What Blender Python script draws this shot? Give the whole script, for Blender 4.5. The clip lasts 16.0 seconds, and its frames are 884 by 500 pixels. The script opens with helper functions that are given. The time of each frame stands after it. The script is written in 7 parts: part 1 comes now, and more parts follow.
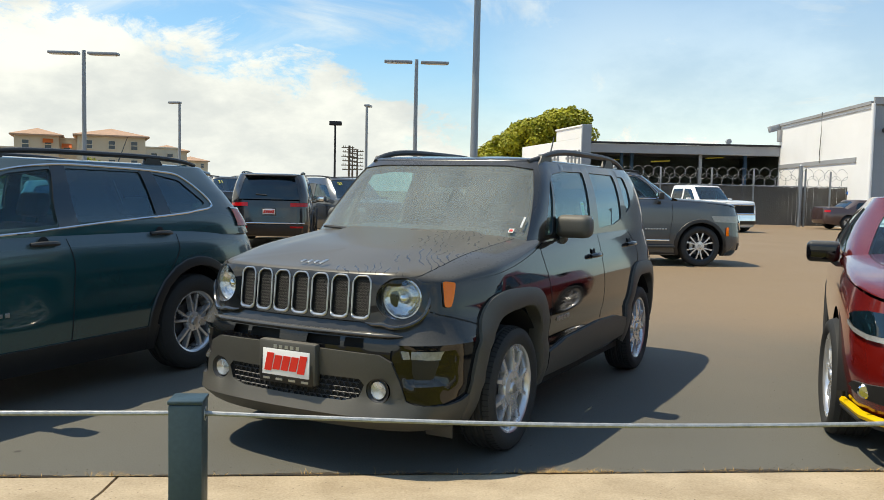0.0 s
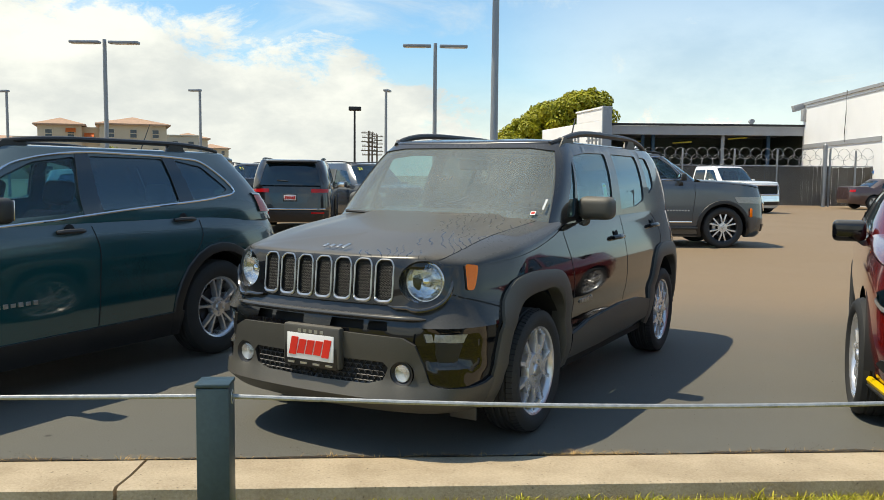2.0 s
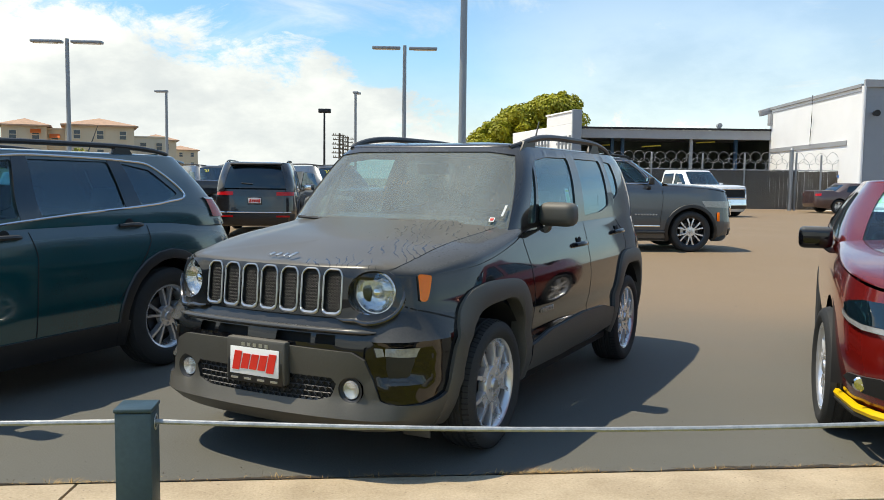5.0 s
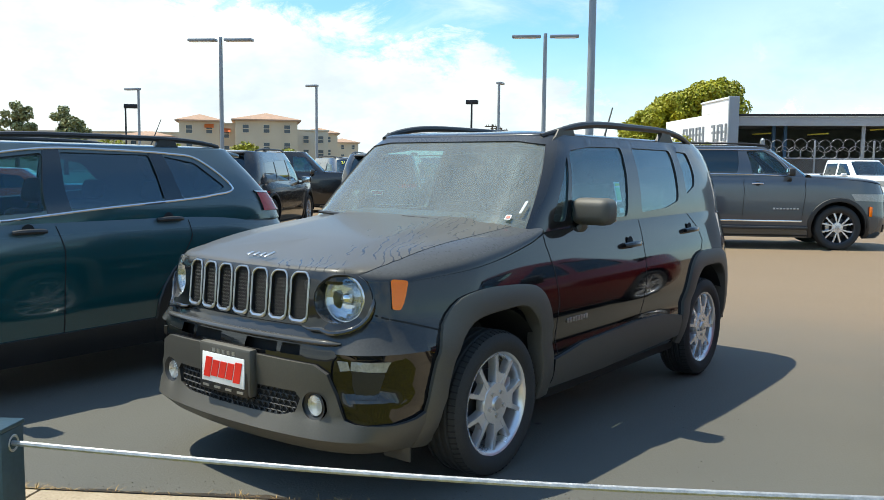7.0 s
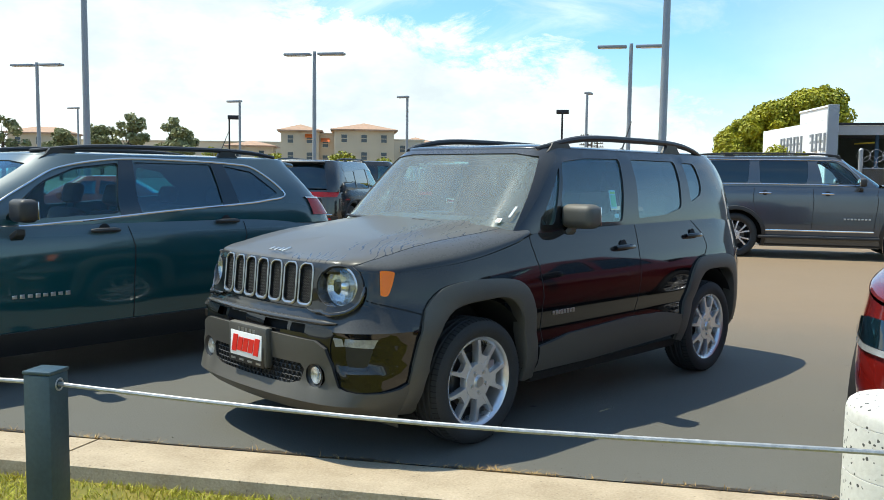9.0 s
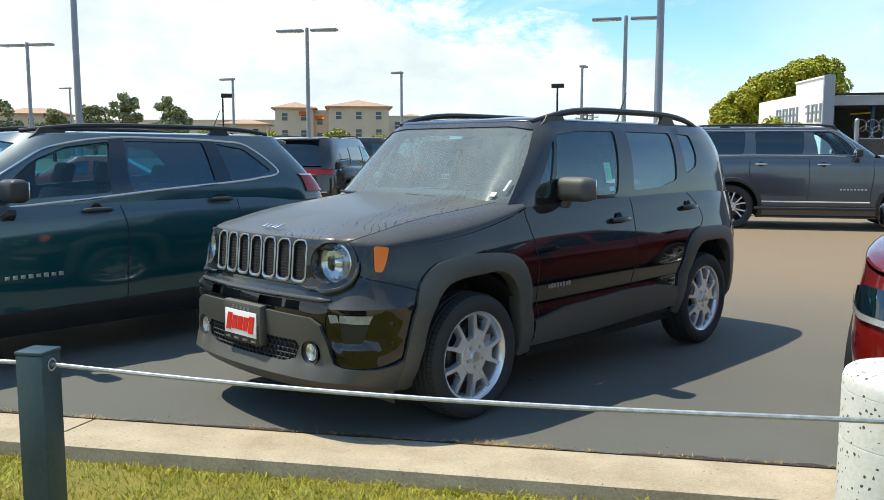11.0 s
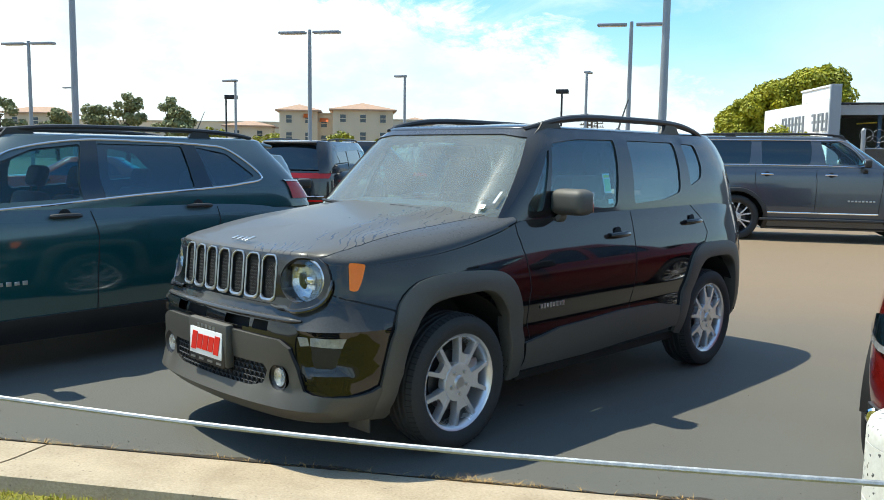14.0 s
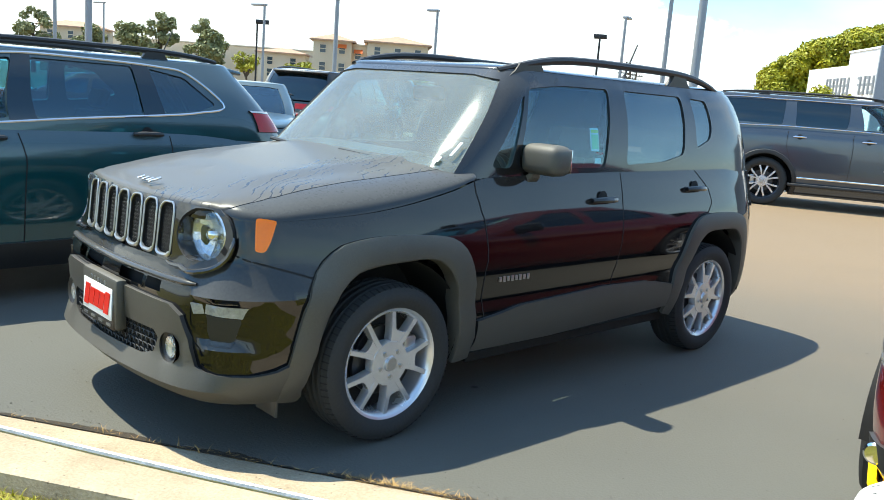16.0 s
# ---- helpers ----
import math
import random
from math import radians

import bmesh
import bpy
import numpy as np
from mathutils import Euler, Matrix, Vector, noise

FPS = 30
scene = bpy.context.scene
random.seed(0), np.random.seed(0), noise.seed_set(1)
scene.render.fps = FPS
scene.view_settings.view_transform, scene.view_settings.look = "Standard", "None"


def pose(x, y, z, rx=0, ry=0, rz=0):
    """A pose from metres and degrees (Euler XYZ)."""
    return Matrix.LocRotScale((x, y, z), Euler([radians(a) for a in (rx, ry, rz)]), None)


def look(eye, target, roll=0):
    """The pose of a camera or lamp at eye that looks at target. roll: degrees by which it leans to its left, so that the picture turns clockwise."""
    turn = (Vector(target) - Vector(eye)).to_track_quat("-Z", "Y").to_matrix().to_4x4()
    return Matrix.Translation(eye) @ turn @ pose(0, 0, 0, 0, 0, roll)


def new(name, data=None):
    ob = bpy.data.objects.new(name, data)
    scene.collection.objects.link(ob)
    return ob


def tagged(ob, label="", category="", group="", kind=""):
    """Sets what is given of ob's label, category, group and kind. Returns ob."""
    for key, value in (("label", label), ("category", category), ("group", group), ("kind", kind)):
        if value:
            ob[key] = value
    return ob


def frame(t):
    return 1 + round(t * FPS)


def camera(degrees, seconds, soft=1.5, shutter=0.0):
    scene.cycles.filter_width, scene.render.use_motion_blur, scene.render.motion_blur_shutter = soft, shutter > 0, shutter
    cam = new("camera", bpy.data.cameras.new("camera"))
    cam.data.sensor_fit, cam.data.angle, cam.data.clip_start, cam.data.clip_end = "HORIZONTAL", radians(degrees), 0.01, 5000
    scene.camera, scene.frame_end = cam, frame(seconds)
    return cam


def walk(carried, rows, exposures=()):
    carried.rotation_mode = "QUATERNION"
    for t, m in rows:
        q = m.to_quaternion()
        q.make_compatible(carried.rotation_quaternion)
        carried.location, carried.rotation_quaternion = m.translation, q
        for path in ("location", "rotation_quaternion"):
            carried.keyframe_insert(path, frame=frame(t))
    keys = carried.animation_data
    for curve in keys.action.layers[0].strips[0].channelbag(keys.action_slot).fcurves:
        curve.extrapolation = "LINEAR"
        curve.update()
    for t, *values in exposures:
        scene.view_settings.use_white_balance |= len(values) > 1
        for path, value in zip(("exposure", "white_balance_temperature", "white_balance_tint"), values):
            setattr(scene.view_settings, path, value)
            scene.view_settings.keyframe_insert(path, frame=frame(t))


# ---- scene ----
cam = camera(55.0, 16.0, 0.6)
PATH = [
    (0, (0.176, -0.016, 1.423), (0.197, 1.98, 1.285), 1.3),
    (0.5, (0.172, -0.028, 1.428), (0.227, 1.967, 1.299), 1.6),
    (1, (0.167, -0.026, 1.417), (0.223, 1.968, 1.271), 1.3),
    (1.5, (0.167, -0.024, 1.419), (0.153, 1.97, 1.265), 0.9),
    (2, (0.168, -0.017, 1.415), (0.141, 1.975, 1.24), 0.6),
    (2.5, (0.159, -0.03, 1.413), (0.13, 1.962, 1.233), 0.8),
    (3, (0.151, -0.037, 1.43), (0.152, 1.957, 1.272), 1.2),
    (3.2, (0.151, -0.05, 1.429), (0.167, 1.944, 1.27), 1.2),
    (5.3, (0.323, 0.299, 1.429), (0.372, 2.291, 1.256), 0.5),
    (5.5, (0.387, 0.385, 1.411), (0.466, 2.375, 1.224), -0.4),
    (6, (0.518, 0.666, 1.453), (0.595, 2.657, 1.277), 1.2),
    (6.4, (0.694, 0.794, 1.466), (0.652, 2.788, 1.322), 0.2),
    (6.5, (0.735, 0.774, 1.446), (0.593, 2.764, 1.317), 1.8),
    (7, (1.011, 0.719, 1.446), (0.686, 2.683, 1.253), 0.6),
    (7.5, (1.202, 0.533, 1.415), (0.781, 2.475, 1.185), 0.0),
    (8, (1.349, 0.407, 1.444), (0.864, 2.334, 1.216), 0.2),
    (8.5, (1.546, 0.29, 1.439), (1.0, 2.202, 1.224), 1.3),
    (9, (1.669, 0.218, 1.451), (1.123, 2.134, 1.277), 0.8),
    (9.2, (1.678, 0.215, 1.447), (1.161, 2.138, 1.259), 0.4),
    (11.5, (1.672, 0.265, 1.44), (1.13, 2.176, 1.21), 0.1),
    (12, (1.681, 0.276, 1.441), (1.158, 2.194, 1.226), 0.9),
    (12.5, (1.677, 0.273, 1.436), (1.17, 2.193, 1.197), 0.6),
    (13, (1.691, 0.291, 1.434), (1.181, 2.214, 1.23), 0.5),
    (13.5, (1.692, 0.401, 1.436), (1.182, 2.321, 1.201), 0.9),
    (14, (1.674, 0.61, 1.465), (1.13, 2.522, 1.245), 0.8),
    (14.5, (1.727, 0.771, 1.46), (1.152, 2.675, 1.243), 0.7),
    (15, (1.865, 0.984, 1.466), (1.21, 2.85, 1.172), 1.5),
    (15.5, (1.924, 1.115, 1.459), (1.224, 2.958, 1.125), 1.2),
    (16, (1.85, 1.362, 1.492), (1.258, 3.238, 1.13), 4.4),
]
walk(cam, [(t, look(eye, target, roll)) for t, eye, target, roll in PATH],
     [(0, 0.27, 7700, 5), (3, 0.27, 7650, 5), (5.5, 0.38, 7200, 6), (7, 0.54, 6800, 2), (9, 0.54, 6800, 1), (12.5, 0.48, 6800, 3), (14, 0.60, 6650, 0), (15, 0.80, 6600, -1), (16, 1.06, 6800, 0)])

# ---- world, sun ----
SUN_DIR = Vector((-0.437, -0.03, 0.899)).normalized()
sun = new("sun", bpy.data.lights.new("sun", "SUN"))
sun.data.energy, sun.data.angle, sun.data.color = 3.8, radians(0.6), (1.0, 0.94, 0.85)
sun.matrix_world = look(SUN_DIR * 100, (0, 0, 0))

world = bpy.data.worlds.new("sky")
scene.world = world
world.use_nodes = True
wn, wl = world.node_tree.nodes, world.node_tree.links
wn.clear()


def wnode(kind, **props):
    n = wn.new(kind)
    for k, v in props.items():
        if k in n.inputs:
            n.inputs[k].default_value = v
    return n


sky = wn.new("ShaderNodeTexSky")
sky.sky_type, sky.sun_disc = "NISHITA", False
sky.sun_elevation, sky.sun_rotation = math.asin(SUN_DIR.z), math.atan2(SUN_DIR.x, SUN_DIR.y)
sky.air_density, sky.dust_density, sky.ozone_density = 1.0, 0.6, 2.0
coord = wn.new("ShaderNodeTexCoord")


def wmath(op, a, b, c=None):
    n = wn.new("ShaderNodeMath")
    n.operation = op
    for i, q in enumerate((a, b, c)):
        if q is None:
            continue
        if isinstance(q, (int, float)):
            n.inputs[i].default_value = q
        else:
            wl.new(q, n.inputs[i])
    return n.outputs[0]


def wnoise(scale, detail, rough, stretch, shift=(0, 0, 0), distort=0.0):
    mp = wn.new("ShaderNodeMapping")
    mp.inputs["Scale"].default_value, mp.inputs["Location"].default_value = stretch, shift
    wl.new(coord.outputs["Generated"], mp.inputs["Vector"])
    n = wnode("ShaderNodeTexNoise", Scale=scale, Detail=detail, Roughness=rough, Distortion=distort)
    wl.new(mp.outputs["Vector"], n.inputs["Vector"])
    return n.outputs["Fac"]


def wstep(v, lo, hi, a=0.0, b=1.0):
    n = wn.new("ShaderNodeMapRange")
    n.interpolation_type = "SMOOTHSTEP"
    for k, q in (("From Min", lo), ("From Max", hi), ("To Min", a), ("To Max", b)):
        n.inputs[k].default_value = q
    wl.new(v, n.inputs["Value"])
    return n.outputs["Result"]


split = wn.new("ShaderNodeSeparateXYZ")
wl.new(coord.outputs["Generated"], split.inputs["Vector"])
DX, DY, DZ = split.outputs["X"], split.outputs["Y"], split.outputs["Z"]
# a bank of cumulus that climbs towards the left, thin veils over the rest, haze at the horizon
line = wmath("MULTIPLY_ADD", wmath("MINIMUM", DX, 0.05), -0.30, 0.085)
billow = wnoise(6.5, 14, 0.70, (1, 1, 1.7), (0.2, 0.4, 0.1), 0.5)
bank = wstep(wmath("ADD", wmath("SUBTRACT", line, DZ), wmath("MULTIPLY_ADD", billow, 0.34, -0.165)), -0.014, 0.040)
veil = wmath("MULTIPLY", wstep(wmath("ADD", wnoise(3.4, 10, 0.62, (1.0, 1.0, 2.8), (1.3, 0.2, 0.7), 0.9), wmath("MULTIPLY", DX, 0.22)), 0.42, 0.74, 0.0, 0.85), wstep(DZ, 0.20, 0.50, 1.0, 0.25))
haze = wmath("MULTIPLY", wstep(DZ, 0.0, 0.17, 0.85, 0.0), wmath("MULTIPLY", wstep(DX, 0.50, 0.80, 1.0, 0.65), wstep(DY, -0.45, 0.15, 0.8, 1.0)))
cover = wn.new("ShaderNodeMath")
cover.operation, cover.use_clamp = "MAXIMUM", True
wl.new(wmath("MAXIMUM", bank, veil), cover.inputs[0])
wl.new(haze, cover.inputs[1])
tint = wn.new("ShaderNodeMix")
tint.data_type = "RGBA"
shade = wnoise(4.0, 7, 0.6, (1, 1, 2.0), (0.7, 0.1, 0.3))
white = wn.new("ShaderNodeMix")
white.data_type = "RGBA"
white.inputs["A"].default_value, white.inputs["B"].default_value = (3.85, 4.3, 4.85, 1), (5.55, 5.95, 6.3, 1)
wl.new(wstep(shade, 0.35, 0.62), white.inputs["Factor"])
wl.new(white.outputs["Result"], tint.inputs["B"])
# the sky clears towards the right
pale = wmath("MULTIPLY", wstep(DZ, 0.10, 0.55, 0.38, 0.0), wstep(DX, 0.45, 0.80))
low = wmath("MULTIPLY", wstep(DZ, 0.04, 0.34, 0.62, 0.0), wmath("MULTIPLY", wstep(DX, -0.05, 0.22), wstep(DX, 0.52, 0.80, 1.0, 0.0)))
wl.new(wmath("MAXIMUM", wmath("MAXIMUM", wmath("MAXIMUM", haze, low), pale), wmath("MULTIPLY", wmath("MULTIPLY", cover.outputs["Value"], wstep(DX, 0.52, 0.82, 1.0, 0.22)), wstep(DY, -0.45, 0.15, 0.85, 1.0))), tint.inputs["Factor"])
deep = wn.new("ShaderNodeMix")
deep.data_type, deep.blend_type = "RGBA", "MULTIPLY"
deep.inputs["Factor"].default_value = 1.0
deep.inputs["B"].default_value = (0.64, 0.91, 1.12, 1)
wl.new(sky.outputs["Color"], deep.inputs["A"])
wl.new(deep.outputs["Result"], tint.inputs["A"])
bg = wnode("ShaderNodeBackground", Strength=0.15)
wl.new(tint.outputs["Result"], bg.inputs["Color"])
wout = wn.new("ShaderNodeOutputWorld")
wl.new(bg.outputs["Background"], wout.inputs["Surface"])

# ---- materials ----
MATS = {}


def surf(name, col, rough=0.5, metal=0.0, var=0.15, big=1.5, fine=40.0, bump=0.1, coat=0.0, second=None, spec=0.5, emit=None, trans=0.0, alpha=1.0, dust=0.0, side=0.05, up_hi=0.85, dust_col=(0.30, 0.28, 0.25), runs=False):
    """A surface with colour variation at two scales, uneven gloss and fine relief; dust settles on what faces up."""
    if name in MATS:
        return MATS[name]
    m = bpy.data.materials.new(name)
    m.use_nodes = True
    nt = m.node_tree
    n, l = nt.nodes, nt.links
    b = n["Principled BSDF"]
    tc = n.new("ShaderNodeTexCoord")
    n1, n2 = n.new("ShaderNodeTexNoise"), n.new("ShaderNodeTexNoise")
    for t, s, d in ((n1, big, 5), (n2, fine, 4)):
        t.inputs["Scale"].default_value, t.inputs["Detail"].default_value = s, d
        l.new(tc.outputs["Object"], t.inputs["Vector"])
    mixf = n.new("ShaderNodeMath")
    mixf.operation = "MULTIPLY_ADD"
    l.new(n1.outputs["Fac"], mixf.inputs[0])
    mixf.inputs[1].default_value = 0.6
    half = n.new("ShaderNodeMath")
    half.operation = "MULTIPLY"
    half.inputs[1].default_value = 0.4
    l.new(n2.outputs["Fac"], half.inputs[0])
    l.new(half.outputs[0], mixf.inputs[2])
    ramp = n.new("ShaderNodeValToRGB")
    c2 = second or tuple(c * (1 - var) for c in col)
    c1 = col if second else tuple(min(1, c * (1 + var)) for c in col)
    ramp.color_ramp.elements[0].position, ramp.color_ramp.elements[1].position = 0.32, 0.68
    ramp.color_ramp.elements[0].color, ramp.color_ramp.elements[1].color = (*c2, 1), (*c1, 1)
    l.new(mixf.outputs[0], ramp.inputs["Fac"])
    rr = n.new("ShaderNodeMapRange")
    rr.inputs["To Min"].default_value, rr.inputs["To Max"].default_value = max(0.02, rough * 0.8), min(1, rough * 1.2)
    l.new(n1.outputs["Fac"], rr.inputs["Value"])
    colour, gloss = ramp.outputs["Color"], rr.outputs["Result"]
    if dust > 0:
        geo = n.new("ShaderNodeNewGeometry")
        sep = n.new("ShaderNodeSeparateXYZ")
        l.new(geo.outputs["Normal"], sep.inputs["Vector"])
        up = n.new("ShaderNodeMapRange")
        up.interpolation_type = "SMOOTHSTEP"
        up.inputs["From Min"].default_value, up.inputs["From Max"].default_value = 0.05, up_hi
        up.inputs["To Min"].default_value, up.inputs["To Max"].default_value = side * dust, dust
        l.new(sep.outputs["Z"], up.inputs["Value"])
        speck = n.new("ShaderNodeMath")
        speck.operation = "MULTIPLY"
        l.new(up.outputs["Result"], speck.inputs[0])
        sr = n.new("ShaderNodeMapRange")
        sr.inputs["To Min"].default_value, sr.inputs["To Max"].default_value = 0.55, 1.35
        l.new(mixf.outputs[0], sr.inputs["Value"])
        l.new(sr.outputs["Result"], speck.inputs[1])
        if runs:
            wav = n.new("ShaderNodeTexWave")
            wav.bands_direction = "Y"
            wav.inputs["Scale"].default_value, wav.inputs["Distortion"].default_value = 7.5, 13.0
            wav.inputs["Detail"].default_value, wav.inputs["Detail Scale"].default_value = 4.0, 0.8
            mpw = n.new("ShaderNodeMapping")
            mpw.inputs["Rotation"].default_value = (0, 0, radians(-30))
            mpw.inputs["Scale"].default_value = (0.8, 1.0, 0.5)
            l.new(tc.outputs["Object"], mpw.inputs["Vector"])
            l.new(mpw.outputs["Vector"], wav.inputs["Vector"])
            cen = n.new("ShaderNodeMapRange")
            cen.inputs["From Min"].default_value, cen.inputs["From Max"].default_value = 0.93, 0.975
            l.new(wav.outputs["Fac"], cen.inputs["Value"])
            ln = n.new("ShaderNodeMapRange")
            l.new(cen.outputs[0], ln.inputs["Value"])
            pt = n.new("ShaderNodeTexNoise")
            pt.inputs["Scale"].default_value = 4.5
            l.new(tc.outputs["Object"], pt.inputs["Vector"])
            side = n.new("ShaderNodeSeparateXYZ")
            l.new(tc.outputs["Object"], side.inputs["Vector"])
            lean = n.new("ShaderNodeMapRange")
            lean.inputs["From Min"].default_value, lean.inputs["From Max"].default_value = 0.05, 0.35
            lean.inputs["To Min"].default_value, lean.inputs["To Max"].default_value = -0.20, 0.10
            l.new(side.outputs["Y"], lean.inputs["Value"])
            tot = n.new("ShaderNodeMath")
            l.new(pt.outputs["Fac"], tot.inputs[0])
            l.new(lean.outputs["Result"], tot.inputs[1])
            pr = n.new("ShaderNodeMapRange")
            pr.inputs["From Min"].default_value, pr.inputs["From Max"].default_value = 0.48, 0.60
            pr.inputs["To Max"].default_value = 0.62
            l.new(tot.outputs[0], pr.inputs["Value"])
            keep = n.new("ShaderNodeMath")
            keep.operation = "MULTIPLY"
            l.new(ln.outputs["Result"], keep.inputs[0])
            l.new(pr.outputs["Result"], keep.inputs[1])
            inv = n.new("ShaderNodeMath")
            inv.operation = "SUBTRACT"
            inv.inputs[0].default_value = 1.0
            l.new(keep.outputs[0], inv.inputs[1])
            cut = n.new("ShaderNodeMath")
            cut.operation = "MULTIPLY"
            l.new(speck.outputs[0], cut.inputs[0])
            l.new(inv.outputs[0], cut.inputs[1])
            speck = cut
        dm = n.new("ShaderNodeMix")
        dm.data_type = "RGBA"
        dm.inputs["B"].default_value = (*dust_col, 1)
        l.new(speck.outputs[0], dm.inputs["Factor"])
        l.new(colour, dm.inputs["A"])
        colour = dm.outputs["Result"]
        gm = n.new("ShaderNodeMix")
        gm.inputs[3].default_value = 0.75
        l.new(speck.outputs[0], gm.inputs[0])
        l.new(gloss, gm.inputs[2])
        gloss = gm.outputs[0]
        cw = n.new("ShaderNodeMapRange")
        cw.inputs["From Max"].default_value = 1.0
        cw.inputs["To Min"].default_value, cw.inputs["To Max"].default_value = coat, 0.0
        l.new(speck.outputs[0], cw.inputs["Value"])
        l.new(cw.outputs["Result"], b.inputs["Coat Weight"])
    l.new(colour, b.inputs["Base Color"])
    l.new(gloss, b.inputs["Roughness"])
    b.inputs["Metallic"].default_value = metal
    b.inputs["Coat Weight"].default_value = coat
    b.inputs["Coat Roughness"].default_value = 0.04
    b.inputs["Specular IOR Level"].default_value = spec
    b.inputs["Transmission Weight"].default_value = trans
    b.inputs["Alpha"].default_value = alpha
    if emit:
        b.inputs["Emission Color"].default_value, b.inputs["Emission Strength"].default_value = (*emit[:3], 1), emit[3]
    if bump:
        bn = n.new("ShaderNodeBump")
        bn.inputs["Strength"].default_value, bn.inputs["Distance"].default_value = bump, 0.01
        l.new(n2.outputs["Fac"], bn.inputs["Height"])
        l.new(bn.outputs["Normal"], b.inputs["Normal"])
    MATS[name] = m
    return m


def window_glass(name, tint_col=(0.5, 0.6, 0.6), clear=0.6, dust=0.0, streaks=False, gloss=0.10):
    """Thin pane: gloss over a tinted see-through layer, with dust and dried runs of water."""
    if name in MATS:
        return MATS[name]
    m = bpy.data.materials.new(name)
    m.use_nodes = True
    nt = m.node_tree
    n, l = nt.nodes, nt.links
    n.remove(n["Principled BSDF"])
    out = n["Material Output"]
    see, body, gl = n.new("ShaderNodeBsdfTransparent"), n.new("ShaderNodeBsdfDiffuse"), n.new("ShaderNodeBsdfGlossy")
    see.inputs["Color"].default_value = (*[c * clear for c in tint_col], 1)
    gl.inputs["Roughness"].default_value = 0.02
    gl.inputs["Color"].default_value = (0.74, 0.93, 1.0, 1)
    body.inputs["Color"].default_value = (0.41, 0.42, 0.36, 1)
    lw = n.new("ShaderNodeLayerWeight")
    lw.inputs["Blend"].default_value = 0.5
    pw = n.new("ShaderNodeMath")
    pw.operation = "POWER"
    pw.inputs[1].default_value = 4.0
    l.new(lw.outputs["Facing"], pw.inputs[0])
    fr = n.new("ShaderNodeMath")
    fr.operation = "MULTIPLY_ADD"
    fr.inputs[1].default_value, fr.inputs[2].default_value = 0.85, gloss
    l.new(pw.outputs[0], fr.inputs[0])
    m1, m2 = n.new("ShaderNodeMixShader"), n.new("ShaderNodeMixShader")
    l.new(fr.outputs[0], m1.inputs["Fac"])
    l.new(see.outputs[0], m1.inputs[1])
    l.new(gl.outputs[0], m1.inputs[2])
    if dust > 0:
        tc = n.new("ShaderNodeTexCoord")
        mp = n.new("ShaderNodeMapping")
        mp.inputs["Scale"].default_value = (1.0, 1.6, 1.0) if streaks else (1, 1, 1)
        l.new(tc.outputs["Object"], mp.inputs["Vector"])
        no = n.new("ShaderNodeTexNoise")
        no.inputs["Scale"].default_value, no.inputs["Detail"].default_value = 3.0, 7
        l.new(mp.outputs["Vector"], no.inputs["Vector"])
        r = n.new("ShaderNodeMapRange")
        r.inputs["From Min"].default_value, r.inputs["From Max"].default_value = 0.25, 0.75
        r.inputs["To Min"].default_value, r.inputs["To Max"].default_value = dust * 0.85, dust * 1.1
        l.new(no.outputs["Fac"], r.inputs["Value"])
        fac = r.outputs["Result"]
        if streaks:
            wav = n.new("ShaderNodeTexWave")
            wav.bands_direction = "Y"
            wav.inputs["Scale"].default_value, wav.inputs["Distortion"].default_value = 13.0, 14.0
            wav.inputs["Detail"].default_value, wav.inputs["Detail Scale"].default_value = 4.0, 0.6
            mpw = n.new("ShaderNodeMapping")
            mpw.inputs["Scale"].default_value = (0.8, 1.0, 0.5)
            l.new(tc.outputs["Object"], mpw.inputs["Vector"])
            l.new(mpw.outputs["Vector"], wav.inputs["Vector"])
            cen = n.new("ShaderNodeMapRange")
            cen.inputs["From Min"].default_value, cen.inputs["From Max"].default_value = 0.93, 0.985
            l.new(wav.outputs["Fac"], cen.inputs["Value"])
            brk = n.new("ShaderNodeTexNoise")
            brk.inputs["Scale"].default_value, brk.inputs["Detail"].default_value = 5.0, 2
            l.new(tc.outputs["Object"], brk.inputs["Vector"])
            bside = n.new("ShaderNodeSeparateXYZ")
            l.new(tc.outputs["Object"], bside.inputs["Vector"])
            bsum = n.new("ShaderNodeMath")
            bsum.operation = "MULTIPLY_ADD"
            bsum.inputs[1].default_value = 0.16
            l.new(bside.outputs["Y"], bsum.inputs[0])
            l.new(brk.outputs["Fac"], bsum.inputs[2])
            bm_ = n.new("ShaderNodeMapRange")
            bm_.inputs["From Min"].default_value, bm_.inputs["From Max"].default_value = 0.46, 0.58
            l.new(bsum.outputs[0], bm_.inputs["Value"])
            both_ = n.new("ShaderNodeMath")
            both_.operation = "MULTIPLY"
            l.new(cen.outputs[0], both_.inputs[0])
            l.new(bm_.outputs[0], both_.inputs[1])
            cen = both_
            ln = n.new("ShaderNodeMapRange")
            ln.inputs["To Min"].default_value, ln.inputs["To Max"].default_value = 1.0, 0.45
            l.new(cen.outputs[0], ln.inputs["Value"])
            mu = n.new("ShaderNodeMath")
            mu.operation = "MULTIPLY"
            l.new(fac, mu.inputs[0])
            l.new(ln.outputs["Result"], mu.inputs[1])
            fac = mu.outputs[0]
        l.new(fac, m2.inputs["Fac"])
    else:
        m2.inputs["Fac"].default_value = 0.0
    l.new(m1.outputs[0], m2.inputs[1])
    film, haze_gl = n.new("ShaderNodeMixShader"), n.new("ShaderNodeBsdfGlossy")
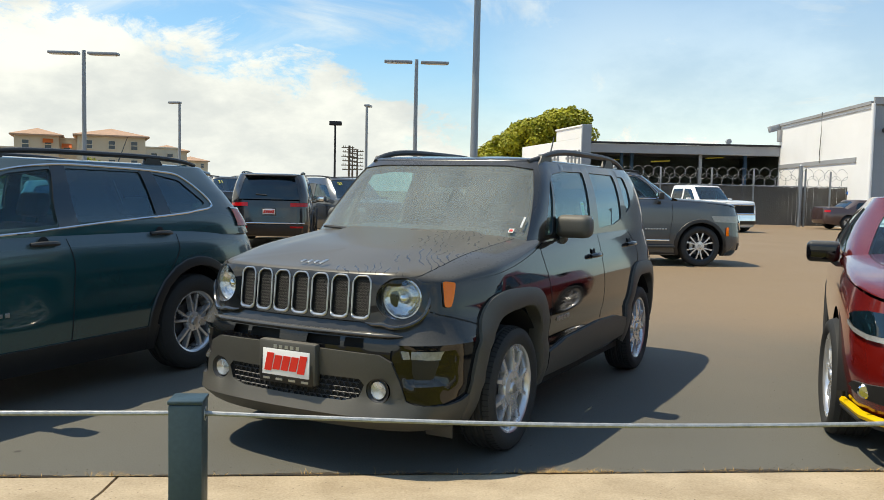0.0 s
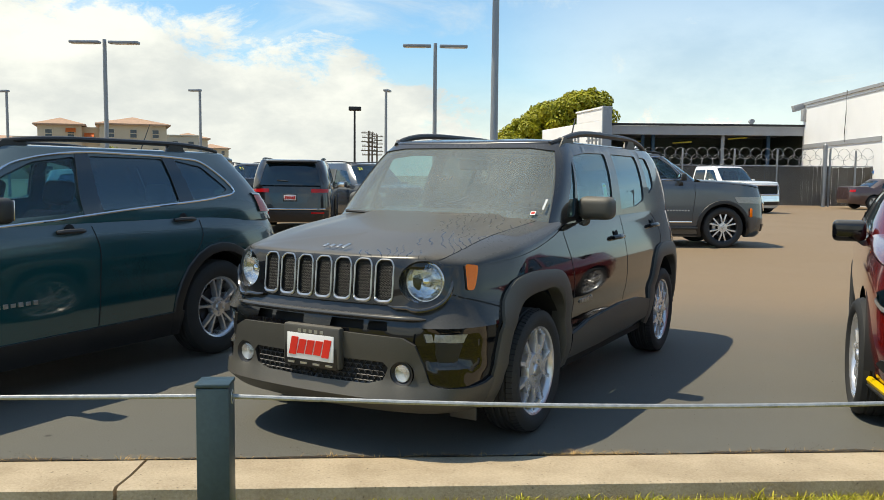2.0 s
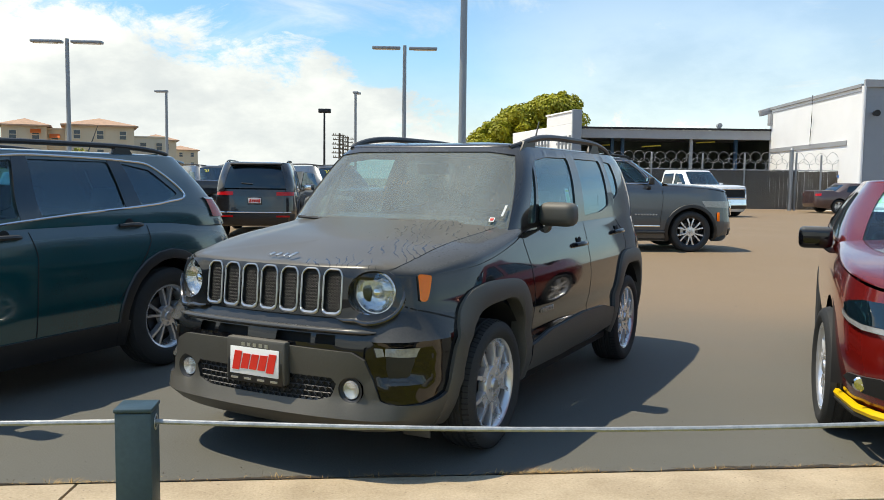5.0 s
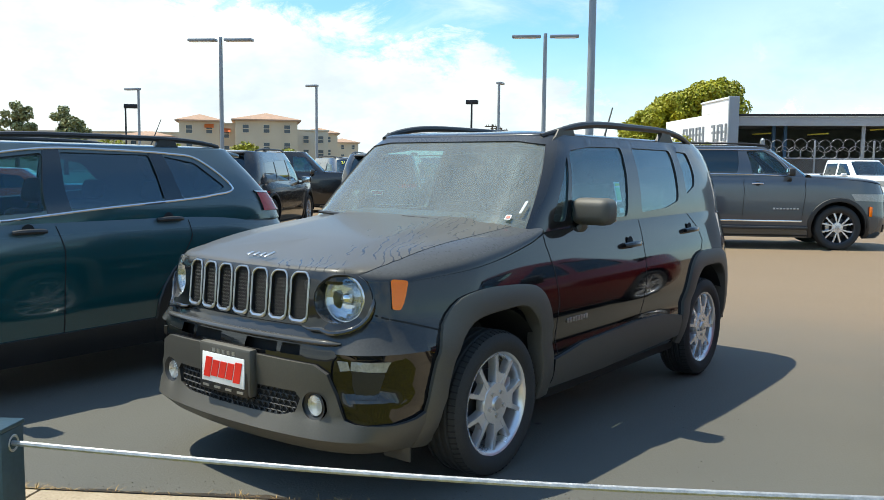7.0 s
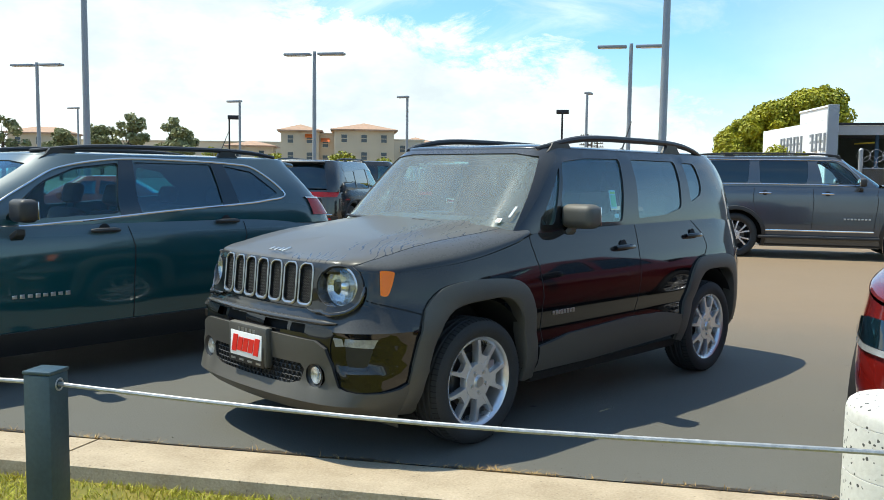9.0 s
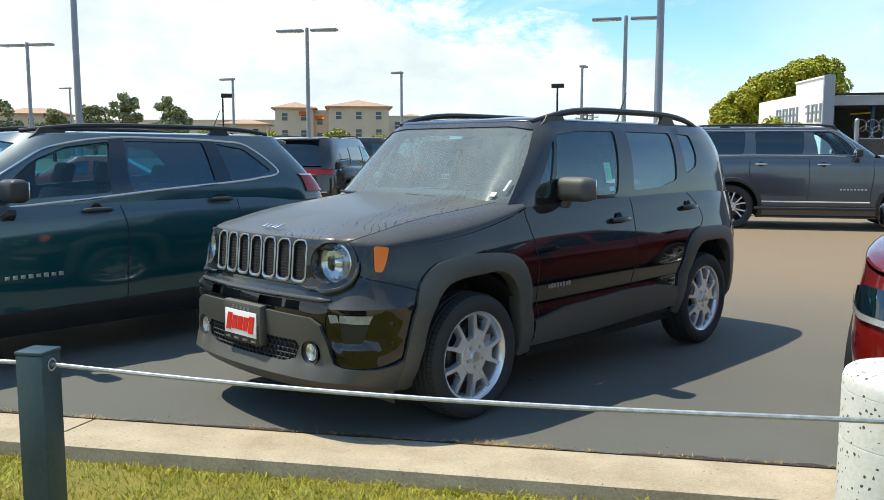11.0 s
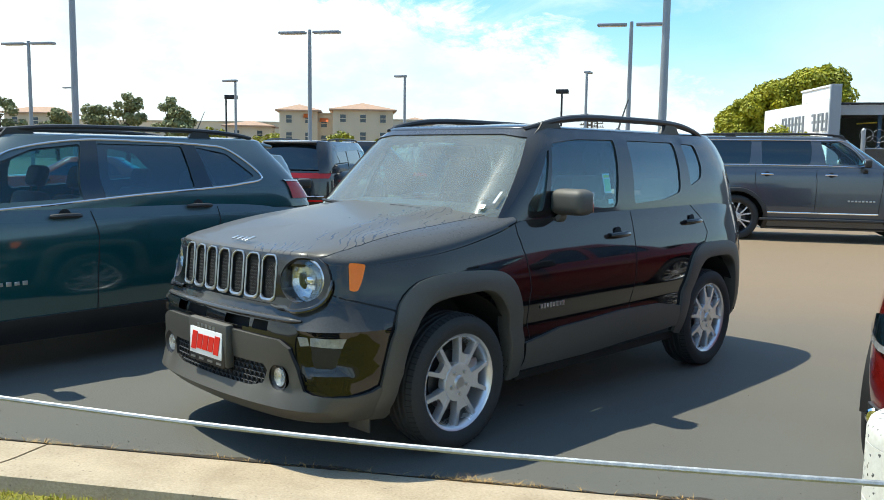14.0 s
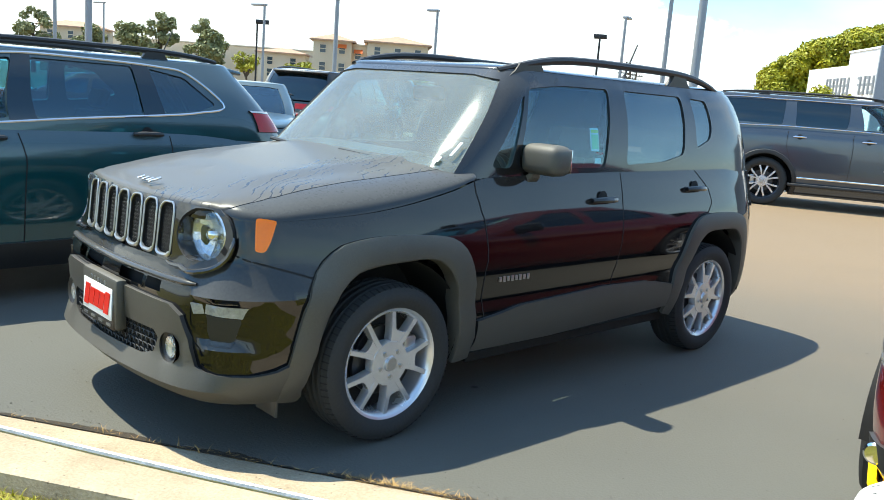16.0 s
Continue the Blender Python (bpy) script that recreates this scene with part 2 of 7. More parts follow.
    haze_gl.inputs["Roughness"].default_value = 0.13
    film.inputs["Fac"].default_value = 0.035
    l.new(body.outputs[0], film.inputs[1])
    l.new(haze_gl.outputs[0], film.inputs[2])
    l.new(film.outputs[0], m2.inputs[2])
    l.new(m2.outputs[0], out.inputs["Surface"])
    MATS[name] = m
    return m


BLACK_PAINT = surf("black_paint", (0.004, 0.004, 0.005), 0.05, 0, 0.3, 1.2, 90, 0.0, 1.0, dust=0.36, side=0.0, dust_col=(0.26, 0.25, 0.225), spec=0.08)
PILLAR_PAINT = surf("dusty_pillar_paint", (0.006, 0.006, 0.007), 0.14, 0, 0.3, 1.2, 90, 0.0, 0.7, dust=0.22, dust_col=(0.24, 0.225, 0.20), spec=0.4)
HOOD_PAINT = surf("dusty_hood_paint", (0.006, 0.006, 0.007), 0.10, 0, 0.3, 1.2, 90, 0.0, 0.28, dust=0.42, dust_col=(0.29, 0.26, 0.205), runs=True, spec=0.3)
GREY_PAINT = surf("granite_paint", (0.056, 0.070, 0.088), 0.16, 0.4, 0.12, 1.2, 200, 0.0, 1.0, dust=0.25)
TEAL_PAINT = surf("slate_paint", (0.004, 0.052, 0.058), 0.12, 0.1, 0.15, 1.2, 200, 0.0, 1.0, dust=0.40, side=0.03, up_hi=0.45, dust_col=(0.21, 0.225, 0.25))
RED_PAINT = surf("red_paint", (0.17, 0.006, 0.004), 0.14, 0.2, 0.12, 1.2, 200, 0.0, 1.0, dust=0.10, dust_col=(0.4, 0.25, 0.22))
WHITE_PAINT = surf("white_paint", (0.78, 0.78, 0.77), 0.2, 0, 0.04, 1.2, 80, 0.0, 0.8)
BROWN_PAINT = surf("brown_paint", (0.075, 0.045, 0.045), 0.2, 0.3, 0.12, 1.2, 200, 0.0, 0.8, dust=0.2)
DARK_PAINT = surf("charcoal_paint", (0.016, 0.014, 0.013), 0.16, 0.2, 0.15, 1.2, 200, 0.0, 1.0, dust=0.15)
PLASTIC = surf("grey_plastic", (0.060, 0.057, 0.049), 0.48, 0, 0.2, 3, 160, 0.06, dust=0.30, dust_col=(0.31, 0.28, 0.225))
BLACK_PLASTIC = surf("black_plastic", (0.013, 0.013, 0.014), 0.42, 0, 0.25, 4, 120, 0.05, dust=0.15)
RUBBER = surf("tyre_rubber", (0.022, 0.0225, 0.022), 0.78, 0, 0.25, 5, 90, 0.12)
ALLOY = surf("silver_alloy", (0.68, 0.68, 0.69), 0.25, 0.7, 0.06, 4, 60, 0.0)
DARK_ALLOY = surf("dark_alloy", (0.06, 0.06, 0.065), 0.35, 0.7, 0.1, 4, 60, 0.0)
CHROME = surf("chrome", (0.82, 0.83, 0.84), 0.08, 1.0, 0.03, 4, 60, 0.0)
SATIN = surf("satin_silver", (0.45, 0.455, 0.46), 0.32, 0.9, 0.06, 4, 60, 0.0)
# near-black for gaps and recesses: their shade is put into the colour
CAVITY = surf("shaded_cavity", (0.006, 0.006, 0.006), 0.8, 0, 0.2, 4, 60, 0.0)
CLOTH = surf("seat_cloth", (0.016, 0.016, 0.018), 0.85, 0, 0.2, 4, 200, 0.1)
AMBER = surf("amber_lens", (0.95, 0.19, 0.002), 0.15, 0, 0.06, 4, 60, 0.0, 0.3, spec=0.3)
RED_LENS = surf("red_lens", (0.48, 0.008, 0.010), 0.15, 0, 0.1, 8, 60, 0.0, 0.3, spec=0.3)
WHITE_LENS = surf("ribbed_lens", (0.30, 0.30, 0.29), 0.2, 0.2, 0.3, 40, 120, 0.2, 1.0)
PLATE_WHITE = surf("plate_white", (0.78, 0.78, 0.76), 0.4, 0, 0.04, 8, 60, 0.0)
PLATE_RED = surf("plate_red", (0.65, 0.02, 0.01), 0.4, 0, 0.06, 8, 60, 0.0)
TINTED = surf("privacy_glass", (0.003, 0.010, 0.014), 0.04, 0, 0.2, 2, 30, 0.0, 1.0)
CLEAR_GLASS = window_glass("clear_window_glass", (0.74, 0.94, 0.97), 1.0, 0.02, gloss=0.06)
SMOKED_GLASS = window_glass("smoked_window_glass", (0.14, 0.46, 0.58), 0.95, 0.015, gloss=0.14)
DOOR_GLASS = window_glass("door_window_glass", (0.46, 0.86, 0.94), 0.92, 0.03, gloss=0.13)
REAR_DOOR_GLASS = window_glass("rear_door_window_glass", (0.30, 0.38, 0.40), 0.34, 0.06, gloss=0.17)
DUSTY_GLASS = window_glass("dusty_windshield_glass", (0.6, 0.74, 0.68), 0.85, 0.33, True)
LIP_PAINT = surf("gloss_lip_paint", (0.012, 0.012, 0.013), 0.12, 0, 0.2, 3, 90, 0.0, 1.0, dust=0.15)
REFLECTOR = surf("lamp_reflector", (0.66, 0.67, 0.68), 0.14, 0.75, 0.25, 30, 90, 0.0)
LAMP_GLASS = window_glass("lamp_glass", (1, 1, 1), 0.95)


def asphalt_material():
    """Worn asphalt: speckled grey by the kerb, dusty tan farther out, with broad stains and small dark spots."""
    m = surf("asphalt", (0.113, 0.110, 0.093), 0.86, 0, 0.16, 0.5, 75, 0.3)
    n, l = m.node_tree.nodes, m.node_tree.links
    b = n["Principled BSDF"]
    old = b.inputs["Base Color"].links[0].from_socket
    tc = n.new("ShaderNodeTexCoord")
    sep = n.new("ShaderNodeSeparateXYZ")
    l.new(tc.outputs["Object"], sep.inputs["Vector"])
    broad = n.new("ShaderNodeTexNoise")
    broad.inputs["Scale"].default_value, broad.inputs["Detail"].default_value = 0.22, 6
    l.new(tc.outputs["Object"], broad.inputs["Vector"])
    far = n.new("ShaderNodeMath")
    far.operation = "MULTIPLY_ADD"
    l.new(broad.outputs["Fac"], far.inputs[0])
    far.inputs[1].default_value = 7.0
    l.new(sep.outputs["Y"], far.inputs[2])
    fr = n.new("ShaderNodeMapRange")
    fr.interpolation_type = "SMOOTHSTEP"
    fr.inputs["From Min"].default_value, fr.inputs["From Max"].default_value = 8.5, 15.0
    l.new(far.outputs[0], fr.inputs["Value"])
    mix = n.new("ShaderNodeMix")
    mix.data_type = "RGBA"
    mix.inputs["B"].default_value = (0.235, 0.165, 0.098, 1)
    l.new(fr.outputs["Result"], mix.inputs["Factor"])
    l.new(old, mix.inputs["A"])
    spots = n.new("ShaderNodeTexVoronoi")
    spots.inputs["Scale"].default_value, spots.inputs["Randomness"].default_value = 1.7, 1.0
    l.new(tc.outputs["Object"], spots.inputs["Vector"])
    sr = n.new("ShaderNodeMapRange")
    sr.inputs["From Min"].default_value, sr.inputs["From Max"].default_value = 0.02, 0.045
    sr.inputs["To Min"].default_value, sr.inputs["To Max"].default_value = 0.45, 1.0
    l.new(spots.outputs["Distance"], sr.inputs["Value"])
    grit = n.new("ShaderNodeTexNoise")
    grit.inputs["Scale"].default_value, grit.inputs["Detail"].default_value = 260, 2
    l.new(tc.outputs["Object"], grit.inputs["Vector"])
    gr = n.new("ShaderNodeMapRange")
    gr.inputs["From Min"].default_value, gr.inputs["From Max"].default_value = 0.3, 0.7
    gr.inputs["To Min"].default_value, gr.inputs["To Max"].default_value = 0.72, 1.28
    l.new(grit.outputs["Fac"], gr.inputs["Value"])
    mu = n.new("ShaderNodeMath")
    mu.operation = "MULTIPLY"
    l.new(sr.outputs["Result"], mu.inputs[0])
    l.new(gr.outputs["Result"], mu.inputs[1])
    sc = n.new("ShaderNodeVectorMath")
    sc.operation = "SCALE"
    l.new(mix.outputs["Result"], sc.inputs[0])
    l.new(mu.outputs[0], sc.inputs["Scale"])
    l.new(sc.outputs[0], b.inputs["Base Color"])
    return m


ASPHALT = asphalt_material()
CONCRETE = surf("kerb_concrete", (0.55, 0.445, 0.31), 0.85, 0, 0.22, 3.0, 80, 0.4, second=(0.32, 0.245, 0.155))
# brown dirt, darkened so the colour carries the shadow line by the kerb
EDGE_DIRT_SHADE = surf("edge_dirt_shade", (0.060, 0.044, 0.028), 0.95, 0, 0.3, 6, 90, 0.6, second=(0.018, 0.015, 0.011))
PALE_CONCRETE = surf("bollard_concrete", (0.72, 0.70, 0.64), 0.8, 0, 0.08, 3, 60, 0.15, second=(0.55, 0.52, 0.46))


def pits(m, scale, r0, r1, dark):
    """Small dark pits and chips over a surface."""
    n, l = m.node_tree.nodes, m.node_tree.links
    b = n["Principled BSDF"]
    old = b.inputs["Base Color"].links[0].from_socket
    tc, vo = n.new("ShaderNodeTexCoord"), n.new("ShaderNodeTexVoronoi")
    vo.inputs["Scale"].default_value = scale
    wb = n.new("ShaderNodeTexNoise")
    wb.inputs["Scale"].default_value = scale * 1.5
    l.new(tc.outputs["Object"], wb.inputs["Vector"])
    ad = n.new("ShaderNodeVectorMath")
    ad.operation = "MULTIPLY_ADD"
    ad.inputs[1].default_value = (0.6 / scale,) * 3
    l.new(wb.outputs["Color"], ad.inputs[0])
    l.new(tc.outputs["Object"], ad.inputs[2])
    l.new(ad.outputs[0], vo.inputs["Vector"])
    mr = n.new("ShaderNodeMapRange")
    mr.inputs["From Min"].default_value, mr.inputs["From Max"].default_value = r0, r1
    mr.inputs["To Min"].default_value, mr.inputs["To Max"].default_value = dark, 1.0
    l.new(vo.outputs["Distance"], mr.inputs["Value"])
    sc = n.new("ShaderNodeVectorMath")
    sc.operation = "SCALE"
    l.new(old, sc.inputs[0])
    l.new(mr.outputs["Result"], sc.inputs["Scale"])
    l.new(sc.outputs[0], b.inputs["Base Color"])


pits(PALE_CONCRETE, 42.0, 0.17, 0.24, 0.12)
pits(CONCRETE, 22.0, 0.05, 0.14, 0.45)
GRASS = surf("grass_blade", (0.31, 0.35, 0.012), 0.7, 0, 0.35, 3, 30, 0.0, second=(0.52, 0.40, 0.05))
SOIL = surf("grass_soil", (0.25, 0.185, 0.035), 0.9, 0, 0.3, 7, 60, 0.4, second=(0.12, 0.13, 0.010))
DRY = surf("dry_grass", (0.48, 0.30, 0.11), 0.8, 0, 0.3, 6, 40, 0.0)
POST_STEEL = surf("post_steel", (0.045, 0.075, 0.085), 0.42, 0.2, 0.2, 4, 50, 0.08)
CABLE_STEEL = surf("galvanised_cable", (0.42, 0.42, 0.41), 0.45, 0.6, 0.25, 40, 200, 0.2)
POLE_STEEL = surf("pole_steel", (0.27, 0.29, 0.31), 0.45, 0.4, 0.1, 2, 40, 0.02)
BLACK_STEEL = surf("black_steel", (0.015, 0.015, 0.017), 0.45, 0.3, 0.1, 2, 40, 0.02)
WHITE_WALL = surf("white_painted_wall", (0.90, 0.90, 0.89), 0.6, 0, 0.05, 0.6, 20, 0.1)
GREY_WALL = surf("grey_painted_block", (0.28, 0.31, 0.34), 0.7, 0, 0.08, 0.6, 20, 0.1)
GREY_TRIM = surf("grey_trim", (0.33, 0.34, 0.35), 0.6, 0, 0.1, 1, 20, 0.05)
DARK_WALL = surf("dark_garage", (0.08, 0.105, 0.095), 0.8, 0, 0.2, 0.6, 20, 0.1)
BLUE_STEEL = surf("blue_column", (0.03, 0.11, 0.24), 0.5, 0, 0.1, 2, 20, 0.0)
CHAIN_WIRE = surf("chain_wire", (0.16, 0.155, 0.145), 0.5, 0.4, 0.2, 4, 40, 0.0)
WOOD_SLAT = surf("weathered_slat", (0.085, 0.070, 0.052), 0.8, 0, 0.3, 3, 40, 0.1)
STUCCO = surf("tan_stucco", (0.60, 0.48, 0.33), 0.85, 0, 0.07, 0.4, 12, 0.1)
STUCCO_PALE = surf("pale_stucco", (0.62, 0.52, 0.38), 0.85, 0, 0.07, 0.4, 12, 0.1)
ROOF_TILE = surf("clay_roof_tile", (0.46, 0.29, 0.19), 0.8, 0, 0.2, 1.5, 14, 0.3)
PANE = surf("building_pane", (0.05, 0.07, 0.085), 0.08, 0, 0.2, 1, 10, 0.0)
BARK = surf("bark", (0.10, 0.075, 0.05), 0.9, 0, 0.3, 4, 30, 0.4)
LEAF = surf("leaf_yellow_green", (0.50, 0.45, 0.014), 0.55, 0, 0.35, 0.35, 3, 0.0, second=(0.18, 0.20, 0.010))
LEAF_DARK = surf("leaf_dark", (0.30, 0.30, 0.12), 0.6, 0, 0.35, 0.5, 3, 0.0, second=(0.13, 0.15, 0.06))
LABEL_GREEN = surf("green_label", (0.45, 0.75, 0.35), 0.5, 0, 0.05, 8, 60, 0.0)
LABEL_YELLOW = surf("yellow_label", (0.85, 0.78, 0.10), 0.5, 0, 0.05, 8, 60, 0.0)
YELLOW = surf("yellow_plastic", (0.85, 0.55, 0.01), 0.4, 0, 0.05, 8, 60, 0.0)
ORANGE = surf("orange_plastic", (0.75, 0.16, 0.03), 0.4, 0, 0.05, 8, 60, 0.0)
BLUE = surf("blue_sign", (0.05, 0.2, 0.55), 0.4, 0, 0.05, 8, 60, 0.0)
FAR_GROUND = surf("far_ground", (0.20, 0.17, 0.12), 0.9, 0, 0.15, 0.05, 2, 0.0)
ORANGE_PAINT = surf("orange_red_paint", (0.62, 0.06, 0.02), 0.16, 0.1, 0.1, 1.2, 100, 0.0, 1.0, dust=0.1)

# ---- mesh helpers ----
from mathutils.geometry import delaunay_2d_cdt


def thing(name, m, label, category, group="", kind=""):
    ob = new(name)
    ob.empty_display_size = 0.2
    ob.matrix_world = m
    return tagged(ob, label, category, group, kind)


def part_mesh(name, verts, faces, material, parent=None, label="", solid=0.0, sharp=38, bevel=0.0):
    me = bpy.data.meshes.new(name)
    me.from_pydata([tuple(v) for v in verts], [], [tuple(int(i) for i in f) for f in faces])
    me.validate()
    me.shade_smooth()
    me.set_sharp_from_angle(angle=radians(sharp))
    me.materials.append(material)
    ob = new(name, me)
    ob.parent = parent
    if solid:
        md = ob.modifiers.new("thickness", "SOLIDIFY")
        md.thickness, md.offset = solid, -1
    if bevel:
        md = ob.modifiers.new("edge", "BEVEL")
        md.width, md.segments, md.limit_method = bevel, 2, "ANGLE"
    if label:
        ob["label"] = label
    return ob


def part(name, bm, material, parent=None, label="", sharp=38, bevel=0.0):
    bmesh.ops.recalc_face_normals(bm, faces=bm.faces)
    me = bpy.data.meshes.new(name)
    bm.to_mesh(me)
    bm.free()
    me.shade_smooth()
    me.set_sharp_from_angle(angle=radians(sharp))
    me.materials.append(material)
    ob = new(name, me)
    ob.parent = parent
    if bevel:
        md = ob.modifiers.new("edge", "BEVEL")
        md.width, md.segments, md.limit_method = bevel, 2, "ANGLE"
    if label:
        ob["label"] = label
    return ob


def box(bm, c, s, bev=0.0, m=None, seg=2):
    r = bmesh.ops.create_cube(bm, size=1.0, matrix=(m or Matrix()) @ Matrix.LocRotScale(c, None, s))
    if bev:
        edges = {e for v in r["verts"] for e in v.link_edges}
        bmesh.ops.bevel(bm, geom=list(edges), offset=bev, segments=seg, affect="EDGES", profile=0.5)


def rod(bm, a, b, r0, r1=None, n=10):
    a, b = Vector(a), Vector(b)
    d = b - a
    m = Matrix.Translation((a + b) / 2) @ d.to_track_quat("Z", "Y").to_matrix().to_4x4()
    bmesh.ops.create_cone(bm, cap_ends=True, segments=n, radius1=r0, radius2=r0 if r1 is None else r1, depth=d.length, matrix=m)


def sweep(bm, pts, r, n=8, closed=False, flat=1.0, up=(0, 0, 1)):
    """A tube along points; flat squeezes it along up."""
    pts = [Vector(p) for p in pts]
    rings, k = [], len(pts)
    for i, p in enumerate(pts):
        a = pts[(i - 1) % k] if closed or i else p
        b = pts[(i + 1) % k] if closed or i < k - 1 else p
        d = (b - a).normalized()
        u = Vector(up) - d * Vector(up).dot(d)
        u = u.normalized() if u.length > 1e-4 else d.orthogonal().normalized()
        s = d.cross(u)
        rr = r[i] if isinstance(r, (list, tuple)) else r
        rings.append([bm.verts.new(p + (u * math.sin(2 * math.pi * j / n) * flat + s * math.cos(2 * math.pi * j / n)) * rr) for j in range(n)])
    for i in range(k if closed else k - 1):
        for j in range(n):
            bm.faces.new((rings[i][j], rings[i][(j + 1) % n], rings[(i + 1) % k][(j + 1) % n], rings[(i + 1) % k][j]))
    if not closed:
        bm.faces.new(rings[0]), bm.faces.new(rings[-1][::-1])


def lathe(bm, prof, n=32, m=None):
    """Turns (radius, along) points round the y axis."""
    m = m or Matrix()
    rings = []
    for i in range(n):
        a = 2 * math.pi * i / n
        rings.append([bm.verts.new(m @ Vector((r * math.cos(a), y, r * math.sin(a)))) for r, y in prof])
    for i in range(n):
        for j in range(len(prof) - 1):
            q = (rings[i][j], rings[(i + 1) % n][j], rings[(i + 1) % n][j + 1], rings[i][j + 1])
            if len(set(q)) == 4:
                bm.faces.new(q)
    bmesh.ops.remove_doubles(bm, verts=bm.verts, dist=1e-5)


def prism(bm, loop, push):
    """A plate from a 3D loop, pushed along a vector."""
    f = [bm.verts.new(Vector(p)) for p in loop]
    b = [bm.verts.new(Vector(p) + Vector(push)) for p in loop]
    bm.faces.new(f), bm.faces.new(b[::-1])
    for i in range(len(f)):
        j = (i + 1) % len(f)
        bm.faces.new((f[j], f[i], b[i], b[j]))


def rrect(cx, cy, w, h, r, n=4):
    out = []
    for sx, sy, a0 in ((1, 1, 0), (-1, 1, 90), (-1, -1, 180), (1, -1, 270)):
        for k in range(n + 1):
            a = radians(a0 + 90 * k / n)
            out.append((cx + sx * (w / 2 - r) + r * math.cos(a), cy + sy * (h / 2 - r) + r * math.sin(a)))
    return out


def smooth_fn(*pts):
    """A smooth monotone curve through (x, y) points."""
    pts = sorted(pts)
    x, y = np.array([p[0] for p in pts], float), np.array([p[1] for p in pts], float)
    h, d = np.diff(x), np.diff(y) / np.diff(x)
    m = np.zeros(len(x))
    for i in range(1, len(x) - 1):
        if d[i - 1] * d[i] > 0:
            w1, w2 = 2 * h[i] + h[i - 1], h[i] + 2 * h[i - 1]
            m[i] = (w1 + w2) / (w1 / d[i - 1] + w2 / d[i])
    m[0], m[-1] = d[0], d[-1]

    def f(q):
        q = np.clip(np.asarray(q, float), x[0], x[-1])
        i = np.clip(np.searchsorted(x, q) - 1, 0, len(x) - 2)
        t = (q - x[i]) / h[i]
        return ((2 * t**3 - 3 * t**2 + 1) * y[i] + (t**3 - 2 * t**2 + t) * h[i] * m[i] + (3 * t**2 - 2 * t**3) * y[i + 1] + (t**3 - t**2) * h[i] * m[i + 1])

    return f


def dense(loop, step, closed=True):
    out, n = [], len(loop)
    for i in range(n if closed else n - 1):
        a, b = np.array(loop[i], float), np.array(loop[(i + 1) % n], float)
        k = max(1, int(np.ceil(np.linalg.norm(b - a) / step)))
        out += [tuple(a + (b - a) * j / k) for j in range(k)]
    if not closed:
        out.append(tuple(loop[-1]))
    return out


def rounded(loop, r, n=4):
    """Rounds the corners of a closed 2D loop."""
    out, k = [], len(loop)
    for i in range(k):
        p, a, b = np.array(loop[i], float), np.array(loop[i - 1], float), np.array(loop[(i + 1) % k], float)
        da, db = a - p, b - p
        la, lb = np.linalg.norm(da), np.linalg.norm(db)
        q = min(r, la * 0.45, lb * 0.45)
        s, e = p + da / la * q, p + db / lb * q
        for j in range(n + 1):
            t = j / n
            out.append(tuple((1 - t) ** 2 * s + 2 * t * (1 - t) * p + t * t * e))
    return out


def inside(px, py, loop):
    c = np.zeros(len(px), bool)
    n = len(loop)
    for i in range(n):
        (x1, y1), (x2, y2) = loop[i], loop[(i + 1) % n]
        if y1 == y2:
            continue
        hit = ((y1 > py) != (y2 > py)) & (px < (x2 - x1) * (py - y1) / (y2 - y1) + x1)
        c ^= hit
    return c


def fill2d(outer, holes, step, extra=None, clear=0.0):
    """Triangles that fill a 2D outline with holes, finer than step. Returns points and faces."""
    loops = [dense(outer, step)] + [dense(h, step * 0.7) for h in holes]
    pts, edges = [], []
    for lp in loops:
        b = len(pts)
        pts += lp
        edges += [(b + i, b + (i + 1) % len(lp)) for i in range(len(lp))]
    edge = np.array(pts)
    lo, hi = edge.min(0), edge.max(0)
    gx, gy = np.meshgrid(np.arange(lo[0] + step / 2, hi[0], step), np.arange(lo[1] + step / 2, hi[1], step))
    gx, gy = gx.ravel(), gy.ravel()
    ok = inside(gx, gy, loops[0])
    for h in loops[1:]:
        ok &= ~inside(gx, gy, h)
    gx, gy = gx[ok], gy[ok]
    far = np.ones(len(gx), bool)
    for p in edge:
        far &= (gx - p[0]) ** 2 + (gy - p[1]) ** 2 > max(step * 0.45, clear) ** 2
    pts = pts + list(zip(gx[far], gy[far]))
    if extra is not None and len(extra):
        pts = pts + [tuple(q) for q in extra]
    v, _, f, *_ = delaunay_2d_cdt([Vector(p) for p in pts], edges, [], 0, 1e-6)
    v = np.array([tuple(p) for p in v])
    f = np.array([tuple(t) for t in f])
    c = v[f].mean(1)
    ok = inside(c[:, 0], c[:, 1], loops[0])
    for h in loops[1:]:
        ok &= ~inside(c[:, 0], c[:, 1], h)
    return v, f[ok]


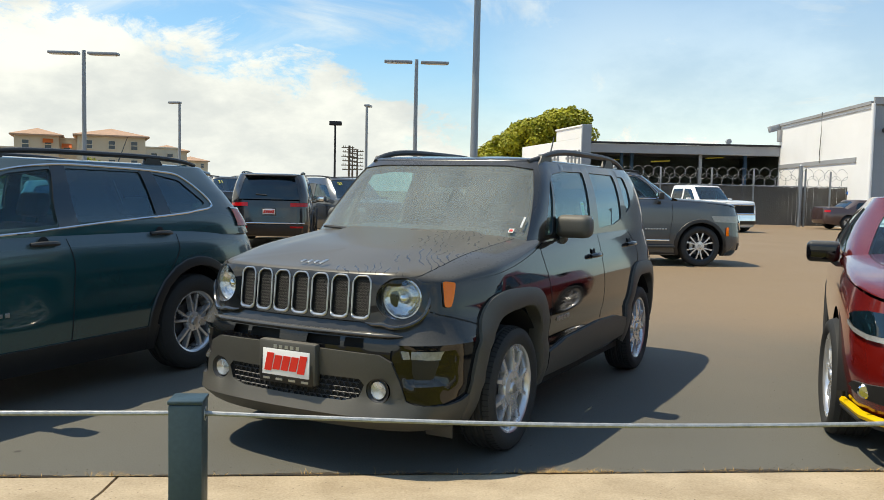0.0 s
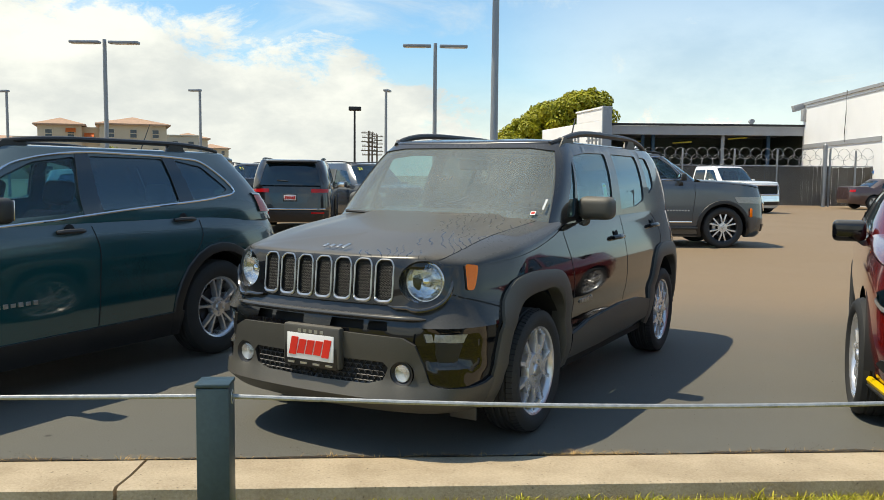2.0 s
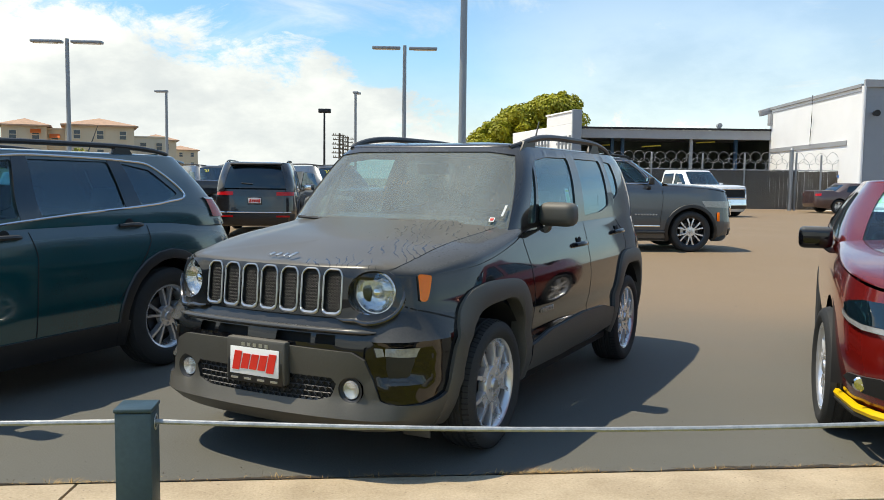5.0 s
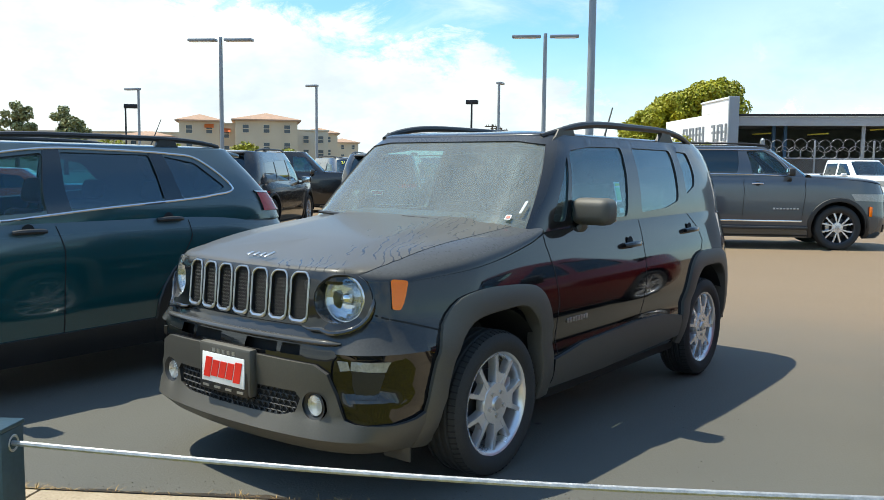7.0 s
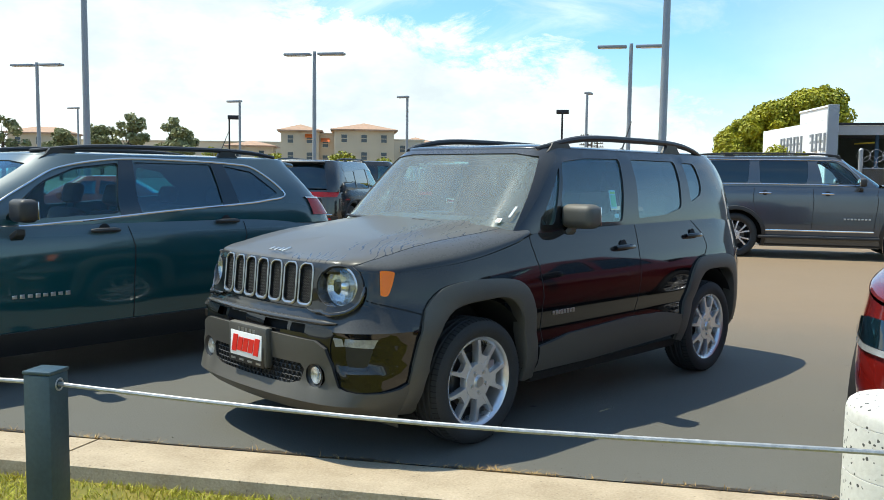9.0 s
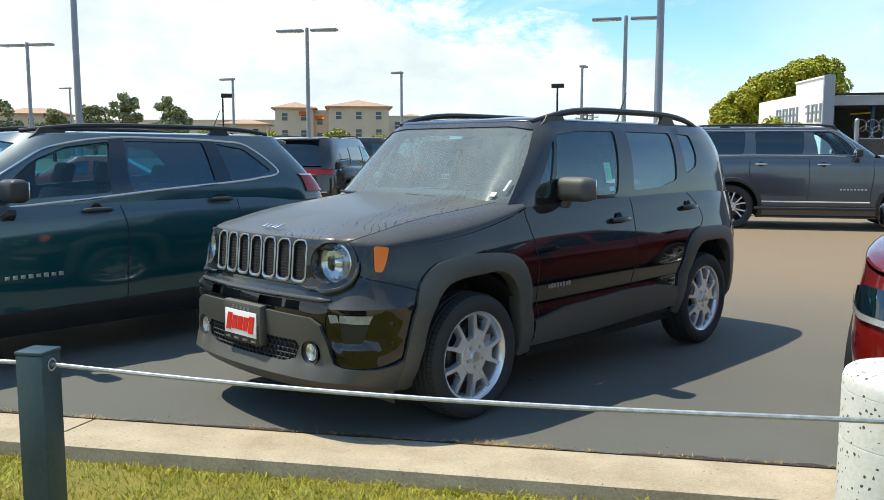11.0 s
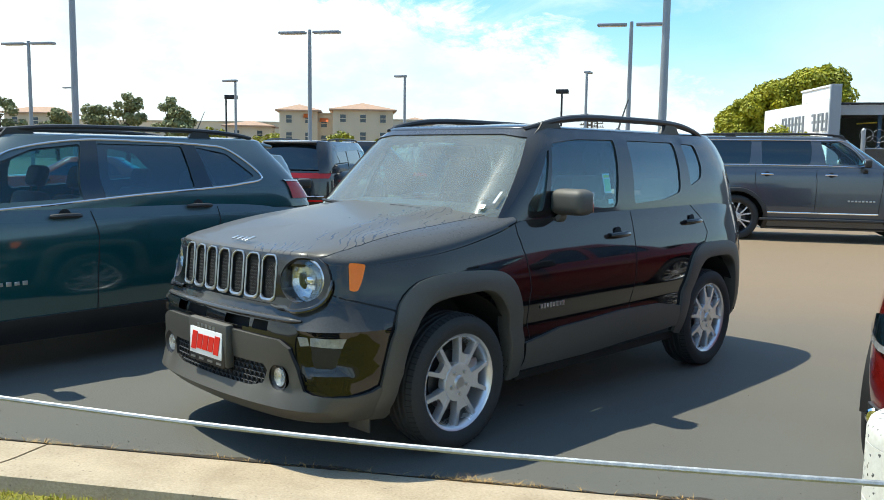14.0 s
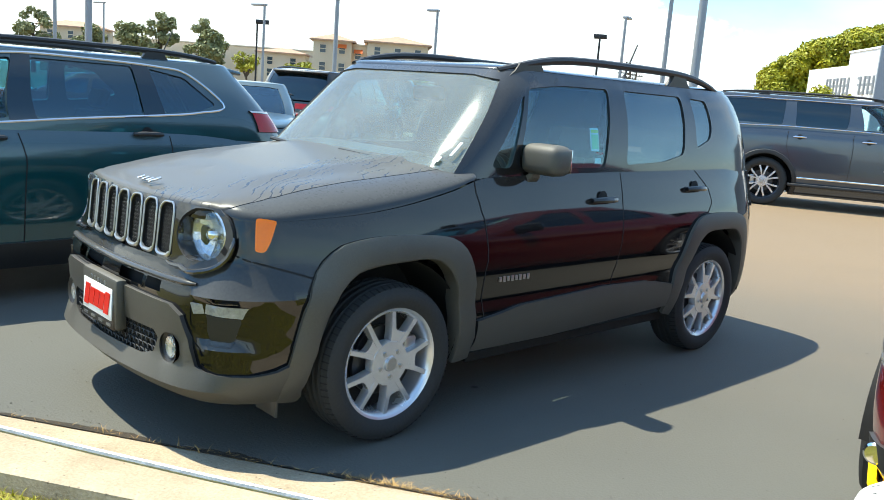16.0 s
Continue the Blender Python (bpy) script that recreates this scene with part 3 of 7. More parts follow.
def weld(name, chunks, material, parent, label="", solid=0.0, sharp=38):
    """Joins (points, faces) chunks into one mesh and welds their seams."""
    bm = bmesh.new()
    for v, f in chunks:
        vs = [bm.verts.new(tuple(p)) for p in v]
        for t in f:
            try:
                bm.faces.new([vs[int(i)] for i in t])
            except ValueError:
                pass
    bmesh.ops.remove_doubles(bm, verts=bm.verts, dist=0.0015)
    me = bpy.data.meshes.new(name)
    bm.to_mesh(me)
    bm.free()
    me.shade_smooth()
    me.set_sharp_from_angle(angle=radians(sharp))
    me.materials.append(material)
    ob = new(name, me)
    ob.parent = parent
    if solid:
        md = ob.modifiers.new("thickness", "SOLIDIFY")
        md.thickness, md.offset = solid, -1
        me.materials.append(BLACK_PLASTIC)
        md.material_offset_rim = 1
        es = ob.modifiers.new("crisp_rim", "EDGE_SPLIT")
        es.split_angle = radians(40)
    if label:
        ob["label"] = label
    return ob


def pair(name, chunks, material, parent, label=""):
    """The two mirrored chunks as two parts."""
    return [weld(name, [c], material, parent, label) for c in chunks]


class Shell:
    """A car-like skin. Its plan at each height is a rounded rectangle: nose xf(z), tail xr(z), half width w(z).
    A place on it is (a, z): a runs 0 to 1 over half the nose, 1 to 2 along the flank, 2 to 3 over half the tail; below 0 it is mirrored."""

    K = 0.9

    def __init__(self, x0, xf, xr, w, pf=6.0, pr=6.0, bf=0.1, br=0.06):
        self.x0, self.xf, self.xr, self.w, self.pf, self.pr, self.bf, self.br = x0, xf, xr, w, pf, pr, bf, br

    def nose(self, u, z):
        return self.x0 + (self.xf(z) - self.x0) * np.maximum(1 - u**self.pf, 0) ** (1 / self.pf) - self.bf * u * u

    def tail(self, u, z):
        return self.x0 - (self.x0 - self.xr(z)) * np.maximum(1 - u**self.pr, 0) ** (1 / self.pr) + self.br * u * u

    def flank(self, x, z):
        x, z = np.broadcast_arrays(np.asarray(x, float), np.asarray(z, float))
        fr = x > self.x0
        lo, hi = np.zeros(x.shape), np.ones(x.shape)
        for _ in range(34):
            mid = (lo + hi) / 2
            out = np.where(fr, self.nose(mid, z) > x, self.tail(mid, z) < x)
            lo, hi = np.where(out, mid, lo), np.where(out, hi, mid)
        return lo * self.w(z)

    def raw(self, a, z):
        a, z = np.broadcast_arrays(np.asarray(a, float), np.asarray(z, float))
        s, a = np.where(a < 0, -1.0, 1.0), np.abs(a)
        cf, cr = self.nose(np.full(a.shape, self.K), z), self.tail(np.full(a.shape, self.K), z)
        uf, ur = np.clip(a, 0, 1) * self.K, np.clip(3 - a, 0, 1) * self.K
        xs = cf + (cr - cf) * np.clip(a - 1, 0, 1)
        x = np.where(a < 1, self.nose(uf, z), np.where(a > 2, self.tail(ur, z), xs))
        y = np.where(a < 1, uf * self.w(z), np.where(a > 2, ur * self.w(z), self.flank(xs, z)))
        return np.stack([x, s * y, z], -1)

    def at(self, a, z, off=0.0):
        p = self.raw(a, z)
        if np.any(np.asarray(off) != 0):
            e = 0.01
            n = np.cross(self.raw(np.asarray(a) + e, z) - self.raw(np.asarray(a) - e, z), self.raw(a, np.asarray(z) + e) - self.raw(a, np.asarray(z) - e))
            n /= np.linalg.norm(n, axis=-1, keepdims=True) + 1e-9
            p = p + n * np.asarray(off)[..., None]
        return p

    def a_x(self, x, z):
        """a of the place on the flank at x."""
        cf, cr = self.nose(np.asarray(self.K), z), self.tail(np.asarray(self.K), z)
        return float(1 + (cf - x) / (cf - cr))

    def a_y(self, y, z, rear=False):
        a = abs(y) / (self.K * float(self.w(z)))
        a = 3 - a if rear else a
        return a if y >= 0 else -a

    SCALE = (0.8, 4.2, 0.8)

    def uv(self, a):
        a = np.asarray(a, float)
        s, b = np.sign(a), np.abs(a)
        k = self.SCALE
        return s * (k[0] * np.clip(b, 0, 1) + k[1] * np.clip(b - 1, 0, 1) + k[2] * np.clip(b - 2, 0, 1))

    def inv(self, u):
        u = np.asarray(u, float)
        s, b = np.sign(u), np.abs(u)
        k = self.SCALE
        return s * (np.clip(b / k[0], 0, 1) + np.clip((b - k[0]) / k[1], 0, 1) + np.clip((b - k[0] - k[1]) / k[2], 0, 1))

    def sheet(self, outer, holes=(), step=0.06, off=0.0, mirror=True):
        """Chunks (points, faces) of the skin inside an (a, z) outline."""
        to = lambda lp: [(float(self.uv(a)), z) for a, z in lp]
        v, f = fill2d(to(outer), [to(h) for h in holes], step)
        p = self.at(self.inv(v[:, 0]), v[:, 1], np.full(len(v), off) if off else 0.0)
        out = [(p, f)]
        if mirror:
            out.append((p * np.array([1, -1, 1]), f[:, ::-1]))
        return out

    def side_loop(self, xz):
        return [(self.a_x(x, z), z) for x, z in xz]

    def front_loop(self, yz, rear=False):
        return [(self.a_y(y, z, rear), z) for y, z in yz]

    def spot(self, x=None, y=None, z=0.0, off=0.0, rear=False):
        a = self.a_x(x, z) if x is not None else self.a_y(y, z, rear)
        return Vector(self.at(np.array([a]), np.array([z]), np.array([off]))[0])

    def ribbon(self, line, width, off=0.002, mirror=True):
        """A thin strip along an (a, z) line, for seams and trim."""
        L = np.array(dense([(float(self.uv(a)), z) for a, z in line], 0.05, False))
        d = np.gradient(L, axis=0)
        d /= np.linalg.norm(d, axis=1, keepdims=True)
        nrm = np.stack([-d[:, 1], d[:, 0]], 1) * width / 2
        pts, faces = [], []
        A, B = L + nrm, L - nrm
        P = np.concatenate([self.at(self.inv(A[:, 0]), A[:, 1], np.full(len(A), off)), self.at(self.inv(B[:, 0]), B[:, 1], np.full(len(B), off))])
        n = len(L)
        f = np.array([(i, i + 1, n + i + 1, n + i) for i in range(n - 1)])
        out = [(P, f)]
        if mirror:
            out.append((P * np.array([1, -1, 1]), f[:, ::-1]))
        return out

    def band(self, inner, outer, rows, mirror=True):
        """A moulding between two open (a, z) lines; rows of (how far from outer to inner, height over the skin)."""
        def even(line, n=40):
            L = np.array([(float(self.uv(a)), z) for a, z in line])
            s = np.concatenate([[0], np.cumsum(np.linalg.norm(np.diff(L, axis=0), axis=1))])
            q = np.linspace(0, s[-1], n)
            return np.stack([np.interp(q, s, L[:, 0]), np.interp(q, s, L[:, 1])], 1)
        I, O = even(inner), even(outer)
        n, P = len(I), []
        for t, h in rows:
            q = O + (I - O) * t
            P.append(self.at(self.inv(q[:, 0]), q[:, 1], np.full(n, h)))
        P = np.concatenate(P)
        f = np.array([(r * n + i, r * n + i + 1, (r + 1) * n + i + 1, (r + 1) * n + i) for r in range(len(rows) - 1) for i in range(n - 1)])
        out = [(P, f)]
        if mirror:
            out.append((P * np.array([1, -1, 1]), f[:, ::-1]))
        return out


def lid(rim, spine, height):
    """A hood or roof as rows that run from its rim in to a spine on the middle line. rim: (x, y) points of one half; spine: (x least, x most); height(x, y, d), d from the rim."""
    b = np.array(rim, float)
    c = np.stack([np.clip(b[:, 0], *spine), np.zeros(len(b))], 1)
    full = np.linalg.norm(c - b, axis=1)
    rows = [0, 0.003, 0.009, 0.018, 0.03, 0.045, 0.065, 0.09, 0.12]
    pts = []
    for r in rows + [0.12 + (k + 1) / 8 for k in range(8)]:
        if r <= 0.12:
            t = np.minimum(r / np.maximum(full, 1e-6), 0.6)
        else:
            q = np.minimum(0.12 / np.maximum(full, 1e-6), 0.6)
            t = q + (1 - q) * (r - 0.12)
        p = b + (c - b) * t[:, None]
        pts.append(np.column_stack([p, height(p[:, 0], p[:, 1], t * full)]))
    n, m = len(pts), len(b)
    v = np.concatenate(pts)
    f = np.array([(r * m + i, r * m + i + 1, (r + 1) * m + i + 1, (r + 1) * m + i) for r in range(n - 1) for i in range(m - 1)])
    return [(v, f), (v * np.array([1, -1, 1]), f[:, ::-1])]


def wheel(parent, centre, r, rim, width, style, side, steer=0.0):
    """tyre, rim, spokes and hub of one wheel; its face looks along y times side."""
    hub = new("wheel")
    hub.parent = parent
    hub.empty_display_size = 0.1
    hub.matrix_local = Matrix.Translation(centre) @ pose(0, 0, 0, 0, 0, steer) @ Matrix.Diagonal((1, side, 1, 1))
    w = width / 2
    bm = bmesh.new()
    prof = [(rim - 0.012, -w * 0.8), (rim + 0.02, -w), (r - 0.045, -w * 1.03), (r - 0.012, -w * 0.86)]
    for k in range(4):
        c = (-0.55 + 0.367 * k) * w
        prof += [(r - 0.002, c - 0.016), (r - 0.010, c - 0.010), (r - 0.010, c), (r - 0.002, c + 0.006)]
    prof += [(r - 0.012, w * 0.86), (r - 0.03, w * 0.99), (r - 0.055, w * 1.04), (rim + 0.03, w * 1.02), (rim + 0.012, w * 0.97), (rim - 0.012, w * 0.80)]
    lathe(bm, prof, 56)
    part("tyre", bm, RUBBER, hub, sharp=30)
    if "plate" in style:
        bm = bmesh.new()
        for q in (1, -1):
            for k in range(72):
                m = Matrix.Rotation(2 * math.pi * k / 72, 4, "Y") @ Matrix.Translation((r - 0.0075, q * 0.73 * w, 0)) @ pose(0, 0, 0, 0, 0, q * 17)
                box(bm, (0, 0, 0), (0.004, 0.036, 0.006), m=m)
        tagged(part("tread", bm, CAVITY, hub), kind="stuff")
    bm = bmesh.new()
    lathe(bm, [(rim - 0.028, -w * 0.7), (rim - 0.030, w * 0.55), (rim - 0.024, w * 0.72), (rim - 0.017, w * 0.80), (rim - 0.012, w * 0.855), (rim + 0.004, w * 0.885), (rim + 0.010, w * 0.93), (rim + 0.013, w * 0.88), (rim - 0.002, w * 0.78)], 56)
    part("rim", bm, DARK_ALLOY if style.get("dark") else ALLOY, hub, sharp=50)
    face = w * style.get("face", 0.80)
    n, base, tip, wb, wt = style["n"], style["base"], style["tip"], style["wb"], style["wt"]
    for k in range(n):
        bm = bmesh.new()
        a0 = radians(style.get("phase", 90) + 360 * k / n)
        arms = (-1, 1) if style.get("pair", True) else (0,)
        for q in arms:
            pts = []
            for t in (0, 0.5, 1):
                ang = a0 + q * radians(base + (tip - base) * t ** 0.8)
                rad = rim * (0.26 + (style.get("reach", 0.965) - 0.26) * t)
                pts.append((ang, rad, wb + (wt - wb) * t, face - 0.022 * (1 - t) * 0.4 - 0.012 * t * t))
            for i in range(2):
                (a1, r1, w1, y1), (a2, r2, w2, y2) = pts[i], pts[i + 1]
                ring = []
                for an, rad, ww, yy in ((a1, r1, w1, y1), (a2, r2, w2, y2)):
                    c, s = Vector((math.cos(an), 0, math.sin(an))), Vector((-math.sin(an), 0, math.cos(an)))
                    p = c * rad
                    ring.append([p + s * (ww / 2) + Vector((0, yy - 0.014, 0)), p + s * (ww * 0.36) + Vector((0, yy, 0)), p - s * (ww * 0.36) + Vector((0, yy, 0)), p - s * (ww / 2) + Vector((0, yy - 0.014, 0)), p - s * (ww * 0.42) + Vector((0, yy - 0.045, 0)), p + s * (ww * 0.42) + Vector((0, yy - 0.045, 0))])
                A, B = [[bm.verts.new(v) for v in rg] for rg in ring]
                for j in range(6):
                    bm.faces.new((A[j], A[(j + 1) % 6], B[(j + 1) % 6], B[j]))
                bm.faces.new(A[::-1]), bm.faces.new(B)
        if style.get("web"):
            lp = []
            for rad, q in ((0.27, -1), (0.27, 1), (0.56, 1), (0.64, 0.95), (0.585, 0.35), (0.585, -0.35), (0.64, -0.95), (0.56, -1)):
                t = max(0.0, (rad - 0.26) / 0.705)
                an = a0 + q * radians(base + (tip - base) * t ** 0.8)
                lp.append((rim * rad * math.cos(an), face - 0.0095, rim * rad * math.sin(an)))
            prism(bm, lp, (0, -0.035, 0))
        part("spoke", bm, ALLOY, hub, sharp=30)
    bm = bmesh.new()
    hp = style.get("plate", 0.34)
    lathe(bm, [(0.0005, face + 0.004), (rim * 0.13, face + 0.004), (rim * 0.145, face - 0.004), (rim * (hp - 0.03), face - 0.006), (rim * hp, face - 0.02), (rim * (hp - 0.01), face - 0.05)], 30)
    part("hub", bm, ALLOY, hub, sharp=40)
    bm = bmesh.new()
    lathe(bm, [(0.0005, face + 0.008), (rim * 0.11, face + 0.007), (rim * 0.12, face + 0.003)], 24)
    part("centre_cap", bm, SATIN, hub)
    nut = None
    for k in range(5):
        a = radians(54 + 72 * k)
        if nut is None:
            bm = bmesh.new()
            rod(bm, (0, -0.024, 0), (0, 0.002, 0), 0.011, 0.009, 6)
            nut = part("wheel_nut", bm, SATIN, hub)
        else:
            nut = new("wheel_nut", nut.data)
            nut.parent = hub
        nut.matrix_local = Matrix.Translation((rim * 0.235 * math.cos(a), face, rim * 0.235 * math.sin(a)))
    bm = bmesh.new()
    lathe(bm, [(0.05, 0.0), (rim * 0.62, 0.0), (rim * 0.62, 0.022), (0.05, 0.022)], 32)
    part("brake_disc", bm, DARK_ALLOY, hub)
    # near-black disc whose colour gives the shaded void behind the spokes
    bm = bmesh.new()
    lathe(bm, [(0.02, -0.02), (rim * 0.97, -0.02), (rim * 0.97, -0.03), (0.02, -0.03)], 24)
    part("inner_wheel", bm, CAVITY, hub)
    bm = bmesh.new()
    box(bm, (-rim * 0.55, 0.03, 0.02), (0.07, 0.05, 0.15), 0.012)
    part("brake_caliper", bm, SATIN, hub)
    return hub


Y_SPOKES = dict(n=5, base=12.0, tip=18.0, wb=0.034, wt=0.027, reach=0.96, plate=0.42, web=True, phase=110, face=0.86)
TEN_SPOKES = dict(n=5, base=9, tip=13, wb=0.022, wt=0.026)
FAN_SPOKES = dict(n=6, base=6, tip=14, wb=0.030, wt=0.042, dark=True)
SIX_SPOKES = dict(n=6, base=5, tip=9, wb=0.03, wt=0.034)


def lens_poly(sh, loop_az, off, mat, name, parent, mirror=True, step=0.05, solid=0.02, label=""):
    ob = weld(name, sh.sheet(loop_az, (), step, off, False), mat, parent, label, solid)
    if mirror:
        v = sh.sheet(loop_az, (), step, off, False)[0]
        weld(name, [(v[0] * np.array([1, -1, 1]), v[1][:, ::-1])], mat, parent, label, solid)
    return ob

# ---- vehicles: x forward from the front axle, y to the left, z up ----
def place_on(axle_x, axle_y, heading):
    return pose(axle_x, axle_y, 0, 0, 0, heading)


def flowing(pts, n=6):
    """A smooth open line through the points."""
    p = [np.array(q, float) for q in [pts[0]] + list(pts) + [pts[-1]]]
    out = []
    for i in range(1, len(p) - 2):
        a, b, c, d = p[i - 1:i + 3]
        for j in range(n):
            t = j / n
            out.append(tuple(0.5 * (2 * b + (c - a) * t + (2 * a - 5 * b + 4 * c - d) * t * t + (3 * b - a - 3 * c + d) * t**3)))
    return out + [tuple(pts[-1])]


def arch_line(sh, cx, cz, pts):
    return [(sh.a_x(cx + x, z), z) for x, z in pts]


def round_arch(cx, cz, r, z0, n=14):
    a0 = math.asin((z0 - cz) / r)
    return [(cx + r * math.cos(a0 + (math.pi - 2 * a0) * k / n), cz + r * math.sin(a0 + (math.pi - 2 * a0) * k / n)) for k in range(n + 1)]


def carcass(ob, sh, zb, zt, arches, paint, cowl, deck=None, zref=0.8, edge_r=0.05, edge_h=0.03, crown=0.03, step=0.07, holes=(), top_fn=None):
    """The painted lower skin with its wheel openings, the hood and, for a saloon, the boot lid."""
    A = np.concatenate([np.linspace(0, 1, 19), np.linspace(1, 2, 97)[1:], np.linspace(2, 3, 19)[1:]])
    X = sh.raw(A, np.full(len(A), zref))[:, 0]
    top = [(float(a), float(zt(x))) for a, x in zip(A, X)]
    # the foot of the skin, opened at the wheels
    spans = sorted([(arch[0][0], arch[-1][0], arch) for arch in arches], key=lambda q: q[0])
    low = []
    for a in A:
        hit = [s for s in spans if min(s[0], s[1]) - 0.01 <= a <= max(s[0], s[1]) + 0.01]
        if hit:
            if hit[0][2] is not None and (not low or low[-1] != ("arch", id(hit[0][2]))):
                low.append(("arch", id(hit[0][2])))
        else:
            low.append((float(a), float(zb(float(sh.raw(a, zref)[0])))))
    table = {id(s[2]): s[2] for s in spans}
    foot = []
    for q in low:
        if q[0] == "arch":
            arch = table[q[1]]
            foot += arch if arch[0][0] < arch[-1][0] else arch[::-1]
        else:
            foot.append(q)
    outline = foot + top[::-1]
    weld("body", sh.sheet(outline, holes, step), paint, ob)
    B = np.concatenate([np.linspace(0, 1, 25), np.linspace(1, 2, 121)[1:], np.linspace(2, 3, 25)[1:]])
    P = sh.raw(B, np.array([float(zt(x)) for x in sh.raw(B, np.full(len(B), zref))[:, 0]]))
    if top_fn:
        return top_fn(P, zt)
    def height(x, y, d):
        t, k = np.clip(d / edge_r, 0, 1), np.clip(d / 0.5, 0, 1)
        return zt(x) + edge_h * np.sqrt(np.maximum(1 - (1 - t) ** 2, 0)) + crown * (1 - (1 - k) ** 2)
    rim = [(p[0], p[1]) for p in P if p[0] > cowl] + [(cowl, float(sh.flank(cowl, float(zt(cowl)))))]
    weld("hood", lid(rim, (cowl, rim[0][0] - 0.45), height), paint, ob)
    if deck is not None:
        rim = [(deck, float(sh.flank(deck, float(zt(deck)))))] + [(p[0], p[1]) for p in P if p[0] < deck]
        weld("boot_lid", lid(rim, (rim[-1][0] + 0.4, deck), height), paint, ob)


def cabin(ob, sh, belt, roof_z, windows, paint, ws, rear, glass, ws_glass, crown=0.035, step=0.07, frame_name="cabin_frame", rear_glass=None, rail_r=0.06):
    """Pillars and roof with real openings, and a pane in each. ws and rear: (half width share, bottom, top) of the two end openings."""
    A = np.concatenate([np.linspace(0, 1, 10), np.linspace(1, 2, 40)[1:], np.linspace(2, 3, 10)[1:]])
    top = [(float(a), roof_z) for a in A]
    f1, fb, ft = ws
    r1, rb, rt = rear
    notch_f = [(0.0, ft), (f1 * 0.75, ft), (f1, ft - 0.02), (1.0 if f1 > 0.97 else f1 + 0.03, fb)]
    notch_r = [(3 - min(r1 + 0.04, 1.0), rb), (3 - r1, rt - 0.03), (3 - r1 * 0.75, rt), (3.0, rt)]
    body = [(float(a), float(belt(sh.raw(a, roof_z - 0.3)[0]))) for a in A if notch_f[-1][0] < a < notch_r[0][0]]
    start = (notch_f[-1][0], float(belt(sh.raw(notch_f[-1][0], fb)[0])))
    last = (notch_r[0][0], float(belt(sh.raw(notch_r[0][0], rb)[0])))
    outline = notch_f + [start] + body + [last] + notch_r + top[::-1]
    loops = [rounded([(float(sh.uv(a)), z) for a, z in sh.side_loop(w)], 0.05, 4) for w, _ in windows]
    loops = [[(float(sh.inv(u)), z) for u, z in lp] for lp in loops]
    weld(frame_name, sh.sheet(outline, loops, step), paint, ob, solid=0.03)
    B = np.concatenate([np.linspace(0, 1, 21), np.linspace(1, 2, 81)[1:], np.linspace(2, 3, 21)[1:]])
    rim = [(p[0], p[1]) for p in sh.raw(B, np.full(len(B), roof_z))]
    def height(x, y, d):
        t, k = np.clip(d / rail_r, 0, 1), np.clip(d / 0.5, 0, 1)
        return roof_z + crown * 0.4 * np.sqrt(np.maximum(1 - (1 - t) ** 2, 0)) + crown * 0.6 * (1 - (1 - k) ** 2)
    weld("roof", lid(rim, (rim[-1][0] + 0.45, rim[0][0] - 0.45), height), paint, ob, solid=0.02)
    for lp, (_, kind) in zip(loops, windows):
        for s in (1, -1):
            ch = sh.sheet(lp, (), 0.12, -0.008, False)
            pv, pf = ch[0]
            weld("side_window", [(pv * np.array([1, s, 1]), pf if s > 0 else pf[:, ::-1])], glass[kind], ob)
    g = [(0.0, ft + 0.01), (f1 * 0.75, ft + 0.01), (f1 + 0.005, ft - 0.01), (min(1.0, f1 + 0.04), fb), (0.0, fb)]
    weld("windshield", sh.sheet(g, (), 0.09, -0.006), ws_glass, ob)
    if rear_glass is not None:
        g = [(3.0, rt + 0.01), (3 - r1 * 0.75, rt + 0.01), (3 - r1 - 0.005, rt - 0.02), (3 - min(r1 + 0.045, 1.0), rb), (3.0, rb)]
        weld("rear_window", sh.sheet(g[::-1], (), 0.09, -0.006), rear_glass, ob)
    return loops


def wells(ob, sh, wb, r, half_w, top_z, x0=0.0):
    """Wheel housings and the floor between them, near-black for the shade under the car."""
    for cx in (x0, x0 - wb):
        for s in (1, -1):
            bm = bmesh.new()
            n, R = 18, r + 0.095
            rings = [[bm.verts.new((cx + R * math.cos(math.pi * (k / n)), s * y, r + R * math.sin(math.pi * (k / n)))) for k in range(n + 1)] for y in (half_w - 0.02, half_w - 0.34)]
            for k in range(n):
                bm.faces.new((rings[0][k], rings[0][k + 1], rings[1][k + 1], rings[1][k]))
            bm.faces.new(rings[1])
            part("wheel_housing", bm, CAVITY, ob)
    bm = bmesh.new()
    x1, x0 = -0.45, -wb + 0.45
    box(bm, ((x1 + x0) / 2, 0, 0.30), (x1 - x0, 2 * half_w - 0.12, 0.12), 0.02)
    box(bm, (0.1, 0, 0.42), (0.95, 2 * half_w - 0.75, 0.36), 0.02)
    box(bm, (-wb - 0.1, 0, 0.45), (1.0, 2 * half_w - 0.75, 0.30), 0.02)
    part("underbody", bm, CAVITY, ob)


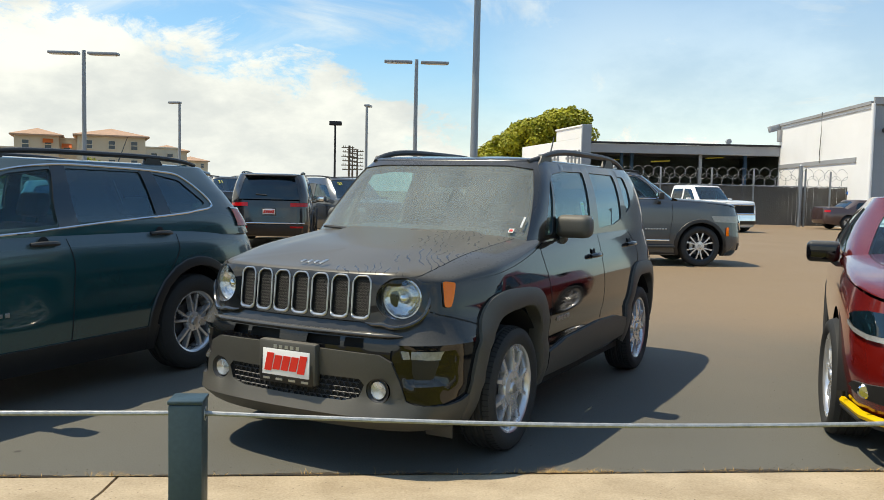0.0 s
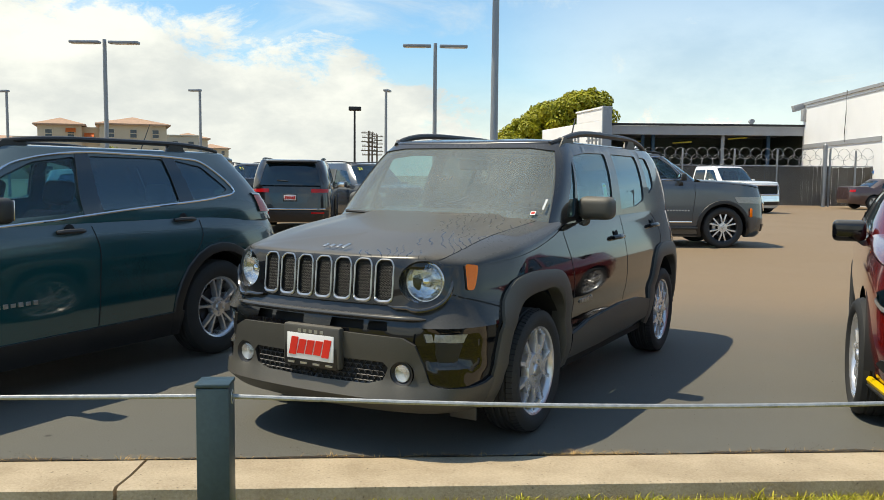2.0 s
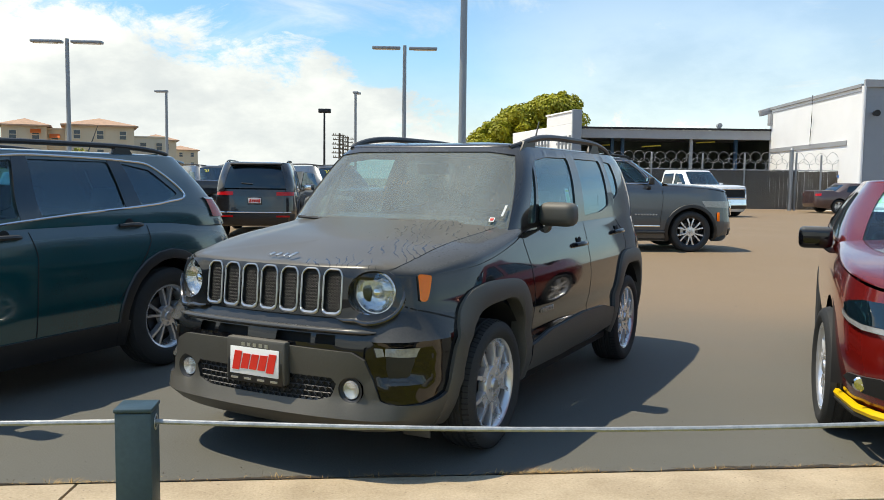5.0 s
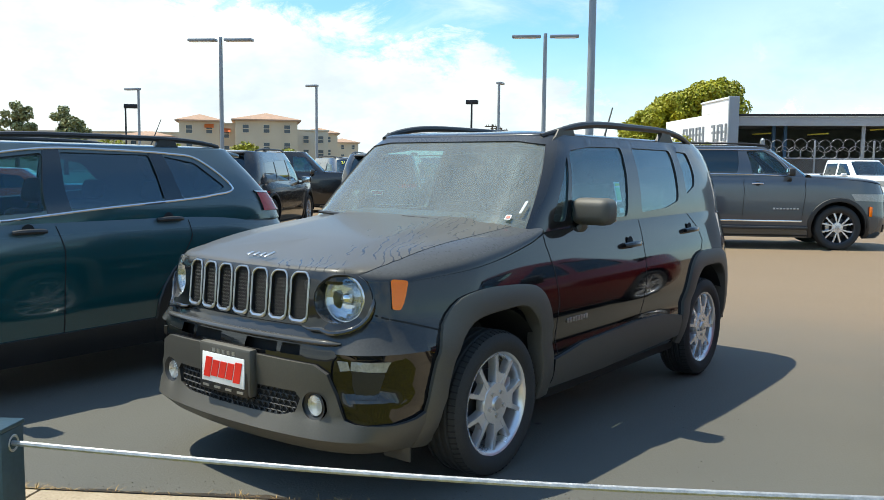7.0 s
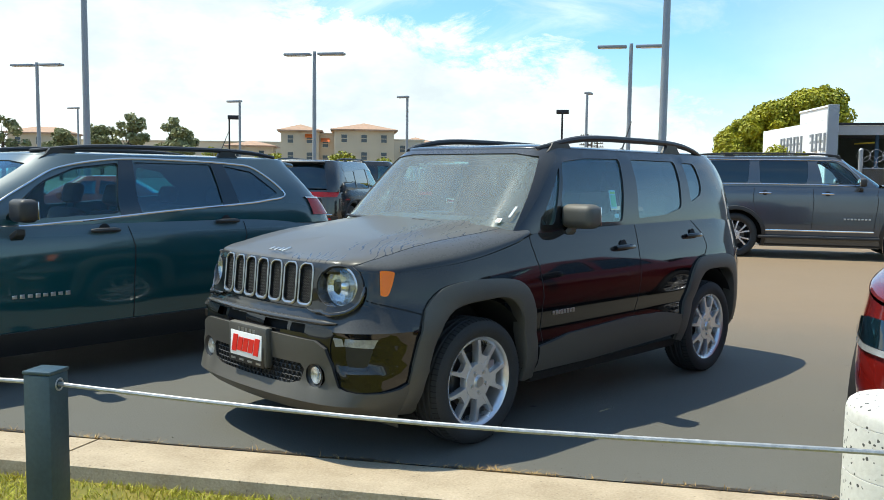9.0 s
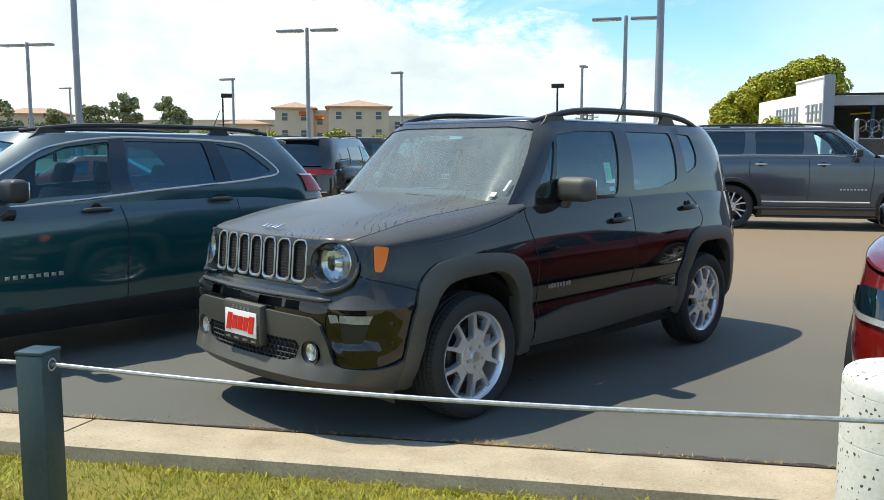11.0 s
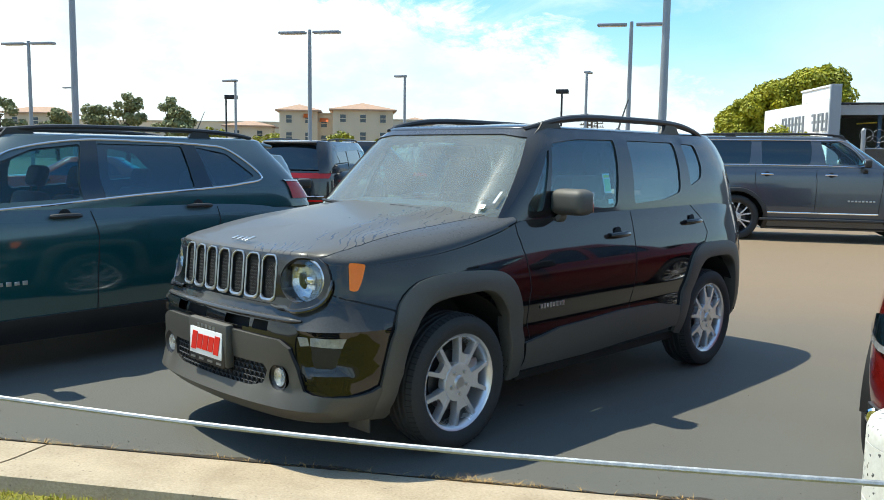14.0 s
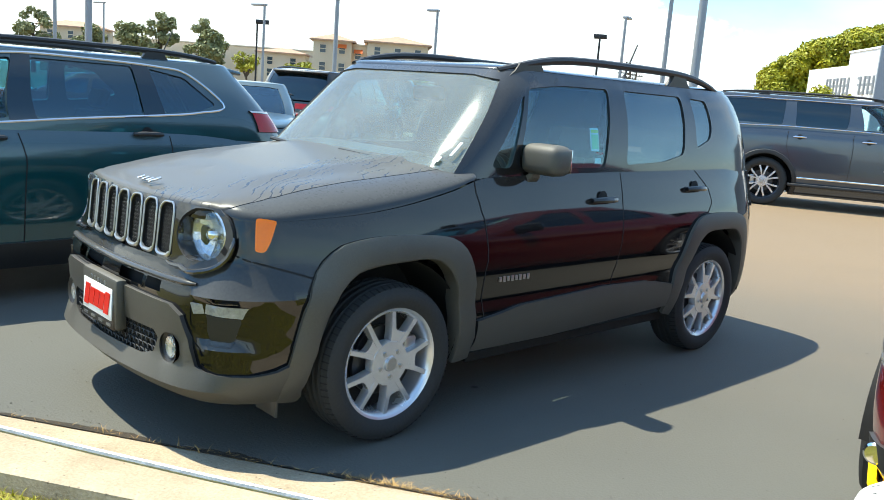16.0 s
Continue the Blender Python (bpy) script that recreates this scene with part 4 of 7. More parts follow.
def mirrors(ob, sh_spot, mat, size=(0.12, 0.22, 0.15), out=0.10, arm=BLACK_PLASTIC, lift=0.06):
    for s in (1, -1):
        p = Vector(sh_spot)
        p.y *= s
        bm = bmesh.new()
        box(bm, p + Vector((0.0, s * (out + size[1] * 0.32), lift)), size, min(size) * 0.32, seg=4)
        part("mirror_housing", bm, mat, ob)
        bm = bmesh.new()
        box(bm, p + Vector((-size[0] * 0.5 - 0.001, s * (out + size[1] * 0.32), lift)), (0.006, size[1] * 0.82, size[2] * 0.78), 0.002)
        part("mirror_glass", bm, CHROME, ob)
        bm = bmesh.new()
        prism(bm, [p + Vector((0.05, -s * 0.03, -0.06)), p + Vector((-0.05, -s * 0.03, -0.06)), p + Vector((-0.03, s * (out + 0.02), -0.005)), p + Vector((0.03, s * (out + 0.02), -0.005))], (0, 0, 0.045))
        part("mirror_arm", bm, arm, ob, bevel=0.008)


def door_handle(ob, sh, x, z, mat):
    for s in (1, -1):
        p = sh.spot(x=x, z=z)
        p.y *= s
        bm = bmesh.new()
        pts = [p + Vector((0.105 - 0.21 * t, s * (0.018 + 0.022 * math.sin(math.pi * t)), 0.004 * math.sin(math.pi * t))) for t in [k / 8 for k in range(9)]]
        sweep(bm, pts, [0.013, 0.017, 0.019, 0.019, 0.018, 0.018, 0.019, 0.018, 0.013], 8, flat=0.9)
        rod(bm, p + Vector((0.085, 0, 0)), p + Vector((0.085, s * 0.02, 0)), 0.014)
        rod(bm, p + Vector((-0.085, 0, 0)), p + Vector((-0.085, s * 0.02, 0)), 0.014)
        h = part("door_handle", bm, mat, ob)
        # shallow near-black disc in place of a recess; its shade is painted
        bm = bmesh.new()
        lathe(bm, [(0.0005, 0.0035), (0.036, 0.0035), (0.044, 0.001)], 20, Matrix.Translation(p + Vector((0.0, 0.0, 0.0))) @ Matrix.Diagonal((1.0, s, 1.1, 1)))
        part("handle_cup_shade", bm, CAVITY, h)


def roof_rails(ob, sh, x1, x2, roof_z, rise=0.045, inset=0.04, mat=BLACK_PLASTIC, r=0.02):
    for s in (1, -1):
        line = []
        for k in range(25):
            t = k / 24
            x = x1 + (x2 - x1) * t
            y = float(sh.flank(x, roof_z)) - inset
            z = roof_z + 0.012 + rise * (1 - (1 - math.sin(math.pi * t)) ** 2.2)
            line.append((x, s * y, z))
        bm = bmesh.new()
        sweep(bm, line, [r * (0.75 + 0.25 * min(1, 6 * t, 6 * (1 - t))) for t in [k / 24 for k in range(25)]], 8, flat=0.95)
        rail = part("roof_rail", bm, mat, ob)
        for t in (0.10, 0.74):
            i = round(t * 24)
            bm = bmesh.new()
            p = Vector(line[i])
            ln = 0.26 if t < 0.5 else 0.20
            prism(bm, [p + Vector((q * ln, -0.016, zz)) for q, zz in ((-0.62, -0.075), (0.62, -0.075), (0.42, -0.040), (0.30, 0.0), (-0.30, 0.0), (-0.42, -0.040))], (0, 0.032, 0))
            part("rail_foot", bm, mat, rail)


def seat(ob, x, y, z=0.5, s=1.0):
    bm = bmesh.new()
    box(bm, (x, y, z), (0.50, 0.50, 0.16), 0.06, seg=3)
    c = part("seat_cushion", bm, CLOTH, ob)
    bm = bmesh.new()
    box(bm, (0, 0, 0.30), (0.14, 0.48, 0.60), 0.055, m=pose(x - 0.26, y, z + 0.03, 0, -17, 0), seg=3)
    part("seat_back", bm, CLOTH, ob)
    bm = bmesh.new()
    box(bm, (0, 0, 0.73), (0.09, 0.26, 0.17), 0.04, m=pose(x - 0.26, y, z + 0.03, 0, -17, 0), seg=3)
    rod(bm, Vector((x - 0.44, y - 0.07, z + 0.58)), Vector((x - 0.47, y - 0.07, z + 0.72)), 0.007)
    rod(bm, Vector((x - 0.44, y + 0.07, z + 0.58)), Vector((x - 0.47, y + 0.07, z + 0.72)), 0.007)
    part("headrest", bm, CLOTH, ob)


def interior(ob, dash_x, dash_z, half_w, front_x, rear_x, floor_z=0.36):
    bm = bmesh.new()
    prof = [(dash_x + 0.28, dash_z - 0.02), (dash_x, dash_z + 0.02), (dash_x - 0.12, dash_z), (dash_x - 0.16, dash_z - 0.10), (dash_x - 0.08, dash_z - 0.35), (dash_x + 0.28, dash_z - 0.35)]
    prism(bm, [(x, half_w, z) for x, z in prof], (0, -2 * half_w, 0))
    part("dashboard", bm, BLACK_PLASTIC, ob, bevel=0.015)
    bm = bmesh.new()
    m = pose(dash_x - 0.32, 0.37, dash_z - 0.03, 0, -25, 0) @ Matrix.Rotation(radians(90), 4, "Z")
    ring = [m @ Vector((0.185 * math.cos(2 * math.pi * k / 24), 0, 0.185 * math.sin(2 * math.pi * k / 24))) for k in range(24)]
    sweep(bm, ring, 0.015, 8, True)
    for a in (0, 180, 270):
        rod(bm, m @ Vector((0, 0, 0)), m @ Vector((0.18 * math.cos(radians(a)), 0, 0.18 * math.sin(radians(a)))), 0.018, 0.014)
    rod(bm, m @ Vector((0, -0.02, 0)), m @ Vector((0, 0.02, 0)), 0.06, 0.06, 16)
    part("steering_wheel", bm, BLACK_PLASTIC, ob)
    for y in (0.37, -0.37):
        seat(ob, front_x, y, floor_z + 0.18)
    bm = bmesh.new()
    box(bm, (rear_x, 0, floor_z + 0.2), (0.48, 1.25, 0.16), 0.05, seg=3)
    box(bm, (0, 0, 0.3), (0.14, 1.25, 0.60), 0.05, m=pose(rear_x - 0.26, 0, floor_z + 0.22, 0, -17, 0), seg=3)
    for y in (-0.4, 0.4):
        box(bm, (0, y, 0.70), (0.09, 0.24, 0.15), 0.04, m=pose(rear_x - 0.26, 0, floor_z + 0.22, 0, -17, 0), seg=3)
    part("rear_bench", bm, CLOTH, ob)
    bm = bmesh.new()
    box(bm, ((dash_x + rear_x) / 2 - 0.45, 0, floor_z), (abs(dash_x - rear_x) + 1.5, 2 * half_w, 0.05), 0.01)
    part("cabin_floor", bm, CLOTH, ob)
    bm = bmesh.new()
    box(bm, (dash_x - 0.27, 0.0, dash_z + 0.43), (0.05, 0.23, 0.075), 0.02, seg=3)
    part("inner_mirror", bm, BLACK_PLASTIC, ob)


def dealer_plate(ob, m, w=0.32, h=0.17):
    """A dealer's plate: white card with a red slanted mark in a dark frame."""
    bm = bmesh.new()
    box(bm, (-0.008, 0, 0), (0.016, w, h), 0.004, m)
    pl = part("plate_frame", bm, BLACK_PLASTIC, ob, bevel=0.003)
    bm = bmesh.new()
    box(bm, (0.002, 0, 0.004), (0.006, w * 0.88, h * 0.66), 0.001, m)
    part("plate_card", bm, PLATE_WHITE, pl)
    k = 5
    for i in range(k):
        y0 = w * (0.36 - 0.155 * i)
        bm = bmesh.new()
        hh = h * (0.50 if i in (0, k - 1) else 0.40)
        loop = [(0.0055, y0 - w * 0.005, -hh * 0.42), (0.0055, y0 - w * 0.135, -hh * 0.42), (0.0055, y0 - w * 0.085, hh * 0.5), (0.0055, y0 + w * 0.045, hh * 0.5)]
        prism(bm, [m @ Vector(p) for p in loop], m.to_3x3() @ Vector((0.003, 0, 0)))
        part("red_mark", bm, PLATE_RED, pl)
    for z, ww, hh, c in ((h * 0.42, w * 0.42, h * 0.085, SATIN), (-h * 0.41, w * 0.72, h * 0.05, SATIN)):
        bm = bmesh.new()
        n = 5 if z > 0 else 4
        for i in range(n):
            box(bm, (0.002, ww * (i / (n - 1) - 0.5), z), (0.004, ww / n * 0.7, hh), 0, m)
        tagged(part("frame_lettering", bm, c, pl), kind="stuff")
    return pl


def spline2(pts, n):
    """A closed smooth line through the points."""
    out = []
    for i in range(len(pts)):
        p = [np.array(pts[(i + k - 1) % len(pts)], float) for k in range(4)]
        for j in range(n):
            t = j / n
            out.append(tuple(0.5 * (2 * p[1] + (p[2] - p[0]) * t + (2 * p[0] - 5 * p[1] + 4 * p[2] - p[3]) * t * t + (3 * p[1] - p[0] - 3 * p[2] + p[3]) * t**3)))
    return out


def car(name, label, category, m, paint, wb, fo, ro, H, W, hood, belt, ws_base, ws_top, tail=(0.05, 0.25), r=0.37, rim=0.25, tyre=0.24, spokes=TEN_SPOKES, windows=(), sedan=None, glass=None, ws_glass=None,
        rails=None, detail=None, clear=0.22, step=0.09, arch=0.07, flare=None, chrome_line=None, tumble=0.13, bow=0.10, rise=0.0, group="", mirror_mat=None, handles=(), handle_mat=None, seams=(), steer=0.0, inside_fit=None, mirror_out=0.06, mirror_lift=0.07, wheel_out=0.0, mirror_back=0.50):
    """A car from its main sizes: wheelbase, overhangs, height, half width, hood and belt heights, foot and head of the windshield."""
    ob = thing(name, m, label, category, group)
    tailx = -(wb + ro)
    xf = smooth_fn((clear - 0.02, fo - 0.16), (0.34, fo - 0.03), (0.5, fo), (0.66, fo - 0.02), (hood - 0.10, fo - 0.07), (hood, fo - 0.12), (H, fo - 0.12))
    xr = smooth_fn((clear, tailx + 0.12), (0.45, tailx), (0.75, tailx + 0.02), (belt, tailx + tail[0]), (H - 0.06, tailx + tail[1]), (H + 0.03, tailx + tail[1] + 0.08))
    w = smooth_fn((clear - 0.02, W - 0.09), (0.36, W - 0.03), (0.6, W), (0.8, W - 0.002), (belt - 0.12, W - 0.015), (belt, W - 0.055), (belt + 0.03, W - 0.075), (H, W - 0.09))
    sh = Shell(-wb / 2, xf, xr, w, 7.0, 7.0, bow, 0.05)
    cowl = ws_base - 0.10
    zt = smooth_fn((tailx - 0.1, belt + rise if sedan is None else sedan["deck"]), *(((sedan["x"] - 0.05, sedan["deck"] + 0.02), (sedan["x"] + 0.35, belt + rise)) if sedan else ((-wb, belt + rise),)), (ws_base - 0.5, belt), (ws_base, belt - 0.015), (fo - 0.5, hood + (belt - hood) * 0.45), (fo - 0.12, hood))
    zb = smooth_fn((tailx - 0.1, clear + 0.08), (-wb - 0.5, clear + 0.02), (-wb + 0.5, clear), (-0.5, clear), (0.5, clear), (fo + 0.1, clear))
    arches = [arch_line(sh, 0, 0, round_arch(cx, r, r + arch, clear + 0.01)) for cx in (0.0, -wb)]
    carcass(ob, sh, zb, zt, arches, paint, cowl, sedan["x"] if sedan else None, step=step, zref=0.7)
    gw = smooth_fn((belt - 0.2, W - 0.05), (belt, W - 0.055), ((belt + H) / 2, W - 0.055 - tumble * 0.42), (H - 0.07, W - 0.055 - tumble), (H, W - 0.10 - tumble), (H + 0.05, W - 0.14 - tumble))
    gxf = smooth_fn((belt - 0.1, ws_base + 0.10), (belt, ws_base), (H - 0.03, ws_top), (H + 0.05, ws_top - 0.09))
    gxr = xr if sedan is None else smooth_fn((belt - 0.1, sedan["x"] - 0.10), (belt, sedan["x"]), (H - 0.03, sedan["top"]), (H + 0.05, sedan["top"] + 0.1))
    cb = Shell((ws_top + (tailx if sedan is None else sedan["top"])) / 2, gxf, gxr, gw, 7.0, 7.0, 0.10, 0.05)
    bl = smooth_fn((tailx - 0.1, belt + rise - 0.045), (-wb, belt + rise - 0.045), (ws_base - 0.5, belt - 0.045), (fo, belt - 0.07))
    glass = glass or {"f": SMOKED_GLASS, "r": TINTED}
    loops = cabin(ob, cb, bl, H - 0.045, windows, paint, (0.90, belt - 0.02, H - 0.085), (0.80, belt + 0.03 + rise, H - 0.10), glass, ws_glass or SMOKED_GLASS, rear_glass=TINTED, step=step)
    wells(ob, sh, wb, r, W, belt)
    for cx in (0.0, -wb):
        for s in (1, -1):
            wheel(ob, (cx, s * (W - tyre / 2 - 0.015 + (wheel_out if cx == 0 else min(wheel_out, 0.01))), r), r, rim, tyre, spokes, s, steer if cx == 0 else 0.0)
    if flare:
        for cx, arch_l in zip((0.0, -wb), arches):
            outer = arch_line(sh, 0, 0, round_arch(cx, r, r + arch + flare, clear + 0.01))
            pair("wheel_arch_trim", sh.band(arch_l, outer, ((0, 0.002), (0.1, 0.014), (0.9, 0.022), (1, 0.02), (1.0, -0.04))), BLACK_PLASTIC, ob)
    if chrome_line:
        for s in (1, -1):
            bm = bmesh.new()
            lp = spline2([(float(cb.uv(a)), z) for a, z in cb.side_loop(chrome_line)], 8)
            P = cb.at(cb.inv(np.array([q[0] for q in lp])), np.array([q[1] for q in lp]), np.full(len(lp), 0.006)) * np.array([1, s, 1])
            sweep(bm, P, 0.0085, 6, True)
            part("window_trim", bm, CHROME, ob)
    for line in seams:
        pair("door_seam", sh.ribbon(sh.side_loop(line), 0.008, 0.0015), CAVITY, ob)
    for x, z in handles:
        door_handle(ob, sh, x, z, handle_mat or paint)
    if rails:
        roof_rails(ob, cb, rails[0], rails[1], H - 0.03)
    p = sh.spot(x=ws_base - mirror_back, z=belt - 0.05)
    mirrors(ob, p, mirror_mat or paint, out=mirror_out, lift=mirror_lift)
    bm = bmesh.new()
    box(bm, ((ws_top + tailx) / 2, 0, belt - 0.25), (abs(tailx - ws_top) * 0.75, 2 * W - 0.35, 0.06), 0.02)
    if inside_fit is None:
        for y in (0.38, -0.38):
            box(bm, (ws_base - 1.30, y, belt + 0.02), (0.14, 0.46, 0.5), 0.05)
            box(bm, (ws_base - 1.36, y, belt + 0.35), (0.09, 0.25, 0.16), 0.04)
    part("cabin_fittings", bm, CLOTH, ob)
    if inside_fit:
        interior(ob, *inside_fit)
    return ob, sh, cb

# ---- ground ----
KA = math.atan(0.079)
KDIR = Vector((math.cos(KA), math.sin(KA), 0))
KERB = lambda u, v, z: (u * math.cos(KA) - v * math.sin(KA), 4.13 + u * math.sin(KA) + v * math.cos(KA), z)


def slab(name, u0, u1, v0, v1, z, mat, label, category, thick=0.4, nu=1, nv=1):
    bm = bmesh.new()
    g = [[bm.verts.new(KERB(u0 + (u1 - u0) * i / nu, v0 + (v1 - v0) * j / nv, z)) for j in range(nv + 1)] for i in range(nu + 1)]
    for i in range(nu):
        for j in range(nv):
            bm.faces.new((g[i][j], g[i + 1][j], g[i + 1][j + 1], g[i][j + 1]))
    return tagged(part(name, bm, mat), label, category, kind="structure")


slab("ground", -1500, 1500, -1500, 1500, -0.30, FAR_GROUND, "flat open ground that reaches the horizon", "ground")
slab("pavement", -120, 120, 0.0, 110, 0.0, ASPHALT, "worn grey asphalt of the car park", "pavement", nu=60, nv=40)
slab("lawn_ground", -60, 60, -9.0, -0.490, -0.032, SOIL, "mown grass strip along the kerb", "lawn", nu=60, nv=10)
slab("road", -200, 200, -60, -9.0, -0.14, ASPHALT, "grey asphalt road beyond the grass", "road")
# kerb in lengths with open joints
for i in range(-3, 5):
    u0 = -1.33 + 6.1 * i
    bm = bmesh.new()
    loop = [(0.0, -0.05), (0.0, 0.006), (-0.02, 0.011), (-0.25, 0.024), (-0.47, 0.049), (-0.492, 0.040), (-0.498, -0.15), (0.0, -0.15)]
    a = [bm.verts.new(KERB(u0 + 0.008, v, z)) for v, z in loop]
    b = [bm.verts.new(KERB(u0 + 6.092, v, z)) for v, z in loop]
    bm.faces.new(a), bm.faces.new(b[::-1])
    for k in range(len(loop)):
        q = (k + 1) % len(loop)
        bm.faces.new((a[q], a[k], b[k], b[q]))
    tagged(part("kerb", bm, CONCRETE), "pale worn concrete kerb length flush with asphalt", "kerb", "kerb lengths", "structure")


# ---- vehicles in place ----
NEIGHBOUR_WIN = [([(-0.62, 1.120), (-1.42, 1.150), (-1.48, 1.515), (-1.15, 1.475), (-0.92, 1.385)], "f"), ([(-1.58, 1.158), (-2.29, 1.205), (-2.25, 1.515), (-1.59, 1.520)], "r"), ([(-2.43, 1.215), (-2.70, 1.238), (-2.84, 1.285), (-2.62, 1.462), (-2.36, 1.508)], "r")]
cher, cher_sh, cher_cb = car("suv", "dark slate-blue sport utility vehicle with chrome window trim, dusty", "car", place_on(-3.64, 4.58, -116.5), TEAL_PAINT, 2.65, 0.93, 1.045, 1.605, 0.925, 0.92, 1.08, -0.02, -0.86, (0.16, 0.55), 0.372, 0.240, 0.225, TEN_SPOKES, NEIGHBOUR_WIN,
    glass={"f": CLEAR_GLASS, "r": SMOKED_GLASS}, rails=(-0.95, -2.95), flare=0.07, chrome_line=[(-0.50, 1.098), (-1.1, 1.104), (-1.42, 1.128), (-1.85, 1.162), (-2.44, 1.200), (-2.68, 1.224), (-2.90, 1.280), (-2.66, 1.480), (-2.42, 1.522), (-1.94, 1.540), (-1.5, 1.540), (-1.11, 1.486), (-0.87, 1.385)], tumble=0.17, handles=((-1.28, 1.034), (-2.29, 1.070)), handle_mat=BLACK_PLASTIC, seams=(((-1.47, 0.30), (-1.46, 1.06)), ((-2.14, 0.55), (-2.46, 0.95), (-2.45, 1.06))), mirror_mat=BLACK_PLASTIC, step=0.05, inside_fit=(-0.35, 0.98, 0.72, -1.15, -2.05), mirror_back=0.66, mirror_lift=0.16)

SEDAN_WIN = [([(-0.95, 1.055), (-1.75, 1.06), (-1.80, 1.37), (-1.50, 1.36)], "f"), ([(-1.85, 1.06), (-2.65, 1.08), (-2.45, 1.31), (-1.9, 1.375)], "r")]
char, char_sh, char_cb = car("sedan", "bright red sedan with a black mirror and yellow chin strip", "car", place_on(3.50, 4.72, -114.0), RED_PAINT, 3.05, 0.98, 1.03, 1.485, 0.95, 0.88, 1.035, -0.50, -1.34, (0.06, 0.2), 0.355, 0.26, 0.245, TEN_SPOKES, SEDAN_WIN,
    sedan=dict(deck=1.08, x=-3.25, top=-2.45), glass={"f": SMOKED_GLASS, "r": SMOKED_GLASS}, ws_glass=CLEAR_GLASS, clear=0.20, mirror_mat=BLACK_PAINT, step=0.06, tumble=0.20, inside_fit=(-0.80, 0.94, 0.75, -1.45, -2.35, 0.28), mirror_out=0.03, mirror_lift=0.07, wheel_out=0.045, steer=6.0, bow=0.15)

LARGE_WIN = [([(-0.90, 1.41), (-1.56, 1.40), (-1.655, 1.82), (-1.30, 1.81), (-1.05, 1.67)], "f"), ([(-1.83, 1.40), (-2.645, 1.405), (-2.665, 1.825), (-1.81, 1.825)], "r"), ([(-2.86, 1.405), (-3.85, 1.42), (-3.92, 1.80), (-2.83, 1.825)], "r")]
wag, wag_sh, wag_cb = car("suv", "large slate-grey sport utility vehicle with fan-spoke wheels and dark arches", "car", place_on(5.62, 18.3, 2.0), GREY_PAINT, 3.06, 1.0, 1.39, 1.93, 1.0, 1.21, 1.345, -0.40, -1.15, (0.04, 0.16), 0.415, 0.30, 0.28, FAN_SPOKES, LARGE_WIN,
    glass={"f": CLEAR_GLASS, "r": TINTED}, rails=(-1.1, -3.9), flare=0.075, handles=((-1.46, 1.215), (-2.55, 1.22)), handle_mat=CHROME, seams=(((-0.66, 0.50), (-0.60, 1.30)), ((-1.72, 0.50), (-1.70, 1.31)), ((-2.60, 0.62), (-2.75, 1.05), (-2.74, 1.31))), mirror_lift=0.14, chrome_line=[(-0.86, 1.39), (-1.6, 1.385), (-2.7, 1.39), (-3.9, 1.40), (-3.97, 1.80), (-2.8, 1.838), (-1.6, 1.836), (-1.26, 1.825), (-1.0, 1.67)], step=0.10, ws_glass=SMOKED_GLASS, mirror_mat=BLACK_PLASTIC)

GC_WIN = [([(-0.6, 1.12), (-1.5, 1.12), (-1.52, 1.56), (-1.0, 1.52)], "f"), ([(-1.62, 1.12), (-2.45, 1.14), (-2.42, 1.55), (-1.62, 1.58)], "r"), ([(-2.55, 1.14), (-3.3, 1.2), (-3.2, 1.5), (-2.52, 1.54)], "r")]


def mid_suv(label, x, y, heading, paint):
    return car("suv", label, "car", place_on(x, y, heading), paint, 2.96, 0.92, 1.05, 1.77, 0.98, 1.02, 1.12, -0.2, -0.95, (0.06, 0.30), 0.385, 0.26, 0.255, SIX_SPOKES, GC_WIN, rails=(-1.0, -3.3), flare=0.06, step=0.12, tumble=0.16)


gc = mid_suv("dark grey sport utility vehicle seen from its tailgate", -4.05, 23.6, 96, DARK_PAINT)
dur = mid_suv("black sport utility vehicle with a full-width red tail light bar", -6.55, 20.6, 94, DARK_PAINT)

truck, truck_sh, truck_cb = car("pickup_truck", "white pickup truck with a dark chrome-ringed grille", "truck", place_on(12.5, 35.6, -68), WHITE_PAINT, 3.57, 1.0, 1.25, 1.95, 1.0, 1.22, 1.30, -0.65, -1.30, (0.02, 0.05), 0.42, 0.24, 0.28, SIX_SPOKES,
    [([(-1.0, 1.32), (-1.75, 1.32), (-1.75, 1.78), (-1.35, 1.76)], "f"), ([(-1.85, 1.32), (-2.55, 1.32), (-2.5, 1.76), (-1.85, 1.78)], "r")], sedan=dict(deck=1.30, x=-2.85, top=-2.75), step=0.12, tumble=0.14)
ave, ave_sh, ave_cb = car("sedan", "dusty brown sedan parked by the slatted fence", "car", place_on(22.7, 41.5, 4), BROWN_PAINT, 2.77, 0.95, 1.1, 1.48, 0.92, 0.85, 0.98, -0.45, -1.2, (0.06, 0.2), 0.335, 0.23, 0.22, SIX_SPOKES,
    [([(-0.9, 1.0), (-1.6, 1.0), (-1.62, 1.36), (-1.35, 1.34)], "f"), ([(-1.68, 1.0), (-2.4, 1.02), (-2.25, 1.3), (-1.7, 1.37)], "r")], sedan=dict(deck=1.04, x=-3.0, top=-2.3), step=0.12, tumble=0.17)

